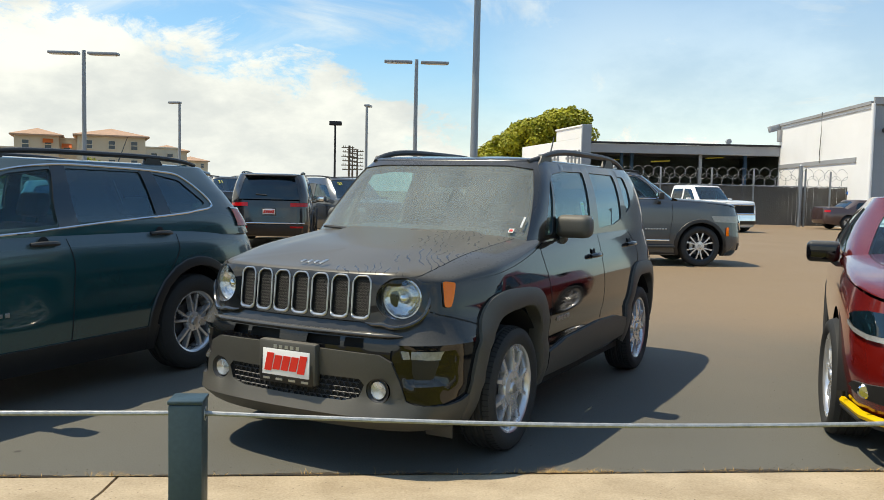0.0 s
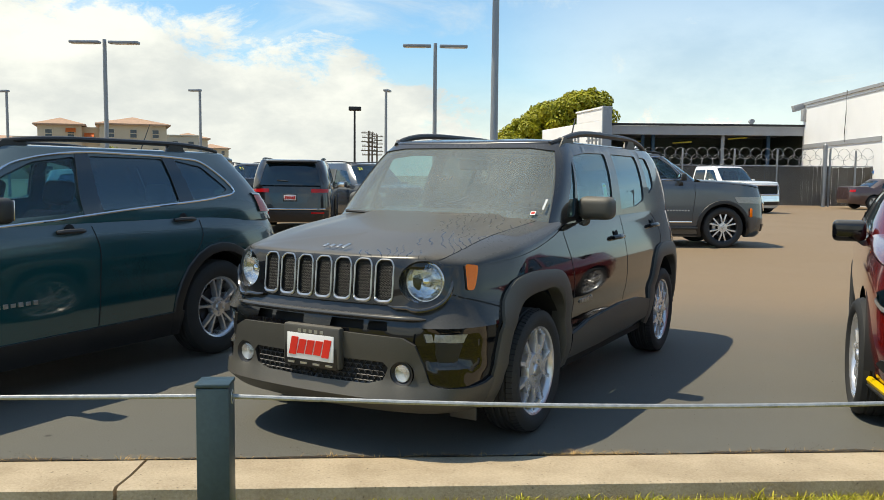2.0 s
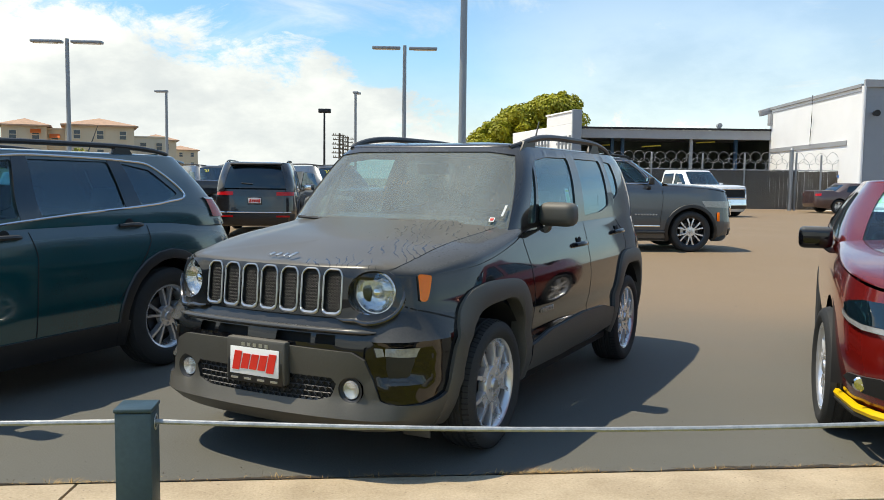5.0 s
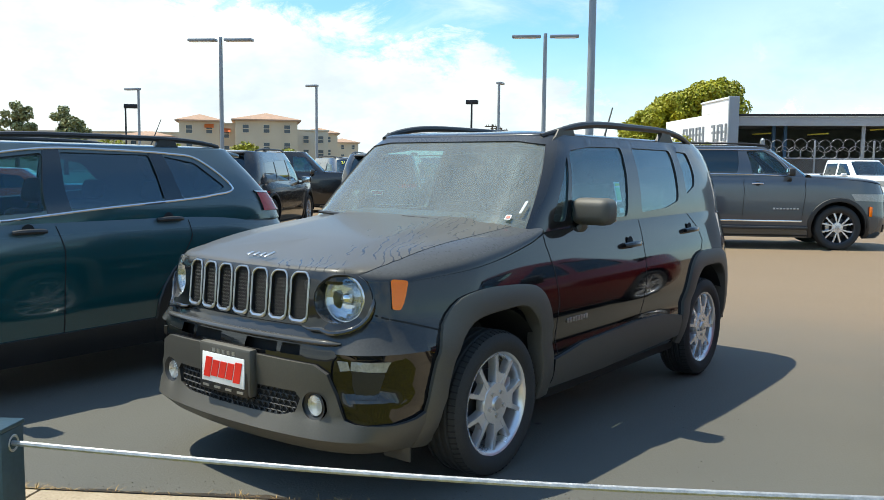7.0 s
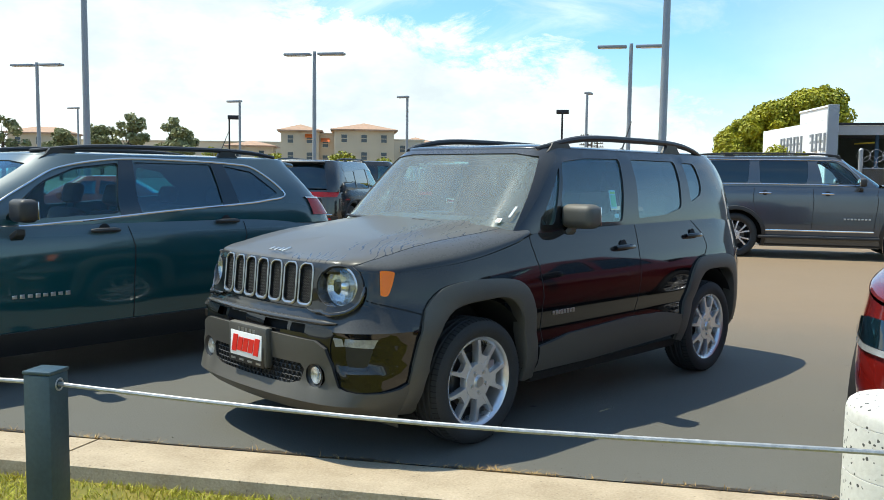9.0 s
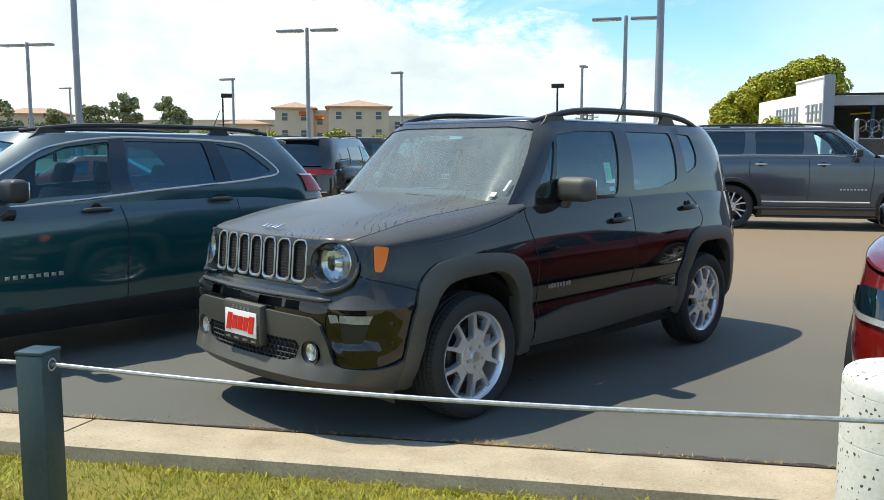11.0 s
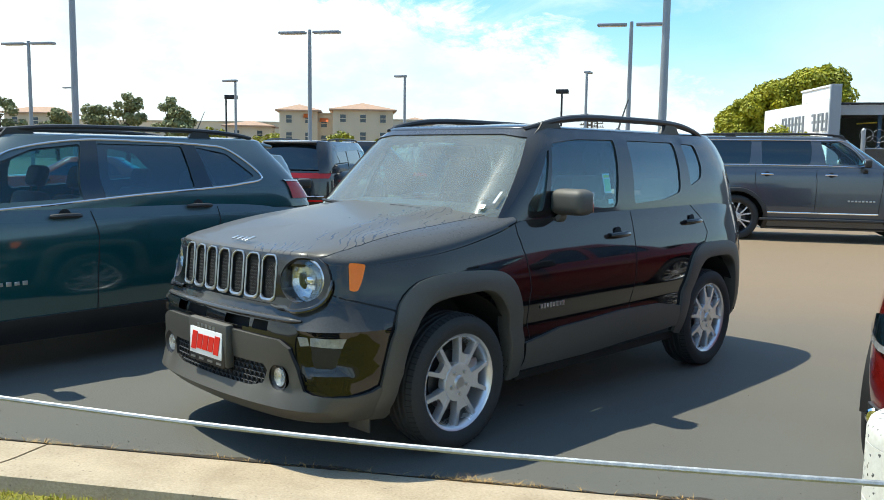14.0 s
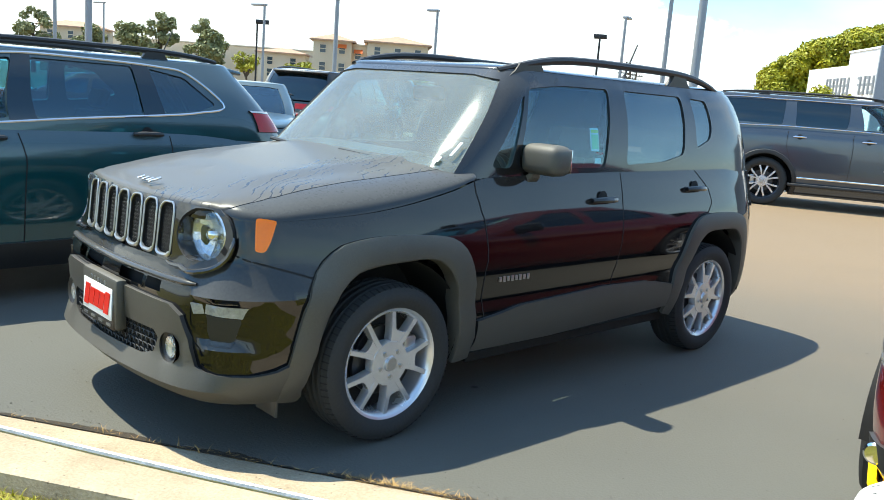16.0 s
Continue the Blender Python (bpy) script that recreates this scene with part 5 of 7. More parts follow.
# ---- the dusty black off-road hatchback in front ----
class BoxyShell(Shell):
    """The skin of the boxy one: a rolled bumper top, a brow and a pocket at each corner, hollow doors."""

    def raw(self, a, z):
        p = super().raw(a, z)
        a, z = np.broadcast_arrays(np.asarray(a, float), np.asarray(z, float))
        s, b = np.where(a < 0, -1.0, 1.0), np.abs(a)
        ease = lambda q: np.clip(q, 0, 1) ** 2 * (3 - 2 * np.clip(q, 0, 1))
        hump = lambda v, c, w: np.exp(-(((v - c) / w) ** 2))
        turn = ease((b - 0.72) / 0.42)
        nose = 1 - ease((b - 1.02) / 0.10)
        d = 0.006 * hump(z, 0.730, 0.035) * nose
        corner = ease((b - 0.70) / 0.10) * nose
        d = d + 0.016 * hump(z, 0.668, 0.018) * corner + 0.014 * hump(z, 0.455, 0.018) * corner
        d = d - 0.036 * ease((b - 0.775) / 0.03) * ease((1.015 - b) / 0.03) * ease((z - 0.470 - 0.25 * np.maximum(0.80 - b, 0)) / 0.03) * ease((0.662 - z) / 0.012)
        d = d - 0.036 * corner * np.clip((z - 0.668) / 0.15, 0, 1)
        door = ease((b - 1.16) / 0.05) * ease((1.80 - b) / 0.06)
        d = d - 0.016 * hump(z, 0.575, 0.055) * door
        return p + np.stack([d * (1 - turn) * 1.0, s * d * turn, np.zeros(d.shape)], -1)


def boxy_suv():
    m = place_on(-0.0887, 5.0854, -118.66)
    ob = thing("suv", m, "dusty black boxy sport utility vehicle with seven-slot grille", "car")
    xf = smooth_fn((0.20, 0.80), (0.26, 0.88), (0.31, 0.955), (0.345, 0.955), (0.375, 0.925), (0.46, 0.915), (0.60, 0.925), (0.66, 0.92), (0.70, 0.905), (0.735, 0.885), (0.765, 0.868), (0.88, 0.858), (0.98, 0.846), (1.0, 0.835), (1.2, 0.80))
    xr = smooth_fn((0.24, -3.22), (0.40, -3.34), (0.60, -3.355), (0.85, -3.33), (1.1, -3.30), (1.35, -3.25), (1.58, -3.15), (1.70, -3.02))
    w = smooth_fn((0.20, 0.76), (0.30, 0.825), (0.40, 0.858), (0.52, 0.872), (0.72, 0.877), (0.82, 0.873), (0.92, 0.858), (1.02, 0.834), (1.10, 0.813), (1.16, 0.795), (1.3, 0.77))
    sh = BoxyShell(-1.3, xf, xr, w, 8.5, 7.0, 0.115, 0.05)
    crest = smooth_fn((-0.45, 1.175), (-0.1, 1.132), (0.4, 1.072), (0.72, 1.022), (0.84, 1.008))
    zt = smooth_fn((-3.4, 1.16), (-2.0, 1.15), (-0.45, 1.125), (-0.25, 1.075), (0.1, 1.010), (0.4, 0.978), (0.66, 0.962), (0.84, 0.966))
    zb = smooth_fn((-3.4, 0.36), (-2.95, 0.33), (-2.1, 0.31), (-0.45, 0.30), (0.45, 0.27), (0.9, 0.26))
    FA, RA = 0.068, -2.515
    opening = [[(0.405, 0.25), (0.388, 0.42), (0.335, 0.61), (0.245, 0.735), (0.14, 0.778), (-0.03, 0.79), (-0.17, 0.790), (-0.27, 0.75), (-0.33, 0.665), (-0.365, 0.52), (-0.38, 0.29)],
               [(0.365, 0.29), (0.339, 0.466), (0.244, 0.671), (0.175, 0.745), (0.09, 0.782), (-0.06, 0.786), (-0.227, 0.778), (-0.31, 0.735), (-0.354, 0.670), (-0.395, 0.48), (-0.41, 0.31)]]
    outer = [[(0.50, 0.255), (0.482, 0.46), (0.405, 0.735), (0.315, 0.845), (0.22, 0.886), (0.05, 0.902), (-0.22, 0.888), (-0.345, 0.85), (-0.42, 0.76), (-0.465, 0.60), (-0.485, 0.30)],
             [(0.47, 0.31), (0.445, 0.465), (0.335, 0.735), (0.25, 0.845), (0.15, 0.884), (0.0, 0.892), (-0.216, 0.886), (-0.35, 0.855), (-0.417, 0.80), (-0.472, 0.62), (-0.49, 0.34)]]
    arches, outers = [], []
    for cx, op, ot in zip((FA, RA), opening, outer):
        arches.append(arch_line(sh, cx, 0, flowing(op, 4)))
        outers.append(arch_line(sh, cx, 0, flowing(ot, 4)))
    LY, LZ = 0.552, 0.890
    lamp = [(sh.a_y(LY + 0.109 * math.cos(2 * math.pi * k / 28), LZ + 0.100 * math.sin(2 * math.pi * k / 28)), LZ + 0.100 * math.sin(2 * math.pi * k / 28)) for k in range(28)]

    def top_fn(P, zt):
        """The hood between its two shut lines, and the rounded fender tops outside them."""
        cowl = -0.42
        rim = [(p[0], p[1]) for p in P if p[0] > cowl] + [(cowl, float(sh.flank(cowl, float(zt(cowl)))))]
        b = np.array(rim, float)
        c = np.stack([np.clip(b[:, 0], cowl, b[0, 0] - 0.42), np.zeros(len(b))], 1)
        full = np.linalg.norm(c - b, axis=1)
        line = np.interp(b[:, 0], (-0.42, -0.2, 0.2, 0.6), (0.700, 0.690, 0.668, 0.650))
        ds = np.where(b[:, 0] > 0.58, np.interp(b[:, 1], (0.59, 0.65, 0.70, 0.76, 0.80), (0.0, 0.022, 0.06, 0.115, 0.150)), np.maximum(b[:, 1] - line, 0))
        def height(p, d):
            x, y = p[:, 0], p[:, 1]
            er = 0.24 + (0.035 - 0.24) * np.clip((x - 0.60) / 0.16, 0, 1)
            t, k = np.clip(d / er, 0, 1), np.clip(d / 0.5, 0, 1)
            q = np.clip((0.50 - np.abs(y)) / 0.06, 0, 1)
            raised = 0.014 * q * q * (3 - 2 * q) * np.clip((0.74 - x) / 0.35, 0, 1)
            return zt(x) + (crest(x) - zt(x)) * np.sqrt(np.maximum(1 - (1 - t) ** 2, 0)) + 0.020 * (1 - (1 - k) ** 2) + raised
        def row(d, dip):
            t = np.minimum(d / np.maximum(full, 1e-6), 1.0)
            p = b + (c - b) * t[:, None]
            return np.column_stack([p, height(p, np.minimum(d, full)) - dip])
        def skin(rows):
            n, m = len(rows), len(b)
            f = np.array([(r * m + i, r * m + i + 1, (r + 1) * m + i + 1, (r + 1) * m + i) for r in range(n - 1) for i in range(m - 1)])
            v = np.concatenate(rows)
            return [(v, f), (v * np.array([1, -1, 1]), f[:, ::-1])]
        pair("fender_top", skin([row(ds * k, 0.0) for k in (0, 0.03, 0.09, 0.18, 0.30, 0.44, 0.6, 0.78, 0.95, 0.985)] + [row(ds, 0.012)]), BLACK_PAINT, ob)
        rest = full - ds
        rows = [row(ds + 0.001, 0.012)] + [row(ds + np.minimum(o, rest * 0.5), 0.0) for o in (0.004, 0.012, 0.022, 0.035, 0.055, 0.085, 0.12)]
        rows += [row(ds + np.minimum(0.12, rest * 0.5) + (rest - np.minimum(0.12, rest * 0.5)) * k / 9, 0.0) for k in range(1, 10)]
        weld("hood", skin(rows), HOOD_PAINT, ob)
        edge = row(ds, 0.009)
        for s in (1, -1):
            bm = bmesh.new()
            sweep(bm, [Vector((p[0], s * p[1], p[2])) for p, q in zip(edge, ds) if q > 0.004], 0.0045, 5)
            part("hood_seam", bm, CAVITY, ob)

    slits = [[(sh.a_y(y, z), z) for y, z in ((y0, 0.650), (y1, 0.650), (y1 - 0.006, 0.694), (y0 + 0.004, 0.694))] for y0, y1 in ((0.085, 0.285), (0.305, 0.415))]
    carcass(ob, sh, zb, zt, arches, BLACK_PAINT, -0.42, step=0.034, zref=0.8, holes=[lamp] + slits, top_fn=top_fn)
    # cabin
    gw = smooth_fn((1.0, 0.805), (1.14, 0.793), (1.25, 0.780), (1.40, 0.748), (1.52, 0.708), (1.60, 0.668), (1.66, 0.61))
    gxf = smooth_fn((1.05, -0.12), (1.14, -0.21), (1.25, -0.32), (1.40, -0.47), (1.60, -0.665), (1.66, -0.75))
    cb = Shell(-1.6, gxf, xr, gw, 13.0, 7.0, 0.03, 0.05)
    cb.K = 0.955
    belt = smooth_fn((-3.4, 1.10), (-0.45, 1.095), (-0.1, 1.05), (0.5, 1.0))
    wins = [([(-0.525, 1.172), (-0.665, 1.168), (-0.805, 1.515), (-0.775, 1.49)], "f"), ([(-0.712, 1.168), (-1.405, 1.168), (-1.50, 1.580), (-1.10, 1.575), (-0.845, 1.548)], "f"),
            ([(-1.600, 1.182), (-1.98, 1.201), (-2.19, 1.243), (-2.225, 1.578), (-1.642, 1.580)], "r"), ([(-2.335, 1.280), (-2.50, 1.335), (-2.535, 1.40), (-2.515, 1.566), (-2.325, 1.574)], "r")]
    cabin(ob, cb, belt, 1.625, wins, PILLAR_PAINT, (0.972, 1.115, 1.598), (0.80, 1.20, 1.55), {"f": DOOR_GLASS, "r": REAR_DOOR_GLASS}, DUSTY_GLASS, 0.045, 0.055, rear_glass=TINTED, rail_r=0.05)
    wells(ob, sh, FA - RA, 0.350, 0.86, 1.1, FA)
    for cx in (FA, RA):
        for s in (1, -1):
            wheel(ob, (cx, s * (0.772 if cx == FA else 0.762), 0.346), 0.346, 0.247, 0.215, Y_SPOKES if cx == FA else dict(Y_SPOKES, phase=98), s, 0.0)
    for a, o in zip(arches, outers):
        pair("wheel_arch_flare", sh.band(a, o, ((0, 0.0), (0.0, 0.020), (0.12, 0.024), (0.75, 0.027), (0.95, 0.023), (1.0, 0.016), (1.0, -0.06))), PLASTIC, ob)
    # sill cladding
    sill = [(-0.405, 0.33), (-0.425, 0.475), (-0.55, 0.490), (-0.72, 0.515), (-1.40, 0.540), (-1.80, 0.530), (-2.06, 0.490), (-2.06, 0.36), (-1.0, 0.325)]
    lens_poly(sh, sh.side_loop(sill), 0.020, PLASTIC, "sill_cladding", ob, solid=0.03)
    # seams
    for line in ([(-0.475, 0.49), (-0.465, 0.80), (-0.445, 0.94), (-0.405, 1.06), (-0.40, 1.12)], [(-1.465, 0.42), (-1.472, 0.55), (-1.525, 0.9), (-1.53, 1.14)], [(-2.30, 0.885), (-2.42, 0.90), (-2.47, 0.96), (-2.44, 1.04), (-2.30, 1.15)]):
        pair("door_seam", sh.ribbon(sh.side_loop(line), 0.007, 0.0012), CAVITY, ob)
    pair("fender_seam", sh.ribbon([(sh.a_y(0.70, 0.83), 0.83), (1.0, 0.80), (sh.a_x(0.44, 0.74), 0.74)], 0.007, 0.0012), CAVITY, ob)
    for x, z in ((-1.345, 1.005), (-2.27, 1.045)):
        door_handle(ob, sh, x, z, BLACK_PAINT)
    roof_rails(ob, cb, -0.74, -2.78, 1.612, 0.090, 0.035, BLACK_PLASTIC, 0.022)
    mirrors(ob, sh.spot(x=-0.80, z=1.13), PLASTIC, (0.15, 0.225, 0.145), 0.01, PLASTIC, 0.090)
    # grille panel with seven slots and two lamp openings
    def circle(y, z, r, n=24):
        return [(y + r * math.cos(2 * math.pi * k / n), z + r * math.sin(2 * math.pi * k / n)) for k in range(n)]
    slots = [(0.012 + 0.1185 * k, 0.886) for k in range(-3, 4)]
    panel = [(0.0, 0.998), (0.40, 0.996), (0.60, 0.990)] + [(LY + 0.136 * math.cos(radians(q)), 0.876 + 0.132 * math.sin(radians(q))) for q in range(44, -116, -12)] + [(0.43, 0.764), (0.36, 0.768), (0.0, 0.768)]
    panel = panel + [(-y, z) for y, z in panel[::-1][1:-1]]
    holes = [rrect(y, z, 0.094, 0.200, 0.030) for y, z in slots] + [[(s * (LY + 0.107 * math.cos(2 * math.pi * k / 28)), LZ + 0.098 * math.sin(2 * math.pi * k / 28)) for k in range(28)] for s in (1, -1)]
    pc = sh.sheet(sh.front_loop(panel), [sh.front_loop(h) for h in holes], 0.035, 0.018, False)
    weld("grille_panel", pc, BLACK_PAINT, ob, solid=0.02)
    for y, z in slots:
        bm = bmesh.new()
        lp = rrect(y, z, 0.096, 0.202, 0.032, 8)
        P = [sh.spot(y=q[0], z=q[1], off=0.020) for q in lp]
        sweep(bm, P, [0.0090 if q[1] < z - 0.085 else 0.0046 for q in lp], 6, True)
        s = part("grille_slot_ring", bm, SATIN, ob)
        bm = bmesh.new()
        base = [sh.spot(y=q[0], z=q[1], off=0.003) for q in rrect(y, z, 0.094, 0.198, 0.03, 3)]
        prism(bm, base, (-0.002, 0, 0))
        part("slot_backing", bm, CAVITY, s)
        bm = bmesh.new()
        for i in range(11):
            zz = z - 0.080 + 0.016 * i
            for j in range(4):
                yy = y - 0.026 + 0.0175 * j + (0.0087 if i % 2 else 0)
                c = sh.spot(y=yy, z=zz, off=0.008)
                ring = [c + Vector((0, 0.0082 * math.cos(math.pi / 3 * k), 0.0075 * math.sin(math.pi / 3 * k))) for k in range(6)]
                sweep(bm, ring, 0.0017, 4, True)
        part("slot_mesh", bm, BLACK_PLASTIC, s)
    # headlamps, set back in dished surrounds
    for s in (1, -1):
        M = Matrix.Translation((0.764, s * LY, LZ)) @ Matrix.Rotation(radians(-90), 4, "Z") @ pose(0, 0, 0, 0, 0, s * 9) @ Matrix.Diagonal((1.06, 1, 1.06, 1))
        bm = bmesh.new()
        front = [sh.spot(y=s * (LY + 0.108 * math.cos(2 * math.pi * k / 36)), z=LZ + 0.099 * math.sin(2 * math.pi * k / 36), off=0.017) for k in range(36)]
        turn = 1 if (M.to_3x3() @ Vector((1, 0, 0))).y > 0 else -1
        back = [M @ Vector((turn * s * 0.096 * math.cos(2 * math.pi * k / 36), 0.0, 0.096 * math.sin(2 * math.pi * k / 36))) for k in range(36)]
        fv, bv = [bm.verts.new(p) for p in front], [bm.verts.new(p) for p in back]
        for k in range(36):
            q = (k + 1) % 36
            bm.faces.new((fv[k], fv[q], bv[q], bv[k]))
        hl = part("headlamp", bm, LIP_PAINT, ob, "dished dark headlamp surround")
        bm = bmesh.new()
        lathe(bm, [(0.0005, -0.034), (0.022, -0.033), (0.045, -0.027), (0.064, -0.018), (0.078, -0.008), (0.086, 0.002)], 16, M)
        part("reflector_bowl", bm, REFLECTOR, hl, sharp=5)
        bm = bmesh.new()
        lathe(bm, [(0.0005, 0.004), (0.014, 0.002), (0.022, -0.006), (0.026, -0.02), (0.022, -0.03)], 16, M)
        part("bulb_shield", bm, CHROME, hl)
        bm = bmesh.new()
        lathe(bm, [(0.084, -0.002), (0.088, 0.004), (0.093, 0.005), (0.098, 0.0), (0.097, -0.02)], 40, M)
        part("lamp_ring", bm, REFLECTOR, hl, "bright ring round the bulb")
        bm = bmesh.new()
        lathe(bm, [(0.0005, 0.026), (0.04, 0.024), (0.075, 0.017), (0.094, 0.006)], 32, M)
        part("lamp_lens", bm, LAMP_GLASS, hl)
        # glossy lip that sweeps under the lamp
        bm = bmesh.new()
        arc = [(0.40, 0.762), (0.44, 0.752)] + [(LY + 0.140 * math.cos(radians(q)), 0.880 + 0.136 * math.sin(radians(q))) for q in range(-112, 10, 8)]
        sweep(bm, [sh.spot(y=s * y, z=z, off=0.020) for y, z in arc], [0.004, 0.009] + [0.011] * (len(arc) - 4) + [0.008, 0.003], 8)
        part("lamp_lip", bm, LIP_PAINT, ob)
        # amber side marker
        mk = [(float(sh.inv(q)), z) for q, z in rounded([(float(sh.uv(a)), z) for a, z in ((0.966, 0.852), (0.992, 0.848), (1.004, 0.91), (1.008, 0.966), (0.966, 0.976))], 0.012)]
        lens_poly(sh, [(s * a, z) for a, z in (mk if s > 0 else mk[::-1])], 0.012, AMBER, "side_marker", ob, False, 0.03, 0.012)
    # bumper: grey centre and foot
    bump = [(0.0, 0.632), (0.50, 0.622), (0.565, 0.59), (0.60, 0.50), (0.63, 0.40), (0.70, 0.372)]
    az = sh.front_loop(bump) + [(1.0, 0.372), (sh.a_x(0.60, 0.39), 0.39), (sh.a_x(0.472, 0.45), 0.45), (sh.a_x(0.472, 0.262), 0.262), (1.0, 0.255), (0.6, 0.25), (0.0, 0.25)]
    full = az + [(-a, z) for a, z in az[::-1] if a > 0]
    low = [(0.0, 0.500), (0.40, 0.498), (0.425, 0.47), (0.40, 0.405), (0.30, 0.372), (0.0, 0.368)]
    low = low + [(-y, z) for y, z in low[::-1][1:-1]]
    holes = [sh.front_loop(low)] + [sh.front_loop(circle(s * 0.498, 0.447, 0.062)) for s in (1, -1)]
    weld("bumper", sh.sheet(full, holes, 0.045, 0.019, False), PLASTIC, ob, solid=0.03)
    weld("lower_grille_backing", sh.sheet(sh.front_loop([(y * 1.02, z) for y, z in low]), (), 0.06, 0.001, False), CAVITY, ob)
    bm = bmesh.new()
    for i in range(5):
        for j in range(25):
            yy, zz = -0.42 + 0.035 * j + (0.0175 if i % 2 else 0), 0.380 + 0.0265 * i
            if abs(yy) > 0.40 or (zz < 0.40 and abs(yy) > 0.33):
                continue
            c = sh.spot(y=yy, z=zz, off=0.008)
            sweep(bm, [c + Vector((0, 0.0185 * math.cos(math.pi / 3 * k), 0.0150 * math.sin(math.pi / 3 * k))) for k in range(6)], 0.003, 4, True)
    part("honeycomb_grille", bm, BLACK_PLASTIC, ob)
    for s in (1, -1):
        p = sh.spot(y=s * 0.498, z=0.447)
        M = Matrix.Translation(p) @ Matrix.Rotation(radians(-90), 4, "Z")
        bm = bmesh.new()
        lathe(bm, [(0.066, 0.020), (0.060, 0.017), (0.050, 0.010), (0.046, 0.014), (0.042, 0.010)], 26, M)
        fg = part("fog_lamp", bm, BLACK_PLASTIC, ob)
        bm = bmesh.new()
        lathe(bm, [(0.0005, 0.002), (0.025, 0.006), (0.043, 0.012)], 22, M)
        part("fog_reflector", bm, ALLOY, fg)
        bm = bmesh.new()
        lathe(bm, [(0.0005, 0.022), (0.03, 0.019), (0.043, 0.013)], 22, M)
        part("fog_lens", bm, LAMP_GLASS, fg)
        # turn lamp over a dark pocket
        t = [(0.606, 0.650), (0.614, 0.606), (0.770, 0.598), (0.782, 0.642)]
        lens_poly(sh, sh.front_loop([(s * y, z) for y, z in (t[::-1] if s > 0 else t)]), 0.006, WHITE_LENS, "turn_lamp", ob, False, 0.03, 0.015)
        t = [(0.628, 0.602), (0.660, 0.482), (0.738, 0.482), (0.770, 0.594)]
        lens_poly(sh, sh.front_loop([(s * y, z) for y, z in (t if s > 0 else t[::-1])]), 0.003, BLACK_PLASTIC, "bumper_pocket", ob, False, 0.03, 0.01)
    # rolled lip over the upper slit
    bm = bmesh.new()
    sweep(bm, [sh.spot(y=y, z=0.712, off=0.004) for y in np.linspace(-0.60, 0.60, 41)], [0.006, 0.013] + [0.019] * 37 + [0.013, 0.006], 10, flat=0.75)
    part("bumper_lip", bm, BLACK_PAINT, ob)
    # upper slit
    slit = rounded([(-0.46, 0.63), (0.46, 0.63), (0.45, 0.72), (-0.45, 0.72)], 0.02)
    weld("upper_slit", sh.sheet(sh.front_loop(slit), (), 0.05, -0.05, False), CAVITY, ob)
    dealer_plate(ob, Matrix.Translation(sh.spot(y=0, z=0.540, off=0.05)) @ pose(0, 0, 0, 0, -2, 0), 0.335, 0.20)
    bm = bmesh.new()
    box(bm, sh.spot(y=0, z=0.545, off=0.024), (0.05, 0.36, 0.215), 0.015)
    part("plate_bracket", bm, PLASTIC, ob)
    interior(ob, -0.55, 1.06, 0.68, -1.22, -2.05)
    bm = bmesh.new()
    box(bm, (0.33, 0, 0.66), (0.86, 1.05, 0.58), 0.04)
    part("engine", bm, CAVITY, ob)
    # unseen plate added to stop sunlight passing through the hollow nose
    bm = bmesh.new()
    prism(bm, [(0.0, 0.66, 0.272), (0.70, 0.62, 0.272), (0.84, 0.32, 0.272), (0.84, -0.32, 0.272), (0.70, -0.62, 0.272), (0.0, -0.66, 0.272)], (0, 0, 0.02))
    part("sun_block_plate", bm, CAVITY, ob)
    # wipers
    for y0, y1 in ((0.62, 0.02), (-0.10, -0.66)):
        bm = bmesh.new()
        a, b = cb.spot(y=y0 * 0.98, z=1.125, off=0.02), cb.spot(y=y1, z=1.165, off=0.016)
        sweep(bm, [a, (a + b) / 2 + Vector((0.01, 0, 0.012)), b], 0.010, 6)
        wp = part("wiper", bm, BLACK_PLASTIC, ob)
    bm = bmesh.new()
    rod(bm, (-2.58, 0.0, 1.66), (-2.72, 0.0, 1.92), 0.008, 0.005)
    rod(bm, (-2.56, 0.0, 1.655), (-2.60, 0.0, 1.69), 0.03, 0.015)
    part("antenna", bm, BLACK_PLASTIC, ob)
    return ob, sh, cb


hero, hero_sh, hero_cb = boxy_suv()

# ---- post, cable, bollard ----
FU = lambda u, z, v=0.0: (-0.62 + u * math.cos(KA) - v * math.sin(KA), 2.875 + u * math.sin(KA) + v * math.cos(KA), z)
post = thing("post", pose(*FU(-0.035, -0.065), 0, 0, math.degrees(KA)), "dark green steel post with a capped top, carrying the cable", "post")
bm = bmesh.new()
box(bm, (0, 0, 0.345), (0.113, 0.113, 0.805), 0.006)
part("shaft", bm, POST_STEEL, post)
bm = bmesh.new()
box(bm, (0, 0, 0.755), (0.118, 0.118, 0.014), 0.004)
part("cap", bm, POST_STEEL, post)
bm = bmesh.new()
lathe(bm, [(0.018, 0.0), (0.024, 0.002), (0.026, 0.0)], 16, Matrix.Translation((0.058, 0, 0.705)) @ Matrix.Rotation(radians(-90), 4, "Z"))
part("cable_eye", bm, CABLE_STEEL, post)
boll = thing("bollard", pose(*FU(3.02, -0.055), 0, 0, 0), "pitted off-white concrete bollard with a rounded rim", "bollard")
UPRIGHT = Matrix(((1, 0, 0, 0), (0, 0, 1, 0), (0, 1, 0, 0), (0, 0, 0, 1)))
bm = bmesh.new()
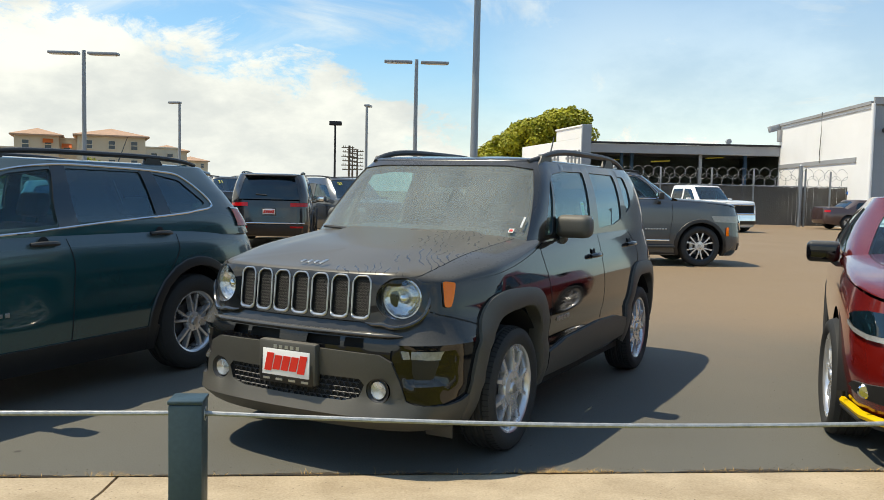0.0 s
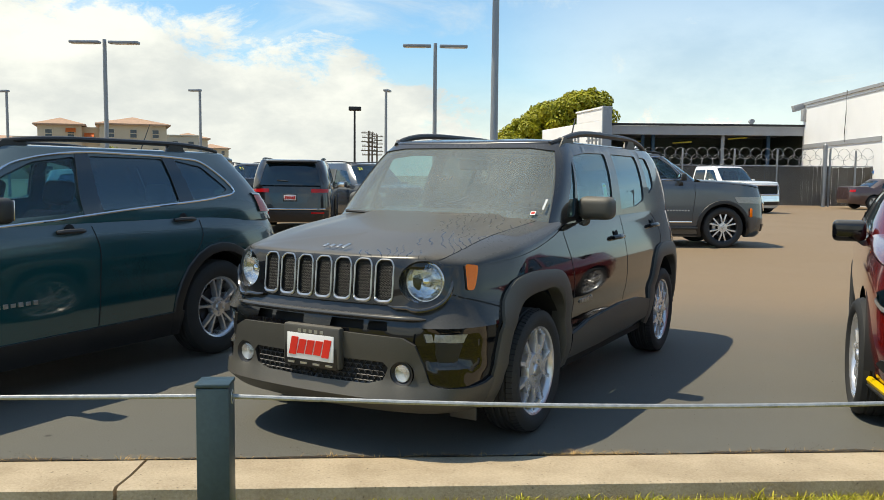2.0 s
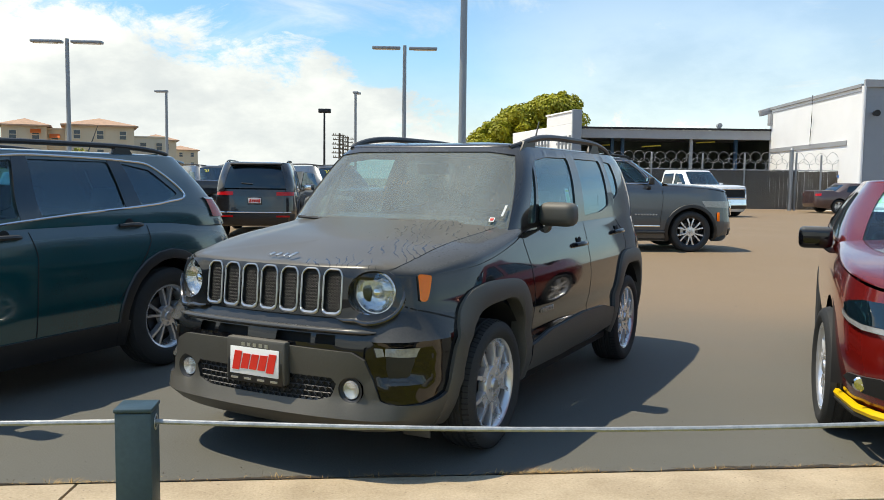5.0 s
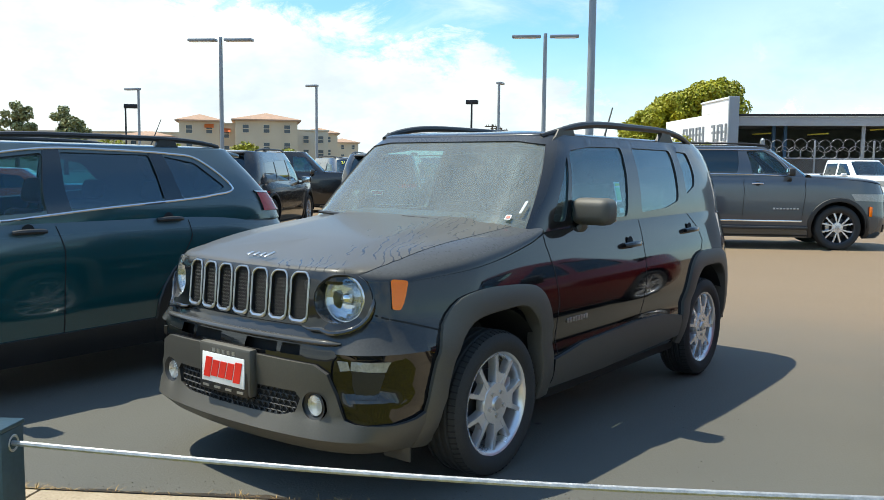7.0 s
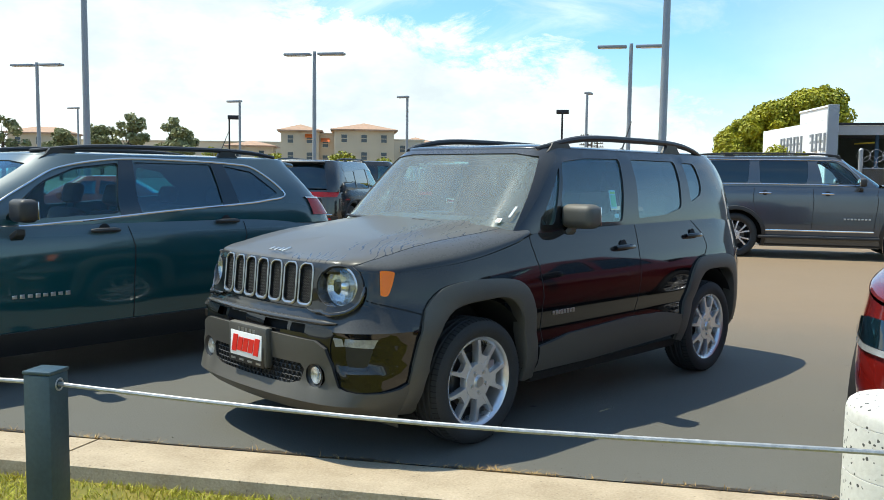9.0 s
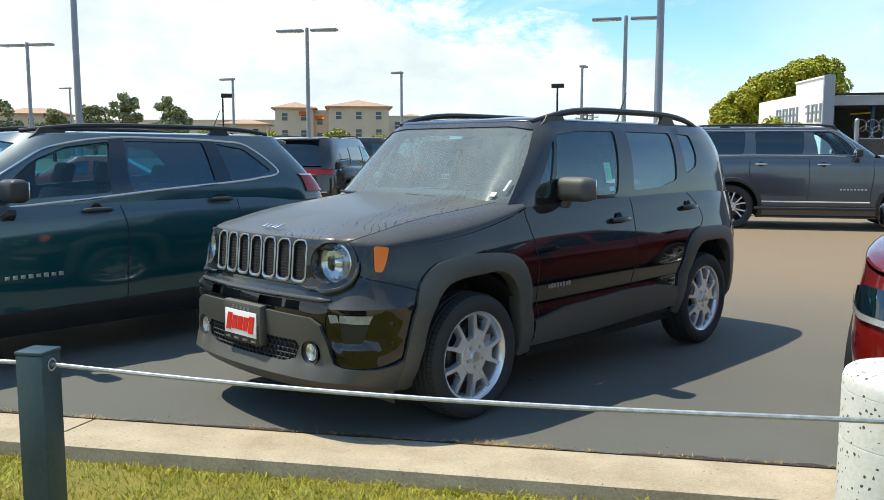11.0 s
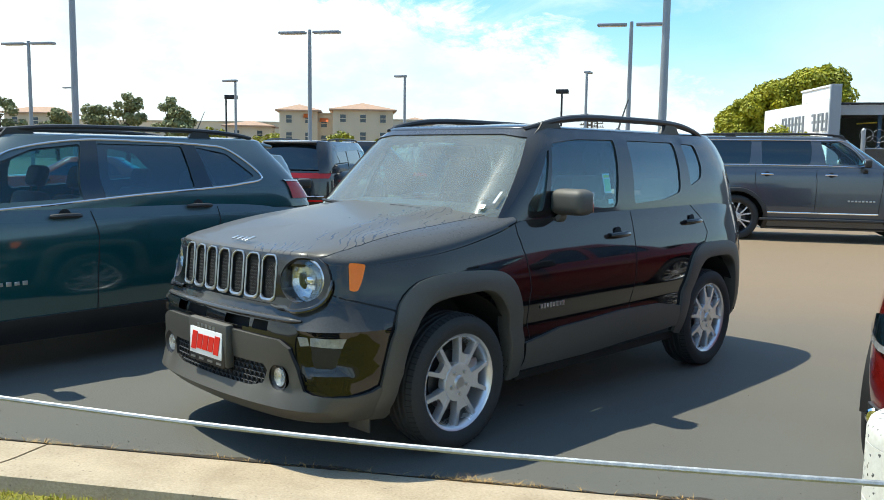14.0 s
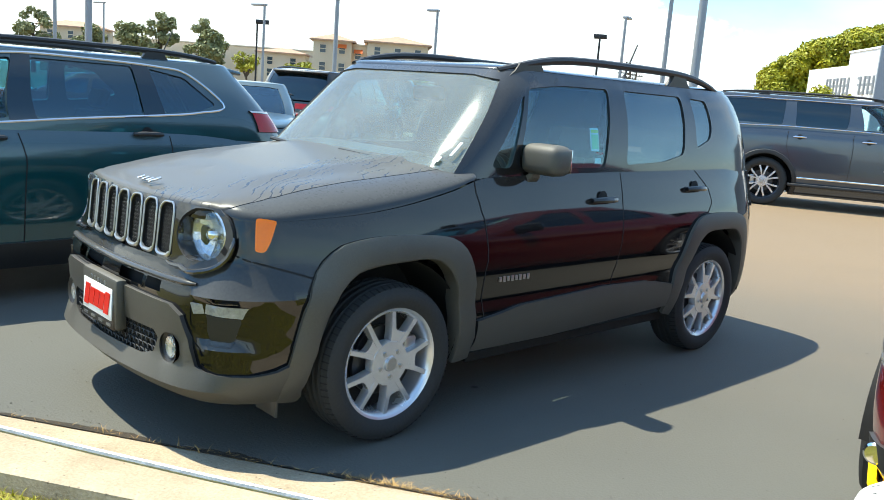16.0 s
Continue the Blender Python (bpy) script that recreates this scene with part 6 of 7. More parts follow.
lathe(bm, [(0.0005, 0.825), (0.168, 0.825), (0.186, 0.821), (0.198, 0.811), (0.205, 0.79), (0.2055, 0.760)], 48, UPRIGHT)
part("cap", bm, PALE_CONCRETE, boll)
bm = bmesh.new()
lathe(bm, [(0.2055, 0.760), (0.2035, 0.7585), (0.2055, 0.757), (0.206, 0.602), (0.2025, 0.600), (0.206, 0.598), (0.207, 0.362), (0.2035, 0.360), (0.207, 0.358), (0.21, -0.055)], 48, UPRIGHT)
part("pillar", bm, PALE_CONCRETE, boll)
cable = thing("barrier_cable", pose(0, 0, 0), "galvanised wire cable strung between post and bollard", "cable")
bm = bmesh.new()
sweep(bm, [FU(u, 0.641 - 0.030 * math.sin(math.pi * min(1, max(0, u / 2.8))) + 0.028 * max(0, min(1, u / 2.8)), -0.216 * max(0, min(1, u / 2.75)) if u < 3.3 else -0.216 * max(0, 1 - (u - 3.3) / 2.5)) for u in [-9 + 0.3 * k for k in range(62)]], 0.0085, 8)
part("wire", bm, CABLE_STEEL, cable)


# ---- lamp posts ----
def twin_lamp(x, y, top, yaw=0.0, arm=1.25):
    ob = thing("lamp_post", pose(x, y, 0, 0, 0, yaw), "tall grey steel lamp post with two flat arms", "lamp post", "twin lamp posts")
    bm = bmesh.new()
    rod(bm, (0, 0, 0), (0, 0, top + 0.12), 0.10, 0.075, 12)
    part("pole", bm, POLE_STEEL, ob)
    for s in (1, -1):
        bm = bmesh.new()
        box(bm, (s * arm * 0.62, 0, top), (arm * 0.95, 0.36, 0.11), 0.03)
        hd = part("lamp_head", bm, POLE_STEEL, ob)
        bm = bmesh.new()
        box(bm, (s * arm * 0.66, 0, top - 0.062), (arm * 0.7, 0.28, 0.012), 0.002)
        part("diffuser", bm, PLATE_WHITE, hd)
    bm = bmesh.new()
    box(bm, (0, 0, 0.25), (0.45, 0.45, 0.5), 0.03)
    part("footing", bm, PALE_CONCRETE, ob)
    return ob


def single_lamp(x, y, top, yaw=0.0, mat=None, head=(0.7, 0.3, 0.12)):
    mat = mat or POLE_STEEL
    ob = thing("lamp_post", pose(x, y, 0, 0, 0, yaw), "slim lamp post with one flat head", "lamp post", "single lamp posts")
    bm = bmesh.new()
    rod(bm, (0, 0, 0), (0, 0, top), 0.09, 0.07, 10)
    part("pole", bm, mat, ob)
    bm = bmesh.new()
    box(bm, (head[0] * 0.4, 0, top), head, 0.03)
    part("lamp_head", bm, mat, ob)
    return ob


twin_lamp(-0.70, 36.6, 6.87, 3)
twin_lamp(-13.95, 34.5, 6.60, 3)
single_lamp(-7.3, 63.7, 6.3, 90, BLACK_STEEL, (0.5, 0.9, 0.3))
single_lamp(-13.92, 47.2, 5.95, 170)
single_lamp(-3.62, 46.95, 6.02, 80)
single_lamp(-24.3, 46.5, 5.75, 170, head=(1.0, 0.3, 0.12))
single_lamp(-37.0, 67.3, 6.3, 20, BLACK_STEEL, (1.1, 0.4, 0.35))
single_lamp(-47.6, 61.0, 6.7, 170, head=(1.2, 0.3, 0.12))
twin_lamp(-28.2, 34.3, 6.43, 3)
twin_lamp(1.11, 20.63, 6.95, 3)
twin_lamp(-14.25, 20.2, 6.95, 3)

# ---- buildings beyond the lot ----
def wall_box(bm, x0, x1, y0, y1, z0, z1):
    box(bm, ((x0 + x1) / 2, (y0 + y1) / 2, (z0 + z1) / 2), (abs(x1 - x0), abs(y1 - y0), z1 - z0))


# open-fronted service garage
garage = thing("service_garage", pose(10.2, 55.2, 0), "low dark service garage with open bays and a grey fascia", "garage")
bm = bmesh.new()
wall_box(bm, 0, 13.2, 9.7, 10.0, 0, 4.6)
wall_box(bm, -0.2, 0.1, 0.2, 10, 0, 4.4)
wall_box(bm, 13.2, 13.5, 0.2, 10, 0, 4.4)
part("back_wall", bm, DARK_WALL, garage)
bm = bmesh.new()
wall_box(bm, -0.6, 13.6, -0.3, 10.2, 4.42, 4.55)
part("roof", bm, GREY_TRIM, garage)
bm = bmesh.new()
wall_box(bm, -0.6, 13.6, -0.42, -0.3, 4.15, 4.72)
part("fascia", bm, GREY_TRIM, garage, bevel=0.02)
bm = bmesh.new()
wall_box(bm, -0.6, 13.6, -0.52, -0.42, 4.72, 4.86)
part("gutter", bm, BLACK_STEEL, garage, bevel=0.02)
for x, mat in ((2.6, BLUE_STEEL), (7.2, POLE_STEEL), (3.3, BLUE_STEEL), (11.0, BLUE_STEEL)):
    bm = bmesh.new()
    wall_box(bm, x - 0.1, x + 0.1, 0 if mat == POLE_STEEL else 2.4, 0.2 if mat == POLE_STEEL else 2.65, 0, 4.3)
    part("column", bm, mat, garage)
for x, z in ((1.9, 3.7), (5.3, 3.45), (9.1, 3.5)):
    bm = bmesh.new()
    box(bm, (x + 0.6, 4.0, z), (1.3, 0.12, 0.09), 0.02, pose(0, 0, 0, 0, -4, 0))
    part("strip_light", bm, LABEL_YELLOW, garage)
bm = bmesh.new()
rod(bm, (8.9, -0.2, 4.86), (8.9, -0.2, 5.0), 0.12, 0.12)
rod(bm, (8.9, -0.35, 5.05), (8.9, -0.05, 5.05), 0.16, 0.16, 14)
part("roof_fan", bm, GREY_TRIM, garage)

# white parapet wall with raised letters, beside the garage
sign = thing("sign_wall", pose(9.85, 53.9, 0, 0, 0, 101), "tall white parapet wall with raised sign letters", "sign wall")
bm = bmesh.new()
wall_box(bm, 0, 13.2, 0, 0.35, 0, 5.0)
wall_box(bm, 0, 5.2, 0, 0.35, 5.0, 5.72)
part("wall", bm, WHITE_WALL, sign, bevel=0.02)
bm = bmesh.new()
wall_box(bm, -0.1, 5.3, -0.06, 0.41, 5.72, 5.84)
part("coping", bm, WHITE_WALL, sign, bevel=0.02)
bm = bmesh.new()
wall_box(bm, -0.16, -0.004, -0.12, 0.5, 0, 5.84)
part("end_pier", bm, GREY_WALL, sign, bevel=0.02)
for k in range(13):
    if k in (4, 5):
        continue
    bm = bmesh.new()
    u = 0.25 + 0.68 * k
    box(bm, (u + 0.3, 0.39, 3.75), (0.15, 0.12, 1.04))
    box(bm, (u + 0.54, 0.39, 4.185 if k % 2 else 3.315), (0.33, 0.12, 0.17))
    box(bm, (u + 0.50, 0.39, 3.78), (0.25, 0.12, 0.15))
    part("raised_letter_bar", bm, POLE_STEEL, sign)

# two-storey white block building
wb = thing("white_building", pose(22.4, 55.0, 0), "two-storey white block building with grey trim bands", "building")
cx, cy = -1.15, -13.8
bm = bmesh.new()
loop = [(0, 0), (cx, cy), (cx + 14, cy - 0.2), (15, 2)]
prism(bm, [(x, y, 0) for x, y in loop], (0, 0, 6.2))
part("white_wall", bm, WHITE_WALL, wb)
side_dir = Vector((cx, cy, 0)).normalized()
out = Vector((side_dir.y, -side_dir.x, 0))
bm = bmesh.new()
for u, v, z0, z1, d in ((0.0, 13.9, 6.08, 6.24, 0.10), (0.0, 13.9, 5.88, 5.92, 0.03), (0.2, 12.3, 3.36, 3.60, 0.05)):
    a, b = side_dir * u + out * (d * 0.5 - 0.02), side_dir * v + out * (d * 0.5 - 0.02)
    m = Matrix.Translation((a + b) / 2 + Vector((0, 0, (z0 + z1) / 2))) @ Matrix.Rotation(math.atan2(side_dir.y, side_dir.x), 4, "Z")
    box(bm, (0, 0, 0), (v - u, d + 0.05, z1 - z0), 0, m)
part("trim_band", bm, GREY_TRIM, wb)
bm = bmesh.new()
c = Vector((cx, cy, 0))
wall_box(bm, cx - 0.03, cx + 14, cy - 0.30, cy - 0.02, 0, 6.05)
gw = part("grey_block_wall", bm, GREY_WALL, wb)
for row in range(15):
    bm = bmesh.new()
    box(bm, (cx + 7, cy - 0.302, 0.4 * row + 0.2), (14, 0.012, 0.385))
    part("block_course", bm, GREY_WALL, gw)
bm = bmesh.new()
wall_box(bm, cx - 0.10, cx + 14, cy - 0.42, cy - 0.28, 6.05, 6.4)
part("parapet", bm, GREY_TRIM, wb)
bm = bmesh.new()
rod(bm, (cx - 0.12, cy - 0.35, 0), (cx - 0.12, cy - 0.35, 6.1), 0.10, 0.10)
part("downpipe", bm, WHITE_WALL, wb)
bm = bmesh.new()
p = side_dir * 0.05 + out * 0.5
box(bm, Vector((0, 0, 0)), (0.85, 0.45, 0.40), 0.04, Matrix.Translation(p * 0.6 + Vector((0, 0, 5.98))) @ pose(0, 0, 0, 0, -16, 0))
box(bm, side_dir * 0.35 + out * 0.12 + Vector((0, 0, 5.45)), (0.20, 0.40, 0.75), 0.03)
part("flood_light", bm, GREY_TRIM, wb)
bm = bmesh.new()
p = side_dir * 7.6 + out * 0.12
sweep(bm, [p + Vector((0, 0, 6.3)), p + Vector((0.0, 0.0, 5.0)), p + Vector((0.05, 0.2, 3.9)), p + Vector((-0.02, 0.0, 3.5))], 0.022, 6)
part("hanging_cable", bm, BLACK_STEEL, wb)
for q in (0.4, 2.0):
    bm = bmesh.new()
    rod(bm, (cx + q, cy - 0.45, 4.8), (cx + q, cy - 0.7, 4.8), 0.12, 0.16, 12)
    part("wall_lamp", bm, BLACK_STEEL, wb)

# slatted chain-link fence with coils of wire
fence = thing("chain_link_fence", pose(0, 0, 0), "chain-link fence with brown slats and coiled razor wire", "fence")
FENCE = lambda t, z: Vector((9.6 + 12.0 * t, 44.6 - 0.6 * t - 1.6 * max(0, t - 0.8), z))
rng = random.Random(5)
bm = bmesh.new()
for k in range(118):
    a, b = FENCE(k / 118, 0.06), FENCE((k + 0.93) / 118, 0.06)
    h = 1.98 + rng.uniform(-0.03, 0.03)
    off = Vector((0, rng.uniform(-0.012, 0.012), 0))
    prism(bm, [a + off, b + off, b + off + Vector((0, 0, h)), a + off + Vector((0, 0, h))], (0, 0.012, 0))
tagged(part("slats", bm, WOOD_SLAT, fence), kind="stuff")
bm = bmesh.new()
for k in range(0, 150):
    t = k / 150
    for s in (1, -1):
        a = FENCE(t, 0.05) + Vector((0, -0.03, 0))
        b = FENCE(min(1, max(0, t + s * 0.16)), 2.05) + Vector((0, -0.03, 0))
        if 0 <= t + s * 0.16 <= 1:
            rod(bm, a, b, 0.006, 0.006, 3)
tagged(part("chain_mesh", bm, CHAIN_WIRE, fence), kind="stuff")
for k, (t, h, r) in enumerate(((0.0, 2.95, 0.10), (0.20, 2.9, 0.045), (0.42, 2.9, 0.045), (0.60, 2.9, 0.045), (0.80, 3.15, 0.11), (0.82, 3.0, 0.05), (0.92, 2.85, 0.05))):
    bm = bmesh.new()
    rod(bm, FENCE(t, 0), FENCE(t, h), r, r, 10)
    rod(bm, FENCE(t, h), FENCE(t, h + r * 0.9), r * 1.1, r * 0.4, 10)
    part("post", bm, POLE_STEEL, fence)
bm = bmesh.new()
rod(bm, FENCE(0, 2.08), FENCE(0.8, 2.08), 0.025, 0.025, 6)
rod(bm, FENCE(0.8, 2.08), FENCE(1, 2.08), 0.025, 0.025, 6)
part("top_rail", bm, POLE_STEEL, fence)
bm = bmesh.new()
for k in range(44):
    c = FENCE(k / 44 + 0.01, (2.70, 2.36)[k % 2] + 0.03 * math.sin(2.3 * k))
    sweep(bm, [c + Vector((0.30 * math.cos(2 * math.pi * j / 18), 0.08 * math.sin(4 * math.pi * j / 18), 0.30 * math.sin(2 * math.pi * j / 18))) for j in range(18)], 0.009, 4, True)
tagged(part("razor_wire", bm, POLE_STEEL, fence), kind="stuff")
hz = thing("hazard_sign", Matrix.Translation(FENCE(1.0, 1.80) + Vector((0.1, -0.12, 0))), "diamond hazard sign of four coloured quarters", "sign")
for dx, dz, mat in ((0, 0.19, PLATE_RED), (-0.19, 0, BLUE), (0.19, 0, YELLOW), (0, -0.19, PLATE_WHITE)):
    bm = bmesh.new()
    box(bm, (0, 0, 0), (0.25, 0.02, 0.25), 0, Matrix.Translation((dx, 0, dz)) @ Matrix.Rotation(radians(45), 4, "Y"))
    part("quarter", bm, mat, hz)


# ---- far hotel with clay roofs ----
def hip_roof(bm, w, d, z, h, over=0.7):
    x, y = w / 2 + over, d / 2 + over
    base = [bm.verts.new(p) for p in ((-x, -y, z), (x, -y, z), (x, y, z), (-x, y, z))]
    low = [bm.verts.new((p.co.x, p.co.y, z - 0.25)) for p in base]
    k = min(x, y) * 0.85
    if w >= d:
        r = [bm.verts.new((-x + k, 0, z + h)), bm.verts.new((x - k, 0, z + h))]
        faces = ((base[0], base[1], r[1], r[0]), (base[1], base[2], r[1]), (base[2], base[3], r[0], r[1]), (base[3], base[0], r[0]))
    else:
        r = [bm.verts.new((0, -y + k, z + h)), bm.verts.new((0, y - k, z + h))]
        faces = ((base[0], base[1], r[0]), (base[1], base[2], r[1], r[0]), (base[2], base[3], r[1]), (base[3], base[0], r[0], r[1]))
    for f in faces:
        bm.faces.new(f)
    for i in range(4):
        bm.faces.new((base[i], low[i], low[(i + 1) % 4], base[(i + 1) % 4]))
    bm.faces.new(low)


def hotel_block(x, y, w, d, h, yaw, cols, side_cols=0, roof=1.3, mat=STUCCO, floors=3, awning=()):
    ob = thing("hotel_block", pose(x, y, 0, 0, 0, yaw), "tan stucco hotel block with clay-tiled hip roof and paned windows" if roof else "long tan flat-roofed building", "building", "hotel blocks")
    bm = bmesh.new()
    box(bm, (0, 0, h / 2), (w, d, h), 0.05)
    part("wall", bm, mat, ob)
    if roof:
        bm = bmesh.new()
        hip_roof(bm, w, d, h, roof)
        part("roof", bm, ROOF_TILE, ob, sharp=10)
    else:
        bm = bmesh.new()
        box(bm, (0, 0, h + 0.15), (w + 0.4, d + 0.4, 0.3), 0.03)
        part("cornice", bm, STUCCO_PALE, ob)
    def window(px, py, pz, turn, ww=1.15, hh=1.5):
        m = Matrix.Translation((px, py, pz)) @ Matrix.Rotation(turn, 4, "Z")
        bm = bmesh.new()
        for sx in (-1, 1):
            box(bm, (sx * ww / 2, 0, 0), (0.12, 0.16, hh + 0.12), 0, m)
        for sz in (-1, 0, 1):
            box(bm, (0, 0, sz * hh / 2), (ww, 0.16, 0.12), 0, m)
        wd = part("window", bm, STUCCO_PALE, ob)
        bm = bmesh.new()
        box(bm, (0, 0.02, 0), (ww, 0.08, hh), 0, m)
        part("pane", bm, PANE, wd)
    for f in range(floors):
        z = h - 1.7 - f * (h / floors) * 0.98
        if z < 0.8:
            continue
        for c in range(cols):
            window(-w / 2 + w * (c + 0.5) / cols, -d / 2 - 0.04, z, 0)
            if f == 0 and c in awning:
                bm = bmesh.new()
                px = -w / 2 + w * (c + 0.5) / cols
                prism(bm, [(px - 0.8, -d / 2, z + 1.0), (px - 0.8, -d / 2 - 0.9, z + 0.3), (px - 0.8, -d / 2, z + 0.3)], (1.6, 0, 0))
                part("awning", bm, ORANGE, ob)
        for c in range(side_cols):
            window(w / 2 + 0.04, -d / 2 + d * (c + 0.5) / side_cols, z, math.pi / 2, 0.9)
    return ob


hotel_block(-69.5, 150.5, 7.0, 9, 9.6, 22, 2, 2, 1.2, awning=(1,))
hotel_block(-63.8, 153.5, 7.0, 8, 8.9, 22, 2, 0, 0, STUCCO, awning=(0,))
hotel_block(-58.5, 155.0, 11.0, 14, 9.8, 22, 3, 3, 1.4)
hotel_block(-57.5, 174.4, 9.0, 12, 8.6, 22, 3, 3, 0, STUCCO_PALE)
hotel_block(-67.0, 214.0, 9.0, 12, 9.9, 20, 2, 3, 1.4)
hotel_block(-79.0, 232.0, 8.0, 10, 8.6, 20, 2, 2, 0, STUCCO)
hotel_block(-85.0, 298.0, 11.0, 12, 10.0, 18, 3, 3, 1.5)
hotel_block(-112.0, 184.0, 62.0, 14, 8.6, 14, 0, 0, 0, STUCCO)
hotel_block(-84.0, 158.0, 9.0, 9, 7.0, 22, 2, 1, 1.0, STUCCO_PALE)
hotel_block(-128.0, 150.0, 12.0, 9, 9.2, 25, 3, 1, 1.3)


# ---- trees ----
def leafy(name, label, x, y, clumps, trunk, mat, leaf=0.3, per=220, seed=1, group=""):
    """Tapered trunk, limbs to each clump, and a crown of many small bent leaf sprays with gaps."""
    rg = random.Random(seed)
    ob = thing(name, pose(x, y, 0), label, "tree", group)
    bm = bmesh.new()
    top = Vector(trunk)
    rod(bm, (0, 0, 0), top * 0.5, 0.035 * top.z + 0.08, 0.028 * top.z + 0.05, 9)
    rod(bm, top * 0.5, top, 0.028 * top.z + 0.05, 0.02 * top.z + 0.03, 9)
    for c in clumps:
        p = Vector(c[:3])
        a = top * rg.uniform(0.45, 0.95)
        mid = (a + p) / 2 + Vector((rg.uniform(-0.2, 0.2), rg.uniform(-0.2, 0.2), -0.15))
        rod(bm, a, mid, 0.08, 0.05, 6)
        rod(bm, mid, p, 0.05, 0.02, 6)
    part("trunk", bm, BARK, ob)
    verts, faces = [], []
    for cx_, cy_, cz_, r in clumps:
        for _ in range(int(per * r * r)):
            d = Vector((rg.gauss(0, 1), rg.gauss(0, 1), rg.gauss(0, 0.85))).normalized()
            rad = r * (0.55 + 0.5 * rg.random() ** 0.6)
            p = Vector((cx_, cy_, cz_)) + Vector((d.x * rad, d.y * rad, d.z * rad * 0.8))
            u = (d + Vector((rg.gauss(0, 0.6), rg.gauss(0, 0.6), rg.gauss(0, 0.6) + 0.3))).normalized()
            s = u.orthogonal().normalized()
            s = (Matrix.Rotation(rg.uniform(0, 6.28), 3, u) @ s)
            t = u.cross(s)
            k = leaf * rg.uniform(0.6, 1.3)
            b = len(verts)
            verts += [p - s * k * 0.5, p + t * k * 0.35 + u * k * 0.1, p + s * k * 0.6, p - t * k * 0.35 + u * k * 0.12]
            faces += [(b, b + 1, b + 2), (b, b + 2, b + 3)]
    me = bpy.data.meshes.new("crown")
    me.from_pydata([tuple(v) for v in verts], [], faces)
    me.materials.append(mat)
    cr = new("crown", me)
    cr.parent = ob
    return ob


rg = random.Random(11)
cl = []
crown_top = smooth_fn((0, 5.3), (0.15, 6.5), (0.35, 7.7), (0.6, 8.7), (0.82, 9.2), (0.94, 8.9), (1.0, 7.6))
for k in range(190):
    t = rg.random()
    r = rg.uniform(0.7, 1.2)
    hi = float(crown_top(t)) - r * 0.8
    z = hi - (hi - 2.2) * rg.random() ** 1.6
    cl.append((-4.6 + 9.2 * t + rg.uniform(-0.2, 0.2), rg.uniform(-2.6, 2.0), z, r))
for k in range(46):
    t = k / 45
    r = rg.uniform(0.4, 0.7)
    cl.append((-4.8 + 9.6 * t, rg.uniform(-1.6, 1.0), float(crown_top(t)) - r * 0.6 + rg.uniform(-0.3, 0.12), r))
leafy("tree", "broad wind-swept tree with dense yellow-green foliage", 9.2, 78.0, cl, (0.4, 0, 4.4), LEAF, 0.27, 420, 3)
leafy("shrub", "small yellow-green shrub before the white wall", 7.0, 51.5, [(rg.uniform(-1.0, 1.0), rg.uniform(-0.5, 0.5), 1.9 + rg.uniform(0, 1.2), rg.uniform(0.4, 0.6)) for _ in range(12)], (0, 0, 1.5), LEAF, 0.2, 500, 5)
leafy("tree", "small yellow-green tree behind the garage roof", 16.5, 82.0, [(rg.uniform(-2.3, 2.3), rg.uniform(-1, 1), 4.3 + rg.uniform(-0.6, 1.2), rg.uniform(0.5, 0.8)) for _ in range(16)], (0, 0, 3.4), LEAF, 0.3, 260, 4)
for k, (x, y, h, wd) in enumerate(((-94.3, 102.5, 9.4, 4.6), (-84.7, 103.0, 7.6, 3.6), (-78.0, 103.3, 8.0, 3.0), (-73.4, 103.5, 9.7, 3.0), (-66.3, 103.5, 9.1, 3.4))):
    rg2 = random.Random(20 + k)
    cl = []
    for j in range(22):
        t = rg2.random()
        cl.append((rg2.uniform(-1, 1) * wd * (1 - 0.65 * t), rg2.uniform(-1, 1) * 1.2, 2.6 + (h - 3.2) * t, rg2.uniform(0.8, 1.4) * (1 - 0.35 * t)))
    cl += [(rg2.uniform(-0.3, 0.3), 0, h - 0.6, 0.7)]
    leafy("tree", "dark green conifer-like tree on the far street", x, y, cl, (0, 0, h * 0.75), LEAF_DARK, 0.45, 200, 30 + k, "far street trees")
for k, (x, y, h) in enumerate(((-41.7, 103.0, 4.6), (-36.0, 104.4, 3.4), (-52.0, 104.0, 4.2), (-60.0, 104.0, 5.0))):
    rg2 = random.Random(50 + k)
    leafy("tree", "small light green tree before the hotel", x, y, [(rg2.uniform(-1.3, 1.3), rg2.uniform(-1, 1), h * 0.55 + rg2.uniform(-0.2, h * 0.38), rg2.uniform(0.5, 0.8)) for _ in range(14)], (0, 0, h * 0.5), LEAF, 0.34, 170, 60 + k, "small street trees")

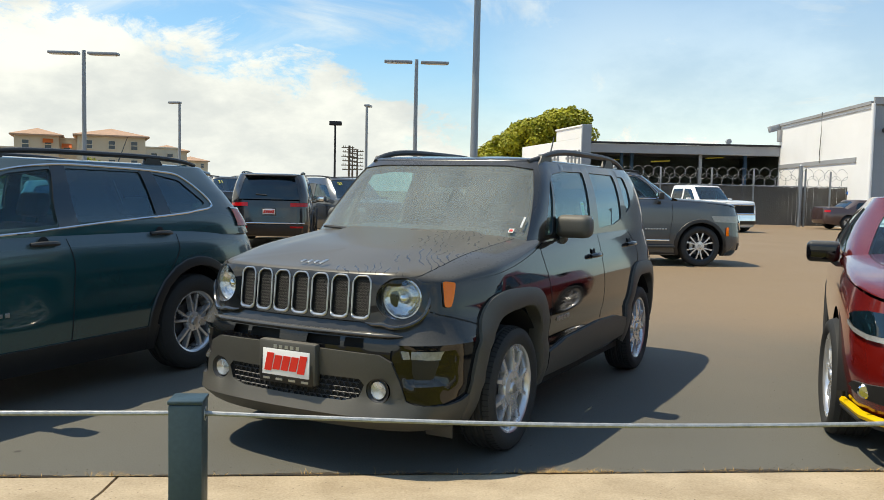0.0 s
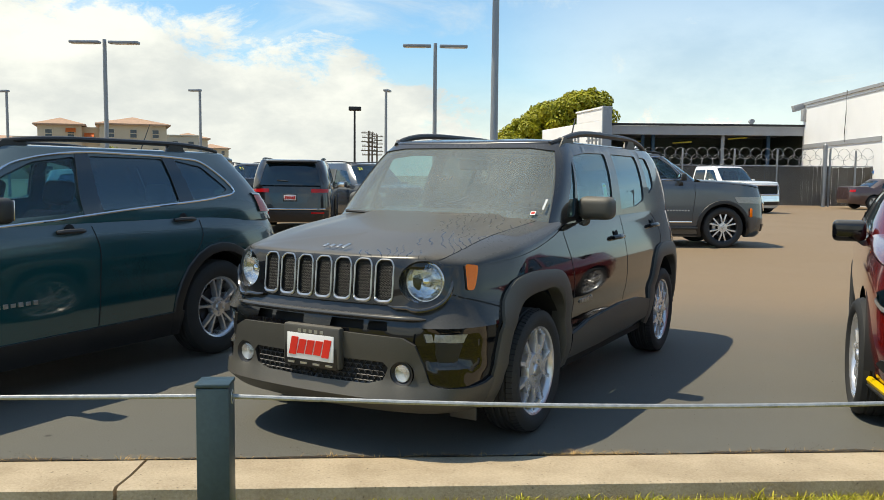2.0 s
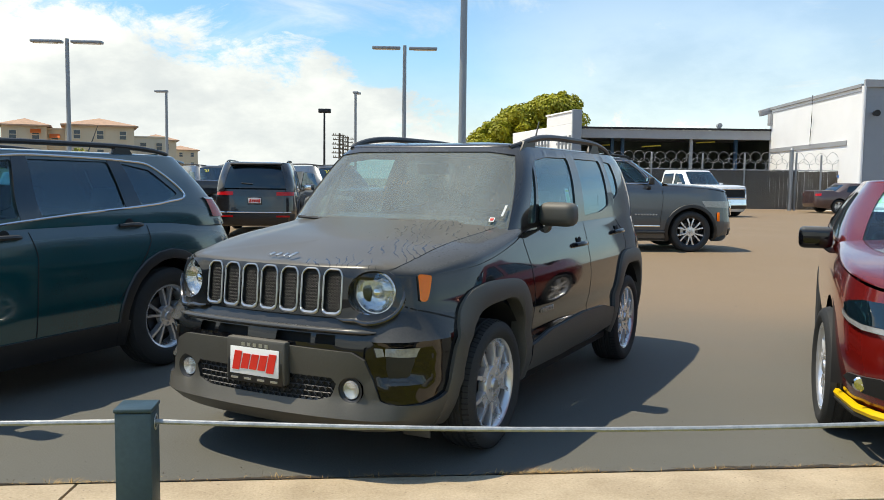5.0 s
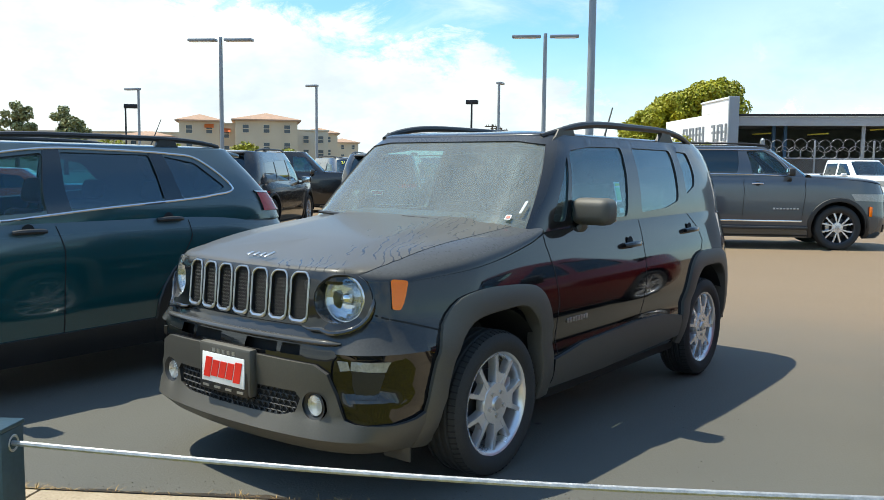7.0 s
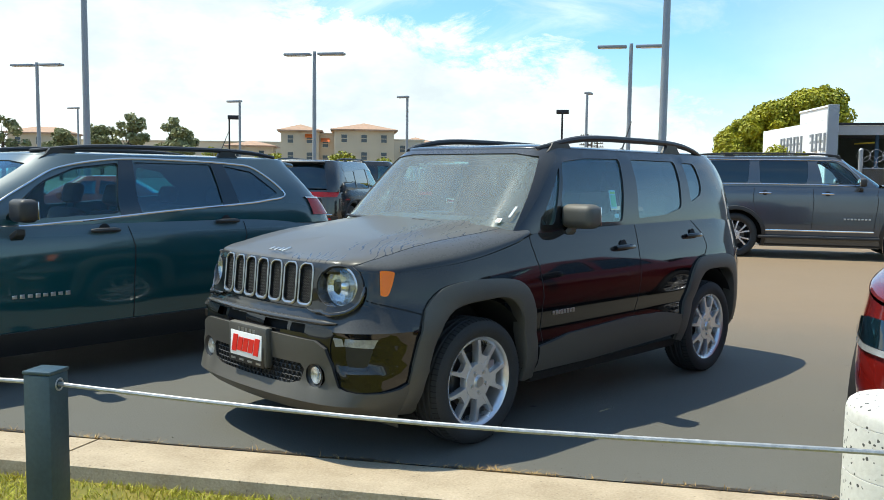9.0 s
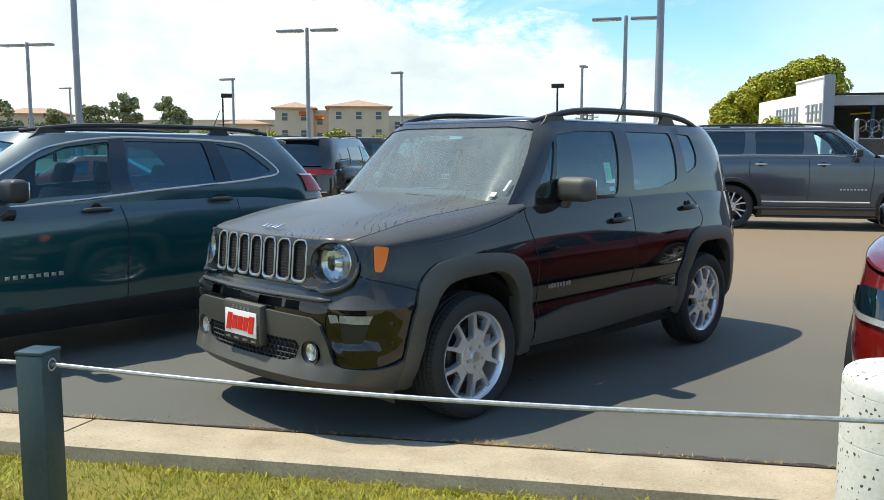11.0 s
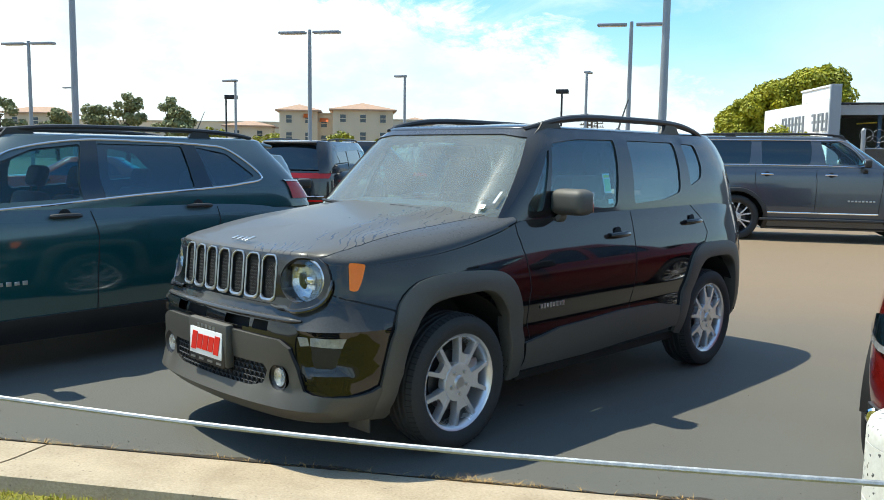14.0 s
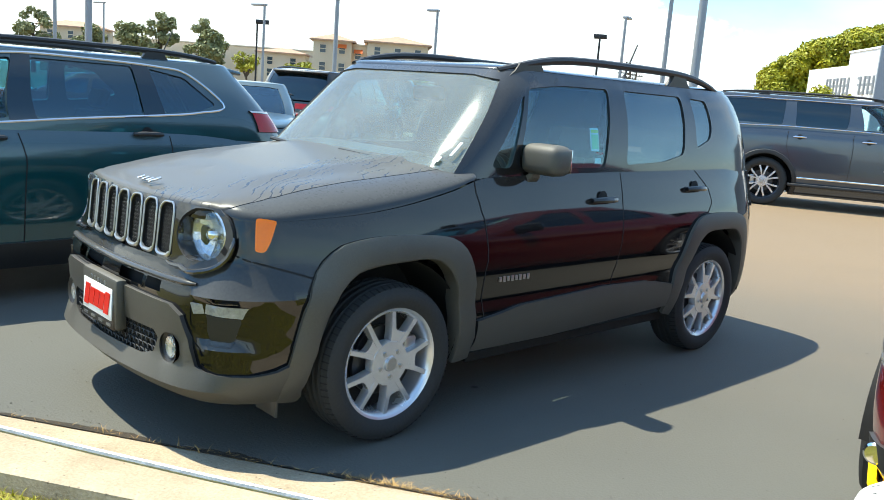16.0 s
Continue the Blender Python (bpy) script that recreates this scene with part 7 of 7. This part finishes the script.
# utility poles with crossarms
for k, (x, y, h) in enumerate(((-14.0, 140.7, 8.6), (-14.9, 156.0, 9.0), (-15.3, 170.0, 9.3))):
    ob = thing("utility_pole", pose(x, y, 0), "dark wooden utility pole with stacked crossarms", "utility pole", "utility poles")
    bm = bmesh.new()
    rod(bm, (0, 0, 0), (0, 0, h), 0.2, 0.14, 8)
    part("pole", bm, BARK, ob)
    for j in range(6):
        bm = bmesh.new()
        zc = h - 0.35 - 0.72 * j
        box(bm, (0.2 * (k - 1), 0, zc), (2.1 - 0.35 * (j % 2), 0.16, 0.16), 0.02)
        for q in (-0.9, -0.5, 0.5, 0.9):
            rod(bm, (q * 0.85 + 0.2 * (k - 1), 0, zc + 0.08), (q * 0.85 + 0.2 * (k - 1), 0, zc + 0.32), 0.06, 0.04, 6)
        part("crossarm", bm, BARK, ob)

# ---- more parked cars ----
orange, orange_sh, orange_cb = car("sedan", "low orange-red sedan with a paper on its windshield, farther back", "car", place_on(-12.85, 16.4, -152), ORANGE_PAINT, 2.7, 0.90, 0.95, 1.37, 0.92, 0.80, 0.90, -0.40, -1.15, (0.06, 0.25), 0.335, 0.23, 0.22, SIX_SPOKES,
    [([(-0.85, 0.93), (-1.6, 0.93), (-1.62, 1.24), (-1.30, 1.22)], "f"), ([(-1.68, 0.93), (-2.4, 0.95), (-2.2, 1.19), (-1.7, 1.25)], "r")], sedan=dict(deck=0.95, x=-2.95, top=-2.25), step=0.12, tumble=0.17)
grey21 = mid_suv("grey sport utility vehicle with yellow figures on its windshield", -1.75, 24.6, -52, GREY_PAINT)
left21 = mid_suv("grey sport utility vehicle with yellow figures, farther back", -6.1, 27.8, -58, GREY_PAINT)
teal, teal_sh, teal_cb = car("sedan", "dusty dark teal sedan parked nose-out behind", "car", place_on(-4.68, 11.9, -62), TEAL_PAINT, 2.75, 0.92, 1.05, 1.47, 0.91, 0.86, 0.98, -0.42, -1.2, (0.06, 0.2), 0.335, 0.23, 0.22, SIX_SPOKES,
    [([(-0.9, 1.0), (-1.6, 1.0), (-1.62, 1.36), (-1.35, 1.34)], "f"), ([(-1.68, 1.0), (-2.4, 1.02), (-2.25, 1.3), (-1.7, 1.37)], "r")], sedan=dict(deck=1.04, x=-3.0, top=-2.3), step=0.12, tumble=0.17, mirror_mat=BLACK_PLASTIC)
tail_truck, tt_sh, tt_cb = car("pickup_truck", "dark grey pickup truck in the second row", "truck", place_on(-6.6, 27.6, 20), DARK_PAINT, 3.57, 1.0, 1.25, 1.92, 1.0, 1.18, 1.26, -0.65, -1.30, (0.02, 0.05), 0.41, 0.24, 0.27, SIX_SPOKES,
    [([(-1.0, 1.28), (-1.75, 1.28), (-1.75, 1.75), (-1.35, 1.73)], "f"), ([(-1.85, 1.28), (-2.55, 1.28), (-2.5, 1.73), (-1.85, 1.75)], "r")], sedan=dict(deck=1.26, x=-2.85, top=-2.75), step=0.12, tumble=0.14)


def figures(owner, text, cbx, y, z, size, mat):
    cu = bpy.data.curves.new("figures", "FONT")
    cu.body, cu.size, cu.extrude, cu.align_x = text, size, 0.003, "CENTER"
    tmp = new("figures_tmp", cu)
    me = bpy.data.meshes.new_from_object(tmp)
    bpy.data.objects.remove(tmp)
    me.materials.clear()
    me.materials.append(mat)
    ob = new("windshield_figures", me)
    ob.parent = owner
    p, q = cbx.spot(y=y, z=z, off=0.012), cbx.spot(y=y, z=z + 0.1, off=0.012)
    up = (q - p).normalized()
    right = Vector((0, 1, 0))
    nrm = right.cross(up).normalized()
    ob.matrix_local = Matrix.Translation(p) @ Matrix((right, up, nrm)).transposed().to_4x4()
    ob["label"] = "yellow windshield figures"


figures(grey21[0], "21", grey21[2], -0.45, 1.54, 0.17, LABEL_YELLOW)
figures(left21[0], "21", left21[2], -0.45, 1.54, 0.17, LABEL_YELLOW)


def both(sh, yz, off, mat, name, ob, rear=False, step=0.06, solid=0.02, label=""):
    for s in (1, -1):
        lp = [(s * y, z) for y, z in yz]
        lens_poly(sh, sh.front_loop(lp, rear), off, mat, name, ob, False, step, solid, label)


def across(sh, yz, off, mat, name, ob, rear=False, step=0.08, solid=0.02):
    """A patch over the middle of the nose or tail, from the right half of its outline."""
    half = sh.front_loop(yz, rear)
    if rear:
        for s in (1, -1):
            lens_poly(sh, half, off, mat, name, ob, s > 0, step, solid)
            break
    else:
        lens_poly(sh, half + [(-a, z) for a, z in half[::-1] if a > 1e-6], off, mat, name, ob, False, step, solid)


def front_face(c, lamp_z, grille_z, mat_grille=CAVITY, chrome=False):
    ob, sh, _ = c
    W = float(sh.w(lamp_z[0]))
    both(sh, [(W * 0.62, lamp_z[0]), (W * 0.97, lamp_z[0] + 0.02), (W * 0.98, lamp_z[1]), (W * 0.62, lamp_z[1])], 0.004, WHITE_LENS, "headlamp", ob)
    across(sh, [(0, grille_z[1]), (W * 0.58, grille_z[1]), (W * 0.58, grille_z[0]), (0, grille_z[0])], 0.004, mat_grille, "grille", ob)
    across(sh, [(0, 0.48), (W * 0.8, 0.48), (W * 0.75, 0.34), (0, 0.34)], 0.004, BLACK_PLASTIC, "lower_grille", ob)
    if chrome:
        bm = bmesh.new()
        P = [sh.spot(y=y, z=z, off=0.02) for y, z in dense([(W * 0.6, grille_z[1] + 0.02), (-W * 0.6, grille_z[1] + 0.02), (-W * 0.6, grille_z[0] - 0.02), (W * 0.6, grille_z[0] - 0.02)], 0.2)]
        sweep(bm, P, 0.025, 6, True)
        part("grille_ring", bm, CHROME, ob)


front_face(grey21, (0.80, 0.92), (0.72, 0.90))
front_face(left21, (0.80, 0.92), (0.72, 0.90))
front_face((wag, wag_sh, wag_cb), (0.90, 1.04), (0.78, 1.02), chrome=True)
front_face((truck, truck_sh, truck_cb), (0.92, 1.12), (0.80, 1.12), chrome=True)
front_face((orange, orange_sh, orange_cb), (0.60, 0.72), (0.52, 0.66))
front_face((teal, teal_sh, teal_cb), (0.66, 0.78), (0.58, 0.70))
across(truck_sh, [(0, 0.72), (0.92, 0.72), (0.92, 0.50), (0, 0.50)], 0.02, CHROME, "bumper", truck)

# rear faces
def rear_face(c, z0, z1, inner, plate_z):
    ob, sh, cb = c
    W = float(sh.w(z0))
    for s in (1, -1):
        lens_poly(sh, [(s * a, z) for a, z in sh.front_loop([(W * inner, z0), (W * 0.89, z0), (W * 0.89, z1), (W * inner, z1)], True)], 0.006, RED_LENS, "tail_lamp", ob, False, 0.08)
        lens_poly(sh, [(s * a, z) for a, z in [(2.0, 0.32), (3.0, 0.32), (3.0, 0.56), (2.0, 0.56)]], 0.012, BLACK_PLASTIC, "rear_bumper", ob, False, 0.12)
    for s in (1, -1):
        lens_poly(sh, [(s * a, z) for a, z in sh.front_loop([(W * 0.50, 0.49), (W * 0.80, 0.49), (W * 0.80, 0.53), (W * 0.50, 0.53)], True)], 0.016, RED_LENS, "rear_reflector", ob, False, 0.08)
    tr = sh.front_loop([(0.0, plate_z - 0.12), (0.36, plate_z - 0.12), (0.46, plate_z + 0.02), (0.44, plate_z + 0.10), (0.0, plate_z + 0.10)], True)
    for s in (1, -1):
        lens_poly(sh, [(s * a, z) for a, z in tr], 0.004, TINTED, "plate_recess", ob, False, 0.08, 0.01)
    bm = bmesh.new()
    e = cb.spot(y=0.0, z=1.68, off=0.0, rear=True)
    prism(bm, [(e.x + 0.20, 0.60, 1.745), (e.x - 0.10, 0.54, 1.715), (e.x - 0.10, 0.54, 1.685), (e.x + 0.10, 0.60, 1.68)], (0, -1.16, 0))
    part("roof_spoiler", bm, BLACK_PLASTIC, ob, bevel=0.012)
    p = sh.spot(y=0.001, z=plate_z, off=0.02, rear=True)
    dealer_plate(ob, Matrix.Translation(p) @ Matrix.Rotation(math.pi, 4, "Z"), 0.32, 0.17)
    bm = bmesh.new()
    a = Vector((float(sh.tail(np.array(0.5), 0.60)) - 0.02, 0, 0.60))
    sweep(bm, [sh.spot(y=y, z=0.60, off=0.015, rear=True) for y in (-0.8, -0.5, 0.0, 0.5, 0.8)], 0.014, 6)
    part("bumper_strip", bm, CHROME, ob)
    bm = bmesh.new()
    q, r = cb.spot(y=0.05, z=1.24, off=0.02, rear=True), cb.spot(y=0.30, z=1.26, off=0.02, rear=True)
    sweep(bm, [q, (q + r) / 2, r], 0.012, 6)
    part("rear_wiper", bm, BLACK_PLASTIC, ob)


rear_face(gc, 0.985, 1.07, 0.50, 0.86)
rear_face(dur, 0.97, 1.08, 0.02, 0.84)
lens_poly(ave_sh, [(ave_sh.a_x(-3.70, 0.85), 0.84), (2.3, 0.84), (2.3, 0.94), (ave_sh.a_x(-3.65, 0.95), 0.95)], 0.006, RED_LENS, "tail_lamp", ave)

for lp in ([(-1.425, 1.128), (-1.585, 1.142), (-1.595, 1.535), (-1.485, 1.532)], [(-2.285, 1.188), (-2.435, 1.200), (-2.360, 1.522), (-2.245, 1.530)]):
    lens_poly(cher_cb, cher_cb.side_loop(lp), 0.003, TINTED, "pillar_trim", cher, step=0.05, solid=0.006)
# slate-blue neighbour: tail lamp, badge, fin antenna, wheel arch foot
lens_poly(cher_cb, [(cher_cb.a_x(-3.18, 1.1), 1.10), (2.30, 1.09), (2.30, 1.215), (cher_cb.a_x(-3.16, 1.2), 1.235)], 0.015, RED_LENS, "tail_lamp", cher)
lens_poly(cher_cb, [(cher_cb.a_x(-3.15, 1.2), 1.237), (2.30, 1.217), (2.30, 1.232), (cher_cb.a_x(-3.14, 1.2), 1.250)], 0.017, PLATE_WHITE, "tail_lamp_edge", cher)
lens_poly(cher_sh, cher_sh.side_loop([(-0.46, 0.225), (-2.25, 0.225), (-2.25, 0.40), (-0.46, 0.38)]), 0.012, BLACK_PLASTIC, "sill_cladding", cher)


def badge_bars(ob, sh, x0, x1, z, h, n, mat):
    for s in (1, -1):
        for k in range(n):
            x = x0 + (x1 - x0) * (k + 0.5) / n
            p = sh.spot(x=x, z=z, off=0.003)
            bm = bmesh.new()
            box(bm, (p.x, s * p.y, p.z), (abs(x1 - x0) / n * 0.62, 0.006, h * (1.0 if k % 2 else 0.82)), 0.001)
            part("badge_bar", bm, mat, ob)


badge_bars(cher, cher_sh, -0.62, -1.02, 0.62, 0.028, 8, SATIN)
badge_bars(wag, wag_sh, -0.70, -1.18, 0.757, 0.030, 8, SATIN)
badge_bars(hero, hero_sh, -0.545, -0.770, 0.658, 0.028, 8, SATIN)
bm = bmesh.new()
rod(bm, (-2.95, -0.25, 1.60), (-3.06, -0.25, 1.83), 0.006, 0.003, 6)
part("antenna", bm, BLACK_PLASTIC, cher)
bm = bmesh.new()
prism(bm, [(-2.85, 0.60, 1.59), (-3.20, 0.56, 1.535), (-3.20, 0.56, 1.505), (-2.95, 0.60, 1.535)], (0, -1.2, 0))
part("roof_spoiler", bm, TEAL_PAINT, cher, bevel=0.012)

# large grey one: sill step, amber marker
for s in (1, -1):
    bm = bmesh.new()
    box(bm, (-1.60, s * 0.98, 0.40), (2.10, 0.16, 0.05), 0.015)
    st = part("running_board", bm, BLACK_PLASTIC, wag)
    bm = bmesh.new()
    box(bm, (-1.60, s * 0.995, 0.525), (1.9, 0.012, 0.03), 0.004)
    part("sill_strip", bm, CHROME, wag)
    p = wag_sh.spot(x=0.56, z=0.72, off=0.026)
    bm = bmesh.new()
    box(bm, (p.x, s * p.y, p.z), (0.05, 0.03, 0.18), 0.01)
    part("side_marker", bm, AMBER, wag)

# red sedan: lamps, grille, pockets, yellow chin strip, paper on the windshield
both(char_sh, [(0.40, 0.735), (0.65, 0.712), (0.80, 0.722), (0.868, 0.770), (0.868, 0.800), (0.80, 0.836), (0.65, 0.832), (0.40, 0.800)], 0.012, TINTED, "headlamp", char, step=0.03)
both(char_sh, [(0.40, 0.733), (0.65, 0.710), (0.80, 0.720), (0.872, 0.768), (0.872, 0.745), (0.80, 0.694), (0.65, 0.684), (0.40, 0.708)], 0.014, WHITE_LENS, "lamp_edge", char, step=0.03)
across(char_sh, [(0, 0.80), (0.36, 0.79), (0.44, 0.66), (0, 0.63)], 0.012, CAVITY, "grille", char)
both(char_sh, [(0.62, 0.37), (0.80, 0.38), (0.855, 0.42), (0.845, 0.455), (0.72, 0.475), (0.60, 0.45)], 0.012, CAVITY, "fog_pocket", char, step=0.03)
across(char_sh, [(0, 0.50), (0.52, 0.48), (0.46, 0.35), (0, 0.34)], 0.012, CAVITY, "lower_grille", char)
for s in (1, -1):
    p = char_sh.spot(y=s * 0.79, z=0.425, off=0.016)
    bm = bmesh.new()
    lathe(bm, [(0.0005, 0.01), (0.03, 0.008), (0.038, 0.0)], 18, Matrix.Translation(p) @ Matrix.Rotation(radians(-90), 4, "Z"))
    part("fog_lamp", bm, CHROME, char)
bm = bmesh.new()
prev = [char_sh.spot(y=-0.86 + 0.86 * 2 * k / 24, z=0.295, off=0.03) for k in range(25)]
sweep(bm, prev, 0.018, 6, flat=1.3)
part("chin_strip", bm, YELLOW, char)
bm = bmesh.new()
sweep(bm, [p + Vector((-0.03, 0, -0.032)) for p in prev], 0.02, 6)
part("splitter", bm, BLACK_PLASTIC, char)


def pane_label(ob, cbx, y, z, w, h, mat, name, stripe=None, x=None):
    """A paper behind a pane."""
    def at(u, v, off):
        return cbx.spot(y=y + u, z=z + v, off=off) if x is None else cbx.spot(x=x + u, z=z + v, off=off)
    bm = bmesh.new()
    prism(bm, [at(-w / 2, -h / 2, -0.014), at(w / 2, -h / 2, -0.014), at(w / 2, h / 2, -0.014), at(-w / 2, h / 2, -0.014)], (0.0, 0.0, 0.001))
    o = part(name, bm, mat, ob)
    if stripe:
        for v0, v1, m in stripe:
            bm = bmesh.new()
            prism(bm, [at(-w * 0.4, h * v0, -0.0115), at(w * 0.4, h * v0, -0.0115), at(w * 0.4, h * v1, -0.0115), at(-w * 0.4, h * v1, -0.0115)], (0.0, 0.0, 0.001))
            part("print", bm, m, o)
    return o


pane_label(char, char_cb, -0.605, 1.325, 0.13, 0.14, PLATE_WHITE, "price_sheet", ((0.25, 0.40, LABEL_GREEN), (-0.42, -0.32, GREY_TRIM), (-0.1, 0.1, LABEL_GREEN)))
pane_label(hero, hero_cb, 0, 1.315, 0.075, 0.120, PLATE_WHITE, "window_label", ((0.30, 0.42, LABEL_YELLOW), (-0.40, 0.22, LABEL_GREEN)), x=-1.335)
pane_label(hero, hero_cb, 0, 1.205, 0.055, 0.028, PLATE_WHITE, "window_tag", x=-1.36)
for y, z, w, h, mat in ((0.708, 1.245, 0.010, 0.060, PLATE_WHITE), (0.665, 1.195, 0.028, 0.022, PLATE_WHITE), (0.665, 1.195, 0.018, 0.012, PLATE_RED)):
    bm = bmesh.new()
    o = 0.004 if mat == PLATE_WHITE else 0.006
    prism(bm, [hero_cb.spot(y=y - w / 2, z=z - h / 2, off=o), hero_cb.spot(y=y + w / 2, z=z - h / 2, off=o), hero_cb.spot(y=y + w / 2, z=z + h / 2, off=o), hero_cb.spot(y=y - w / 2, z=z + h / 2, off=o)], (0.0015, 0, 0.0015))
    part("windshield_sticker", bm, mat, hero)

# hood badge bars, hood seam, washer nozzles, tail lamps, mud flaps
hx = [0.075, 0.03, -0.012, -0.055]
for k, y in enumerate(hx):
    bm = bmesh.new()
    box(bm, (0, 0, 0), (0.058 if k == 0 else 0.036, 0.021, 0.007), 0.003, pose(0.765, y, 1.0425 + (0.0 if k else 0.003), 0, 20, 0) @ Matrix.Rotation(radians(-18), 4, "Z"))
    part("hood_badge_bar", bm, SATIN, hero)
for s in (1, -1):
    bm = bmesh.new()
    box(bm, (0.02, s * 0.30, 1.128), (0.035, 0.022, 0.012), 0.004)
    part("washer_nozzle", bm, BLACK_PLASTIC, hero)
    bm = bmesh.new()
    box(bm, (0.545, s * 0.66, 0.222), (0.012, 0.15, 0.12), 0.003, pose(0, 0, 0))
    part("mud_flap", bm, PLASTIC, hero)
lens_poly(hero_sh, [(hero_sh.a_x(-3.20, 1.05), 0.90), (2.22, 0.90), (2.22, 1.13), (hero_sh.a_x(-3.17, 1.1), 1.13)], 0.012, RED_LENS, "tail_lamp", hero)

# ---- grass, tufts and grit ----
def blades(name, label, spots, mat, hmin, hmax, width, lean, seed, category="grass"):
    rg = random.Random(seed)
    verts, faces = [], []
    for x, y, z in spots:
        a, h = rg.uniform(0, 6.283), rg.uniform(hmin, hmax)
        s = Vector((math.cos(a), math.sin(a), 0)) * width * rg.uniform(0.6, 1.3)
        t = Vector((rg.gauss(0, lean), rg.gauss(0, lean), 1)).normalized() * h
        p = Vector((x, y, z))
        b = len(verts)
        verts += [p - s, p + s, p + t * 0.55 + s * 0.7, p + t * 0.55 - s * 0.7, p + t + Vector((t.x, t.y, -0.1 * h)) * 0.5]
        faces += [(b, b + 1, b + 2, b + 3), (b + 3, b + 2, b + 4)]
    me = bpy.data.meshes.new(name)
    me.from_pydata([tuple(v) for v in verts], [], faces)
    me.materials.append(mat)
    return tagged(new(name, me), label, category, kind="stuff")


# ribbon of dirt at the asphalt edge, with the kerb's shadow line in its colour
dv, df = [], []
for k in range(520):
    u = -6.5 + 0.03 * k
    n1 = noise.noise(Vector((u * 3.1, 0.3, 0))) + 0.6 * noise.noise(Vector((u * 14.0, 4.1, 0)))
    wide = max(0.010, 0.045 + 0.045 * n1)
    dv += [KERB(u, -0.004, 0.0125), KERB(u, wide * 0.5, 0.006 + 0.003 * n1), KERB(u, wide, 0.0012)]
    if k:
        b = 3 * k
        df += [(b - 3, b, b + 1, b - 2), (b - 2, b + 1, b + 2, b - 1)]
me = bpy.data.meshes.new("edge_dirt_shade")
me.from_pydata(dv, [], df)
me.materials.append(EDGE_DIRT_SHADE)
tagged(new("edge_dirt_shade", me), "dirt along the broken asphalt edge, darkened for its shadow line", "dirt", kind="stuff")

rg = random.Random(77)
spots = []
while len(spots) < 64000:
    u, v = rg.uniform(-3.6, 4.4), -0.505 - 1.8 * rg.random() ** 1.2
    spots.append(KERB(u, v, -0.033))
blades("grass", "short mown lawn grass, green with straw patches", [p for p in spots if noise.noise(Vector((p[0] * 2.2, p[1] * 2.2, 0))) > -0.28 or rg.random() < 0.4], GRASS, 0.018, 0.050, 0.0024, 0.55, 78)
tufts = []
for u, n, spread in ((-1.36, 70, 0.05), (-0.42, 40, 0.05), (0.03, 60, 0.07), (0.25, 40, 0.05), (0.86, 420, 0.13), (1.75, 50, 0.12), (2.1, 40, 0.1), (-1.9, 40, 0.06), (2.6, 60, 0.10)):
    for _ in range(n):
        tufts.append(KERB(u + rg.gauss(0, spread), 0.012 + rg.gauss(0, 0.012), 0.002))
for _ in range(700):
    tufts.append(KERB(rg.uniform(-3, 4), 0.008 + rg.gauss(0, 0.008), 0.0))
blades("dry_tufts", "dry straw tufts along the edge of the asphalt", tufts, DRY, 0.014, 0.048, 0.0022, 2.2, 79, "dry grass")
sprig = []
for u, v in ((0.72, -0.515), (0.42, -0.52), (1.55, -0.515), (1.0, -0.515)):
    for _ in range(16):
        sprig.append(KERB(u + rg.gauss(0, 0.03), v + abs(rg.gauss(0, 0.015)) * -1, -0.032))
blades("weeds", "thin green weeds at the foot of the kerb", sprig, GRASS, 0.03, 0.08, 0.0045, 0.5, 80, "weeds")
gv, gf = [], []
for _ in range(800):
    u = rg.uniform(-3, 4.5)
    v = 0.03 + abs(rg.gauss(0, 0.10)) if rg.random() < 0.6 else rg.uniform(0.0, 2.2)
    p = Vector(KERB(u, v, 0.001))
    r = rg.uniform(0.0012, 0.0042) * (1.4 if rg.random() < 0.05 else 1)
    b = len(gv)
    for k in range(5):
        a = 6.283 * k / 5 + rg.random()
        gv.append(p + Vector((r * math.cos(a), r * math.sin(a), 0)))
    gv.append(p + Vector((0, 0, r * 0.9)))
    gf += [(b + k, b + (k + 1) % 5, b + 5) for k in range(5)]
me = bpy.data.meshes.new("grit")
me.from_pydata([tuple(v) for v in gv], [], gf)
me.materials.append(WOOD_SLAT)
tagged(new("grit", me), "loose grit and pebbles on the asphalt", "gravel", kind="stuff")
